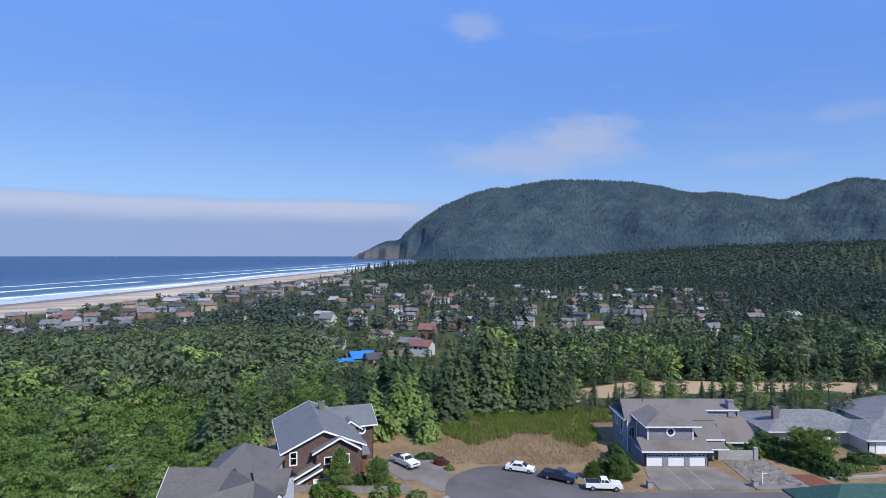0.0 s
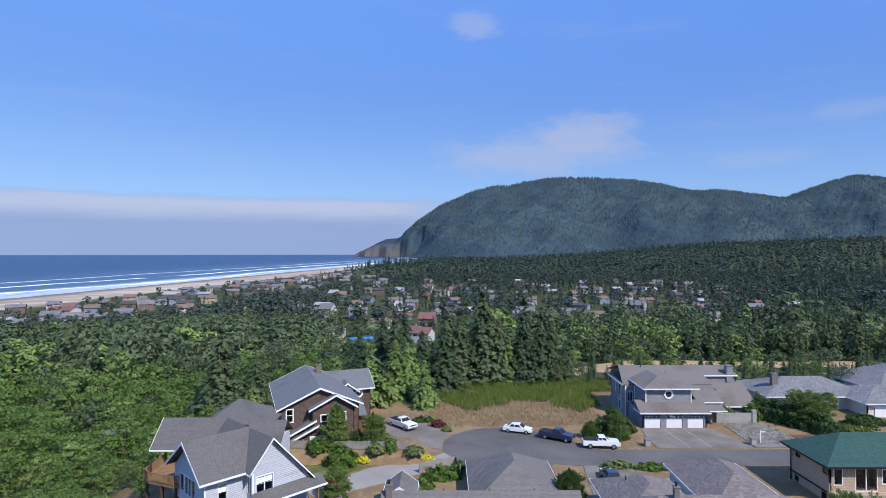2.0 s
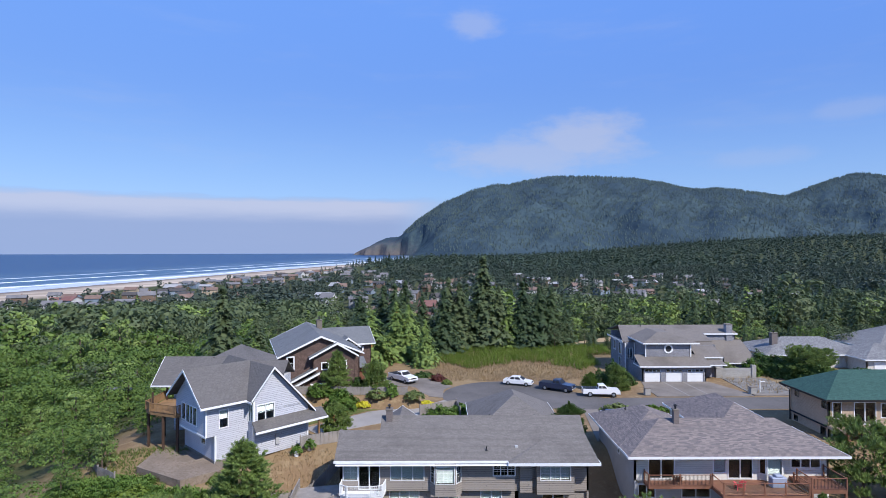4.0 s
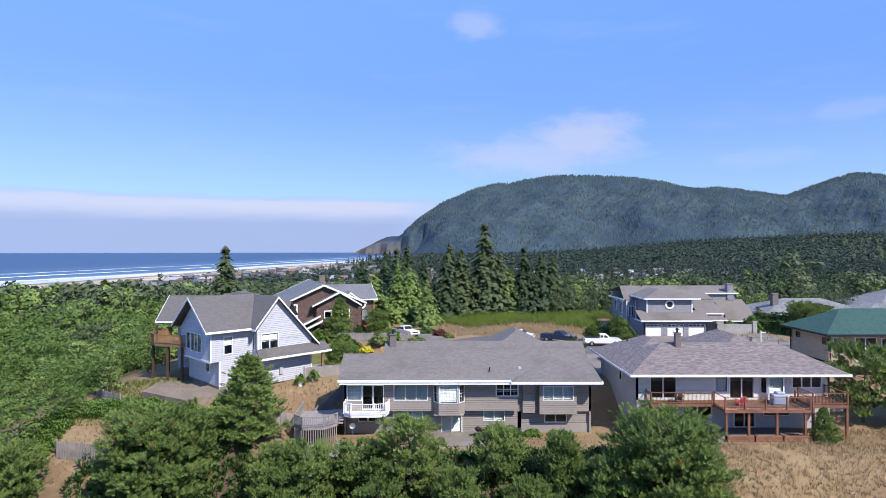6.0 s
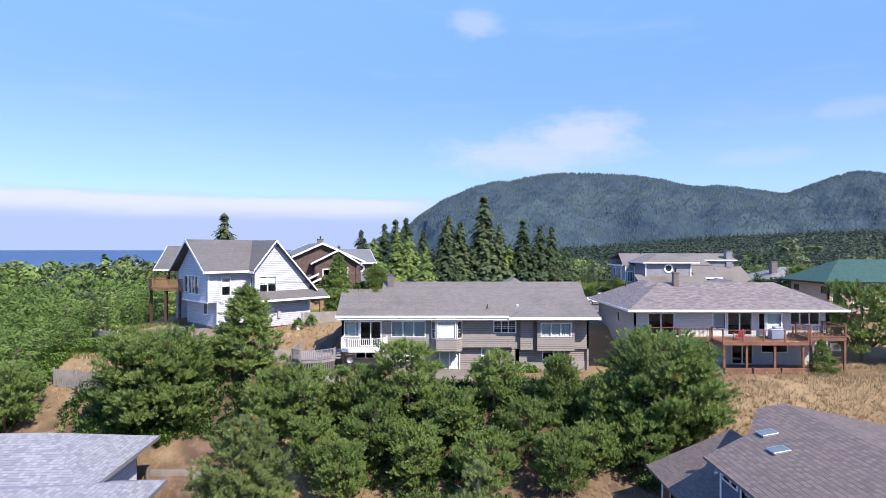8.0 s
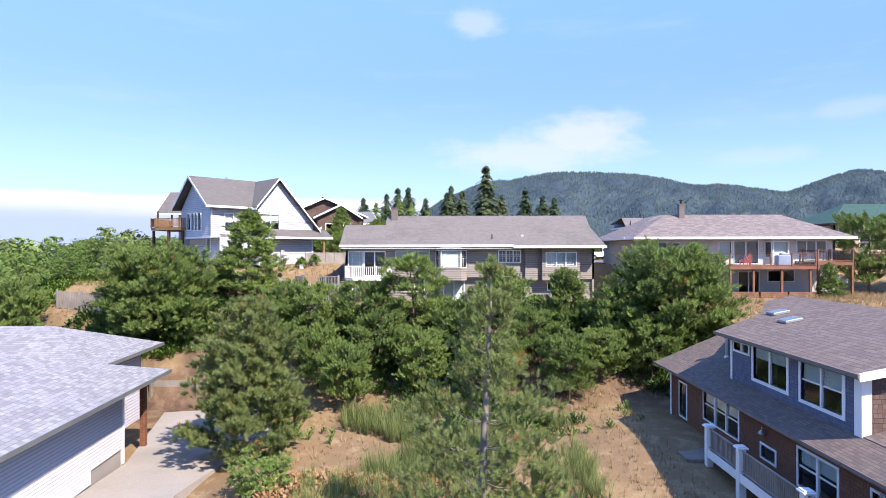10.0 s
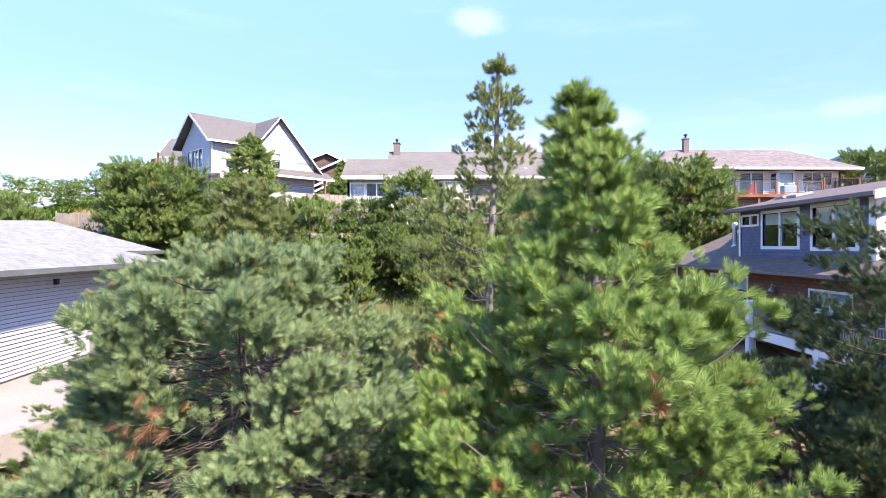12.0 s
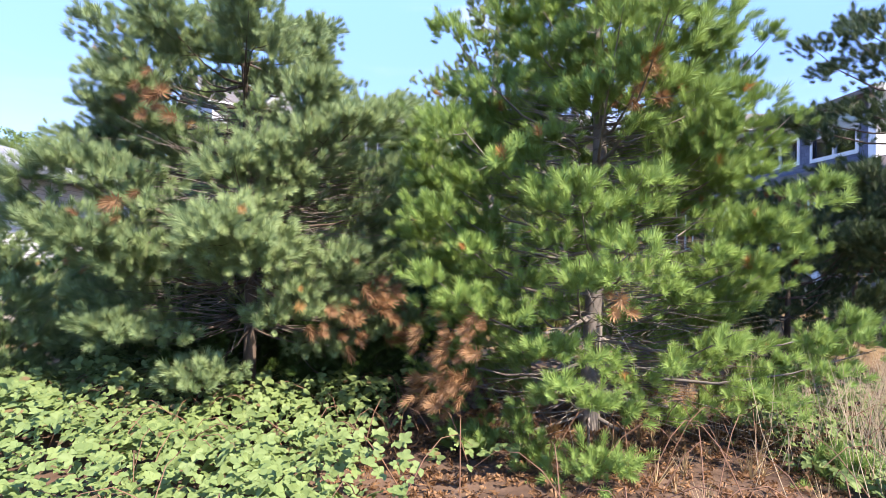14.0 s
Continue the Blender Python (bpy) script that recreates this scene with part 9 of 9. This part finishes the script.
carpet("green_growth", (6, 13, 14, 40), 1100, tussock, 0.4, "grass", "green weeds along the path", 8, lambda x, y: bumps(x, y, 5, 9) > 0.2)
carpet("green_growth", (-30, 16, 33, 53), 2600, TUFT["spray"], 0.45, "broad", "low green undergrowth on the bank", 9, lambda x, y: off_paving(x, y) & (bumps(x, y, 5, 3) > 0.0))
carpet("green_growth", (-37, -20, 43.5, 57), 5200, TUFT["spray"], 0.5, "bush", "bright green shrubs and weeds on the dune edge", 21, lambda x, y: (bumps(x, y, 5, 8) > -0.25) & ~((x > -27) & (y > 54.5)) & ~((x > -33.5) & (x < -27.5) & (y < 53)))
carpet("dry_grass", (-17.5, -9.2, 53.5, 64), 900, tussock, 0.45, "dry", "dry grass between the fence and the deck", 31, lambda x, y: ~((x > -13.9) & (y < 58.6)))
carpet("garden_grass", (-21, -1, 70, 83), 3600, tussock, 0.22, "grass", "short green garden grass before the brown house", 51, lambda x, y: (y > 74 + 0.45 * (x + 17)) & (y < 81.5))
carpet("garden_grass", (-36, -26, 52, 64), 3000, tussock, 0.5, "grass", "rough green grass on the dune edge", 52, lambda x, y: (x < -24 - 0.9 * (y - 54) * 0.4) | (y < 56))
carpet("gravel_tufts", (47.2, 54.8, 87.6, 98), 190, tussock, 0.75, "dry", "pale grass tufts in the gravel bed", 32)
carpet("undergrowth", (-30, 16, 35, 50), 7000, TUFT["spray"], 0.55, "hedge", "dark undergrowth beneath the pines", 10, lambda x, y: off_paving(x, y) & (bumps(x, y, 6, 7) > -0.2))


def bramble():
    """A bramble thicket under the last pines: lobed leaves in threes on arching canes."""
    rng = np.random.default_rng(3)
    # one leaf: three toothed leaflets, lightly folded
    V, F = [], []
    for a in (-1.15, 0.0, 1.15):
        c, s = math.cos(a), math.sin(a)
        k = len(V)
        L = 1.0 if a == 0 else 0.8
        for u, v, z in ((0, 0, 0), (0.34 * L, 0.36 * L, 0.09), (0.75 * L, 0.26 * L, 0.06), (1.0 * L, 0, -0.04), (0.75 * L, -0.26 * L, 0.06), (0.34 * L, -0.36 * L, 0.09)):
            V.append((u * c - v * s, u * s + v * c, z))
        F += [(k, k + 1, k + 2), (k, k + 2, k + 3), (k, k + 3, k + 4), (k, k + 4, k + 5)]
    leaf = (np.array(V), np.array(F))
    n = 30000
    X, Y = rng.uniform(-7.5, 6.5, n), np.where(rng.uniform(0, 1, n) < 0.93, rng.uniform(1.2, 9.6, n), rng.uniform(-6, 2, n))
    dens = bumps(X, Y, 2.2, 1) + 0.9 - 1.3 * step(X, -2.0, -0.3) * step(X, 4.4, 3.6) - 0.6 * step(Y, 7.0, 9.6) + 0.5 * step(X, 4.0, 5.5) * step(Y, 7, 4) + 0.4 * step(X, 0.5, -1)
    ok = dens > rng.uniform(-0.2, 1.0, n)
    X, Y = X[ok], Y[ok]
    mound = 0.62 + 0.42 * bumps(X, Y, 1.1, 2) - 0.35 * step(X, 0.2, 2.0) + 0.25 * step(X, -1, -4)
    Z = height(X, Y) + mound * rng.uniform(0.35, 1.0, len(X)) ** 0.5
    P = np.stack([X, Y, Z], 1)
    D = np.array([[0.1, -0.35, 1.0]]) + rng.normal(0, 0.42, (len(P), 3))
    me = mesh_arrays("bramble", *scatter(leaf, P, D, 0.09 * rng.uniform(0.45, 1.5, len(P)), rng))
    me.materials.append(LEAF["bramble"])
    tagged(new("bramble", me), "thick bright green bramble under the pines", "bramble", kind="stuff")
    lx, ly = rng.uniform(-1.5, 7, 5200), rng.uniform(3.5, 12, 5200)
    LP = np.stack([lx, ly, height(lx, ly) + rng.uniform(0.0, 0.05, len(lx))], 1)
    me = mesh_arrays("needle_litter", *scatter(TUFT["spray"], LP, rng.normal(0, 1, (len(LP), 3)) * np.array([1, 1, 0.25]), rng.uniform(0.04, 0.13, len(LP)), rng))
    me.materials.append(LEAF["rust"])
    tagged(new("needle_litter", me), "brown fallen needles and twigs under the pines", "litter", kind="stuff")
    canes = []
    for i in range(260):
        x, y = rng.uniform(-7, 6.5), rng.uniform(1.6, 9.0)
        a, L = rng.uniform(0, 6.28), rng.uniform(0.6, 1.3)
        t = np.linspace(0, 1, 6)[:, None]
        p = np.array([x, y, ground_z(x, y)]) + t * L * np.array([math.cos(a), math.sin(a), 0]) + np.array([0, 0, 1]) * (0.8 * np.sin(t * 2.3))
        canes.append(limb(p, 0.008, 0.003, 4))
    me = mesh_arrays("bramble_canes", *merge(canes))
    me.materials.append(plain("cane", (0.2, 0.11, 0.07), 0.8))
    tagged(new("bramble_canes", me), "thin brown bramble canes", "bramble", kind="stuff")
    # bare twigs of a dry shrub beside the last pine
    twigs = []
    for i in range(420):
        x, y = rng.normal(5.6, 0.8), rng.normal(7.6, 0.9)
        a, L = rng.uniform(0, 6.28), rng.uniform(0.5, 1.5)
        b = np.array([x, y, ground_z(x, y)])
        e = b + L * np.array([0.3 * math.cos(a), 0.3 * math.sin(a), 1.0])
        twigs.append(limb(np.stack([b, (b + e) / 2 + rng.normal(0, 0.05, 3), e]), 0.006, 0.002, 3))
        for k in range(2):
            m = b + (e - b) * rng.uniform(0.4, 0.9)
            twigs.append(limb(np.stack([m, m + rng.normal(0, 0.16, 3) + np.array([0, 0, 0.16])]), 0.003, 0.0015, 3))
    me = mesh_arrays("dry_shrub", *merge(twigs))
    me.materials.append(plain("dry_twig", (0.36, 0.29, 0.2), 0.9))
    tagged(new("dry_shrub", me), "leafless pale broom twigs beside the pine", "shrub", kind="stuff")


bramble()
# ---- the village between the dune and the mountain ----
def village_house(x, y, w, d, h, turn, roof, wall, pitch, seed, label):
    """A small house far off: walls, gable roof with overhang, a few windows, now and then a chimney."""
    v = thing("village_house", (x, y, ground_z(x, y)), turn, label, "house", "houses of the village")
    rng = random.Random(seed)
    part("wall", boxes((-w / 2, w / 2, -d / 2, d / 2, -1.5, h)), wall, v)
    bm = bmesh.new()
    zr = h + pitch * d / 2
    slab(bm, [(-w / 2 - 0.5, -d / 2 - 0.5, h - 0.1), (w / 2 + 0.5, -d / 2 - 0.5, h - 0.1), (w / 2 + 0.5, 0, zr), (-w / 2 - 0.5, 0, zr)], 0.25)
    slab(bm, [(w / 2 + 0.5, d / 2 + 0.5, h - 0.1), (-w / 2 - 0.5, d / 2 + 0.5, h - 0.1), (-w / 2 - 0.5, 0, zr), (w / 2 + 0.5, 0, zr)], 0.25)
    part("roof", bm, roof, v)
    bm = bmesh.new()
    for s in (-1, 1):
        prism(bm, [(s * w / 2, -d / 2, h), (s * w / 2, d / 2, h), (s * w / 2, 0, zr - 0.2)], (-s * 0.2, 0, 0))
    part("gable", bm, wall, v)
    for i in range(rng.randint(2, 4)):
        u = (i + 0.5) * w / 4 - w / 2 + rng.uniform(-0.3, 0.6)
        z = h - 1.9 if rng.random() < 0.6 or h < 4 else h - 4.5
        ww = rng.uniform(0.5, 1.1)
        fr = part("window", boxes((u - ww - 0.12, u + ww + 0.12, -d / 2 - 0.05, -d / 2 - 0.003, z - 0.12, z + 1.25)), M["white"], v)
        part("pane", boxes((u - ww, u + ww, -d / 2 - 0.07, -d / 2 - 0.052, z, z + 1.12)), M["black"], fr)
    if rng.random() < 0.4:
        part("chimney", boxes((w * 0.2, w * 0.2 + 0.8, 0.2, 1.0, h, zr + 0.9)), M["brick"], v)
    return v


def build_village():
    rng = random.Random(4)
    roofs = [plain("village_roof_grey", (0.17, 0.165, 0.17), 0.9, 0.2, 1), plain("village_roof_brown", (0.19, 0.13, 0.105), 0.9, 0.2, 1), plain("village_roof_pale", (0.33, 0.33, 0.34), 0.8, 0.15, 1), plain("village_roof_red", (0.2, 0.1, 0.085), 0.8, 0.15, 1),
             plain("village_roof_dark", (0.075, 0.07, 0.07), 0.9, 0.2, 1)]
    walls = [plain("village_wall_grey", (0.3, 0.3, 0.31), 0.9, 0.1, 1), plain("village_wall_brown", (0.17, 0.12, 0.09), 0.9, 0.15, 1), plain("village_wall_white", (0.5, 0.5, 0.49), 0.8, 0.06, 1), plain("village_wall_tan", (0.42, 0.34, 0.25), 0.9, 0.1, 1),
             plain("village_wall_blue", (0.2, 0.25, 0.31), 0.9, 0.1, 1)]
    names = ("grey", "brown", "white", "tan", "blue-grey")
    rnames = ("grey", "brown", "pale", "red", "dark")
    spots = []
    for k in range(4000):
        y = 225 + (rng.random() ** 1.6) * 900
        x = rng.uniform(-0.8, 0.62) * y
        a, b = np.array(x), np.array(y)
        if float(village(a, b)) < 0.3 + 0.2 * rng.random() or built_over(a, b) or x < shore(y) + beach_width(y) + 8:
            continue
        gap = 15 + 0.022 * y
        if any((x - p) ** 2 + (y - q) ** 2 < gap * gap for p, q in spots):
            continue
        spots.append((x, y))
        if len(spots) > 170:
            break
    blue = plain("blue_metal_roof", (0.035, 0.2, 0.55), 0.45, 0.1, 1)
    village_house(-39.5, 279.5, 11, 10, 4.2, 24, blue, walls[1], 0.5, 900, "brown house with a bright blue metal roof")
    village_house(-47.5, 272, 9, 7, 3.4, 24, blue, walls[3], 0.35, 901, "tan house with a bright blue tarpaulin roof")
    for (x, y, w, d, t, r, wl) in ((-72, 262, 13, 9, 10, 2, 0), (-84, 268, 11, 9, -20, 2, 2), (-64, 272, 10, 8, 30, 0, 0), (-31, 276, 12, 9, 24, 4, 3), (-62, 330, 12, 9, 0, 0, 2)):
        village_house(x, y, w, d, 4.5, t, roofs[r], walls[wl], 0.5, int(x * 7), f"{names[wl]} village house with {rnames[r]} roof")
    y = 400.0
    while y < 1250:                                        # the row along the beach, and one behind it
        for off in (208, 250):
            px, py = shore(y) + off + rng.uniform(-14, 14), y + rng.uniform(-9, 9)
            if px > -0.78 * py and rng.random() < 0.6:
                spots.append((px, py))
        y += 19 + 0.016 * y
    for i, (x, y) in enumerate(spots):
        r, wl = rng.choice([0, 0, 0, 1, 2, 0, 0, 4, 4, 1, 1, 3] if y < 600 else [0, 0, 1, 4, 2, 0]), rng.choice([0, 0, 1, 1, 2, 3, 4])
        w, d = rng.uniform(9, 15), rng.uniform(7, 10)
        village_house(x, y, w, d, rng.choice([3.4, 5.6, 6.0]), rng.uniform(-35, 35), roofs[r], walls[wl], rng.uniform(0.4, 0.75), i, f"{names[wl]} village house with {rnames[r]} roof")


build_village()
shed = thing("shed", (-57, 104, 2), 0, "small dark shelter with a blue-grey flat roof", "shed")
part("roof", boxes((-2.6, 2.6, -2, 2, 7.0, 7.25)), M["roof_blue"], shed)
for sx in (-2.3, 2.3):
    for sy in (-1.7, 1.7):
        part("post", boxes((sx - 0.12, sx + 0.12, sy - 0.12, sy + 0.12, -1.5, 7.0)), M["deckwood"], shed)
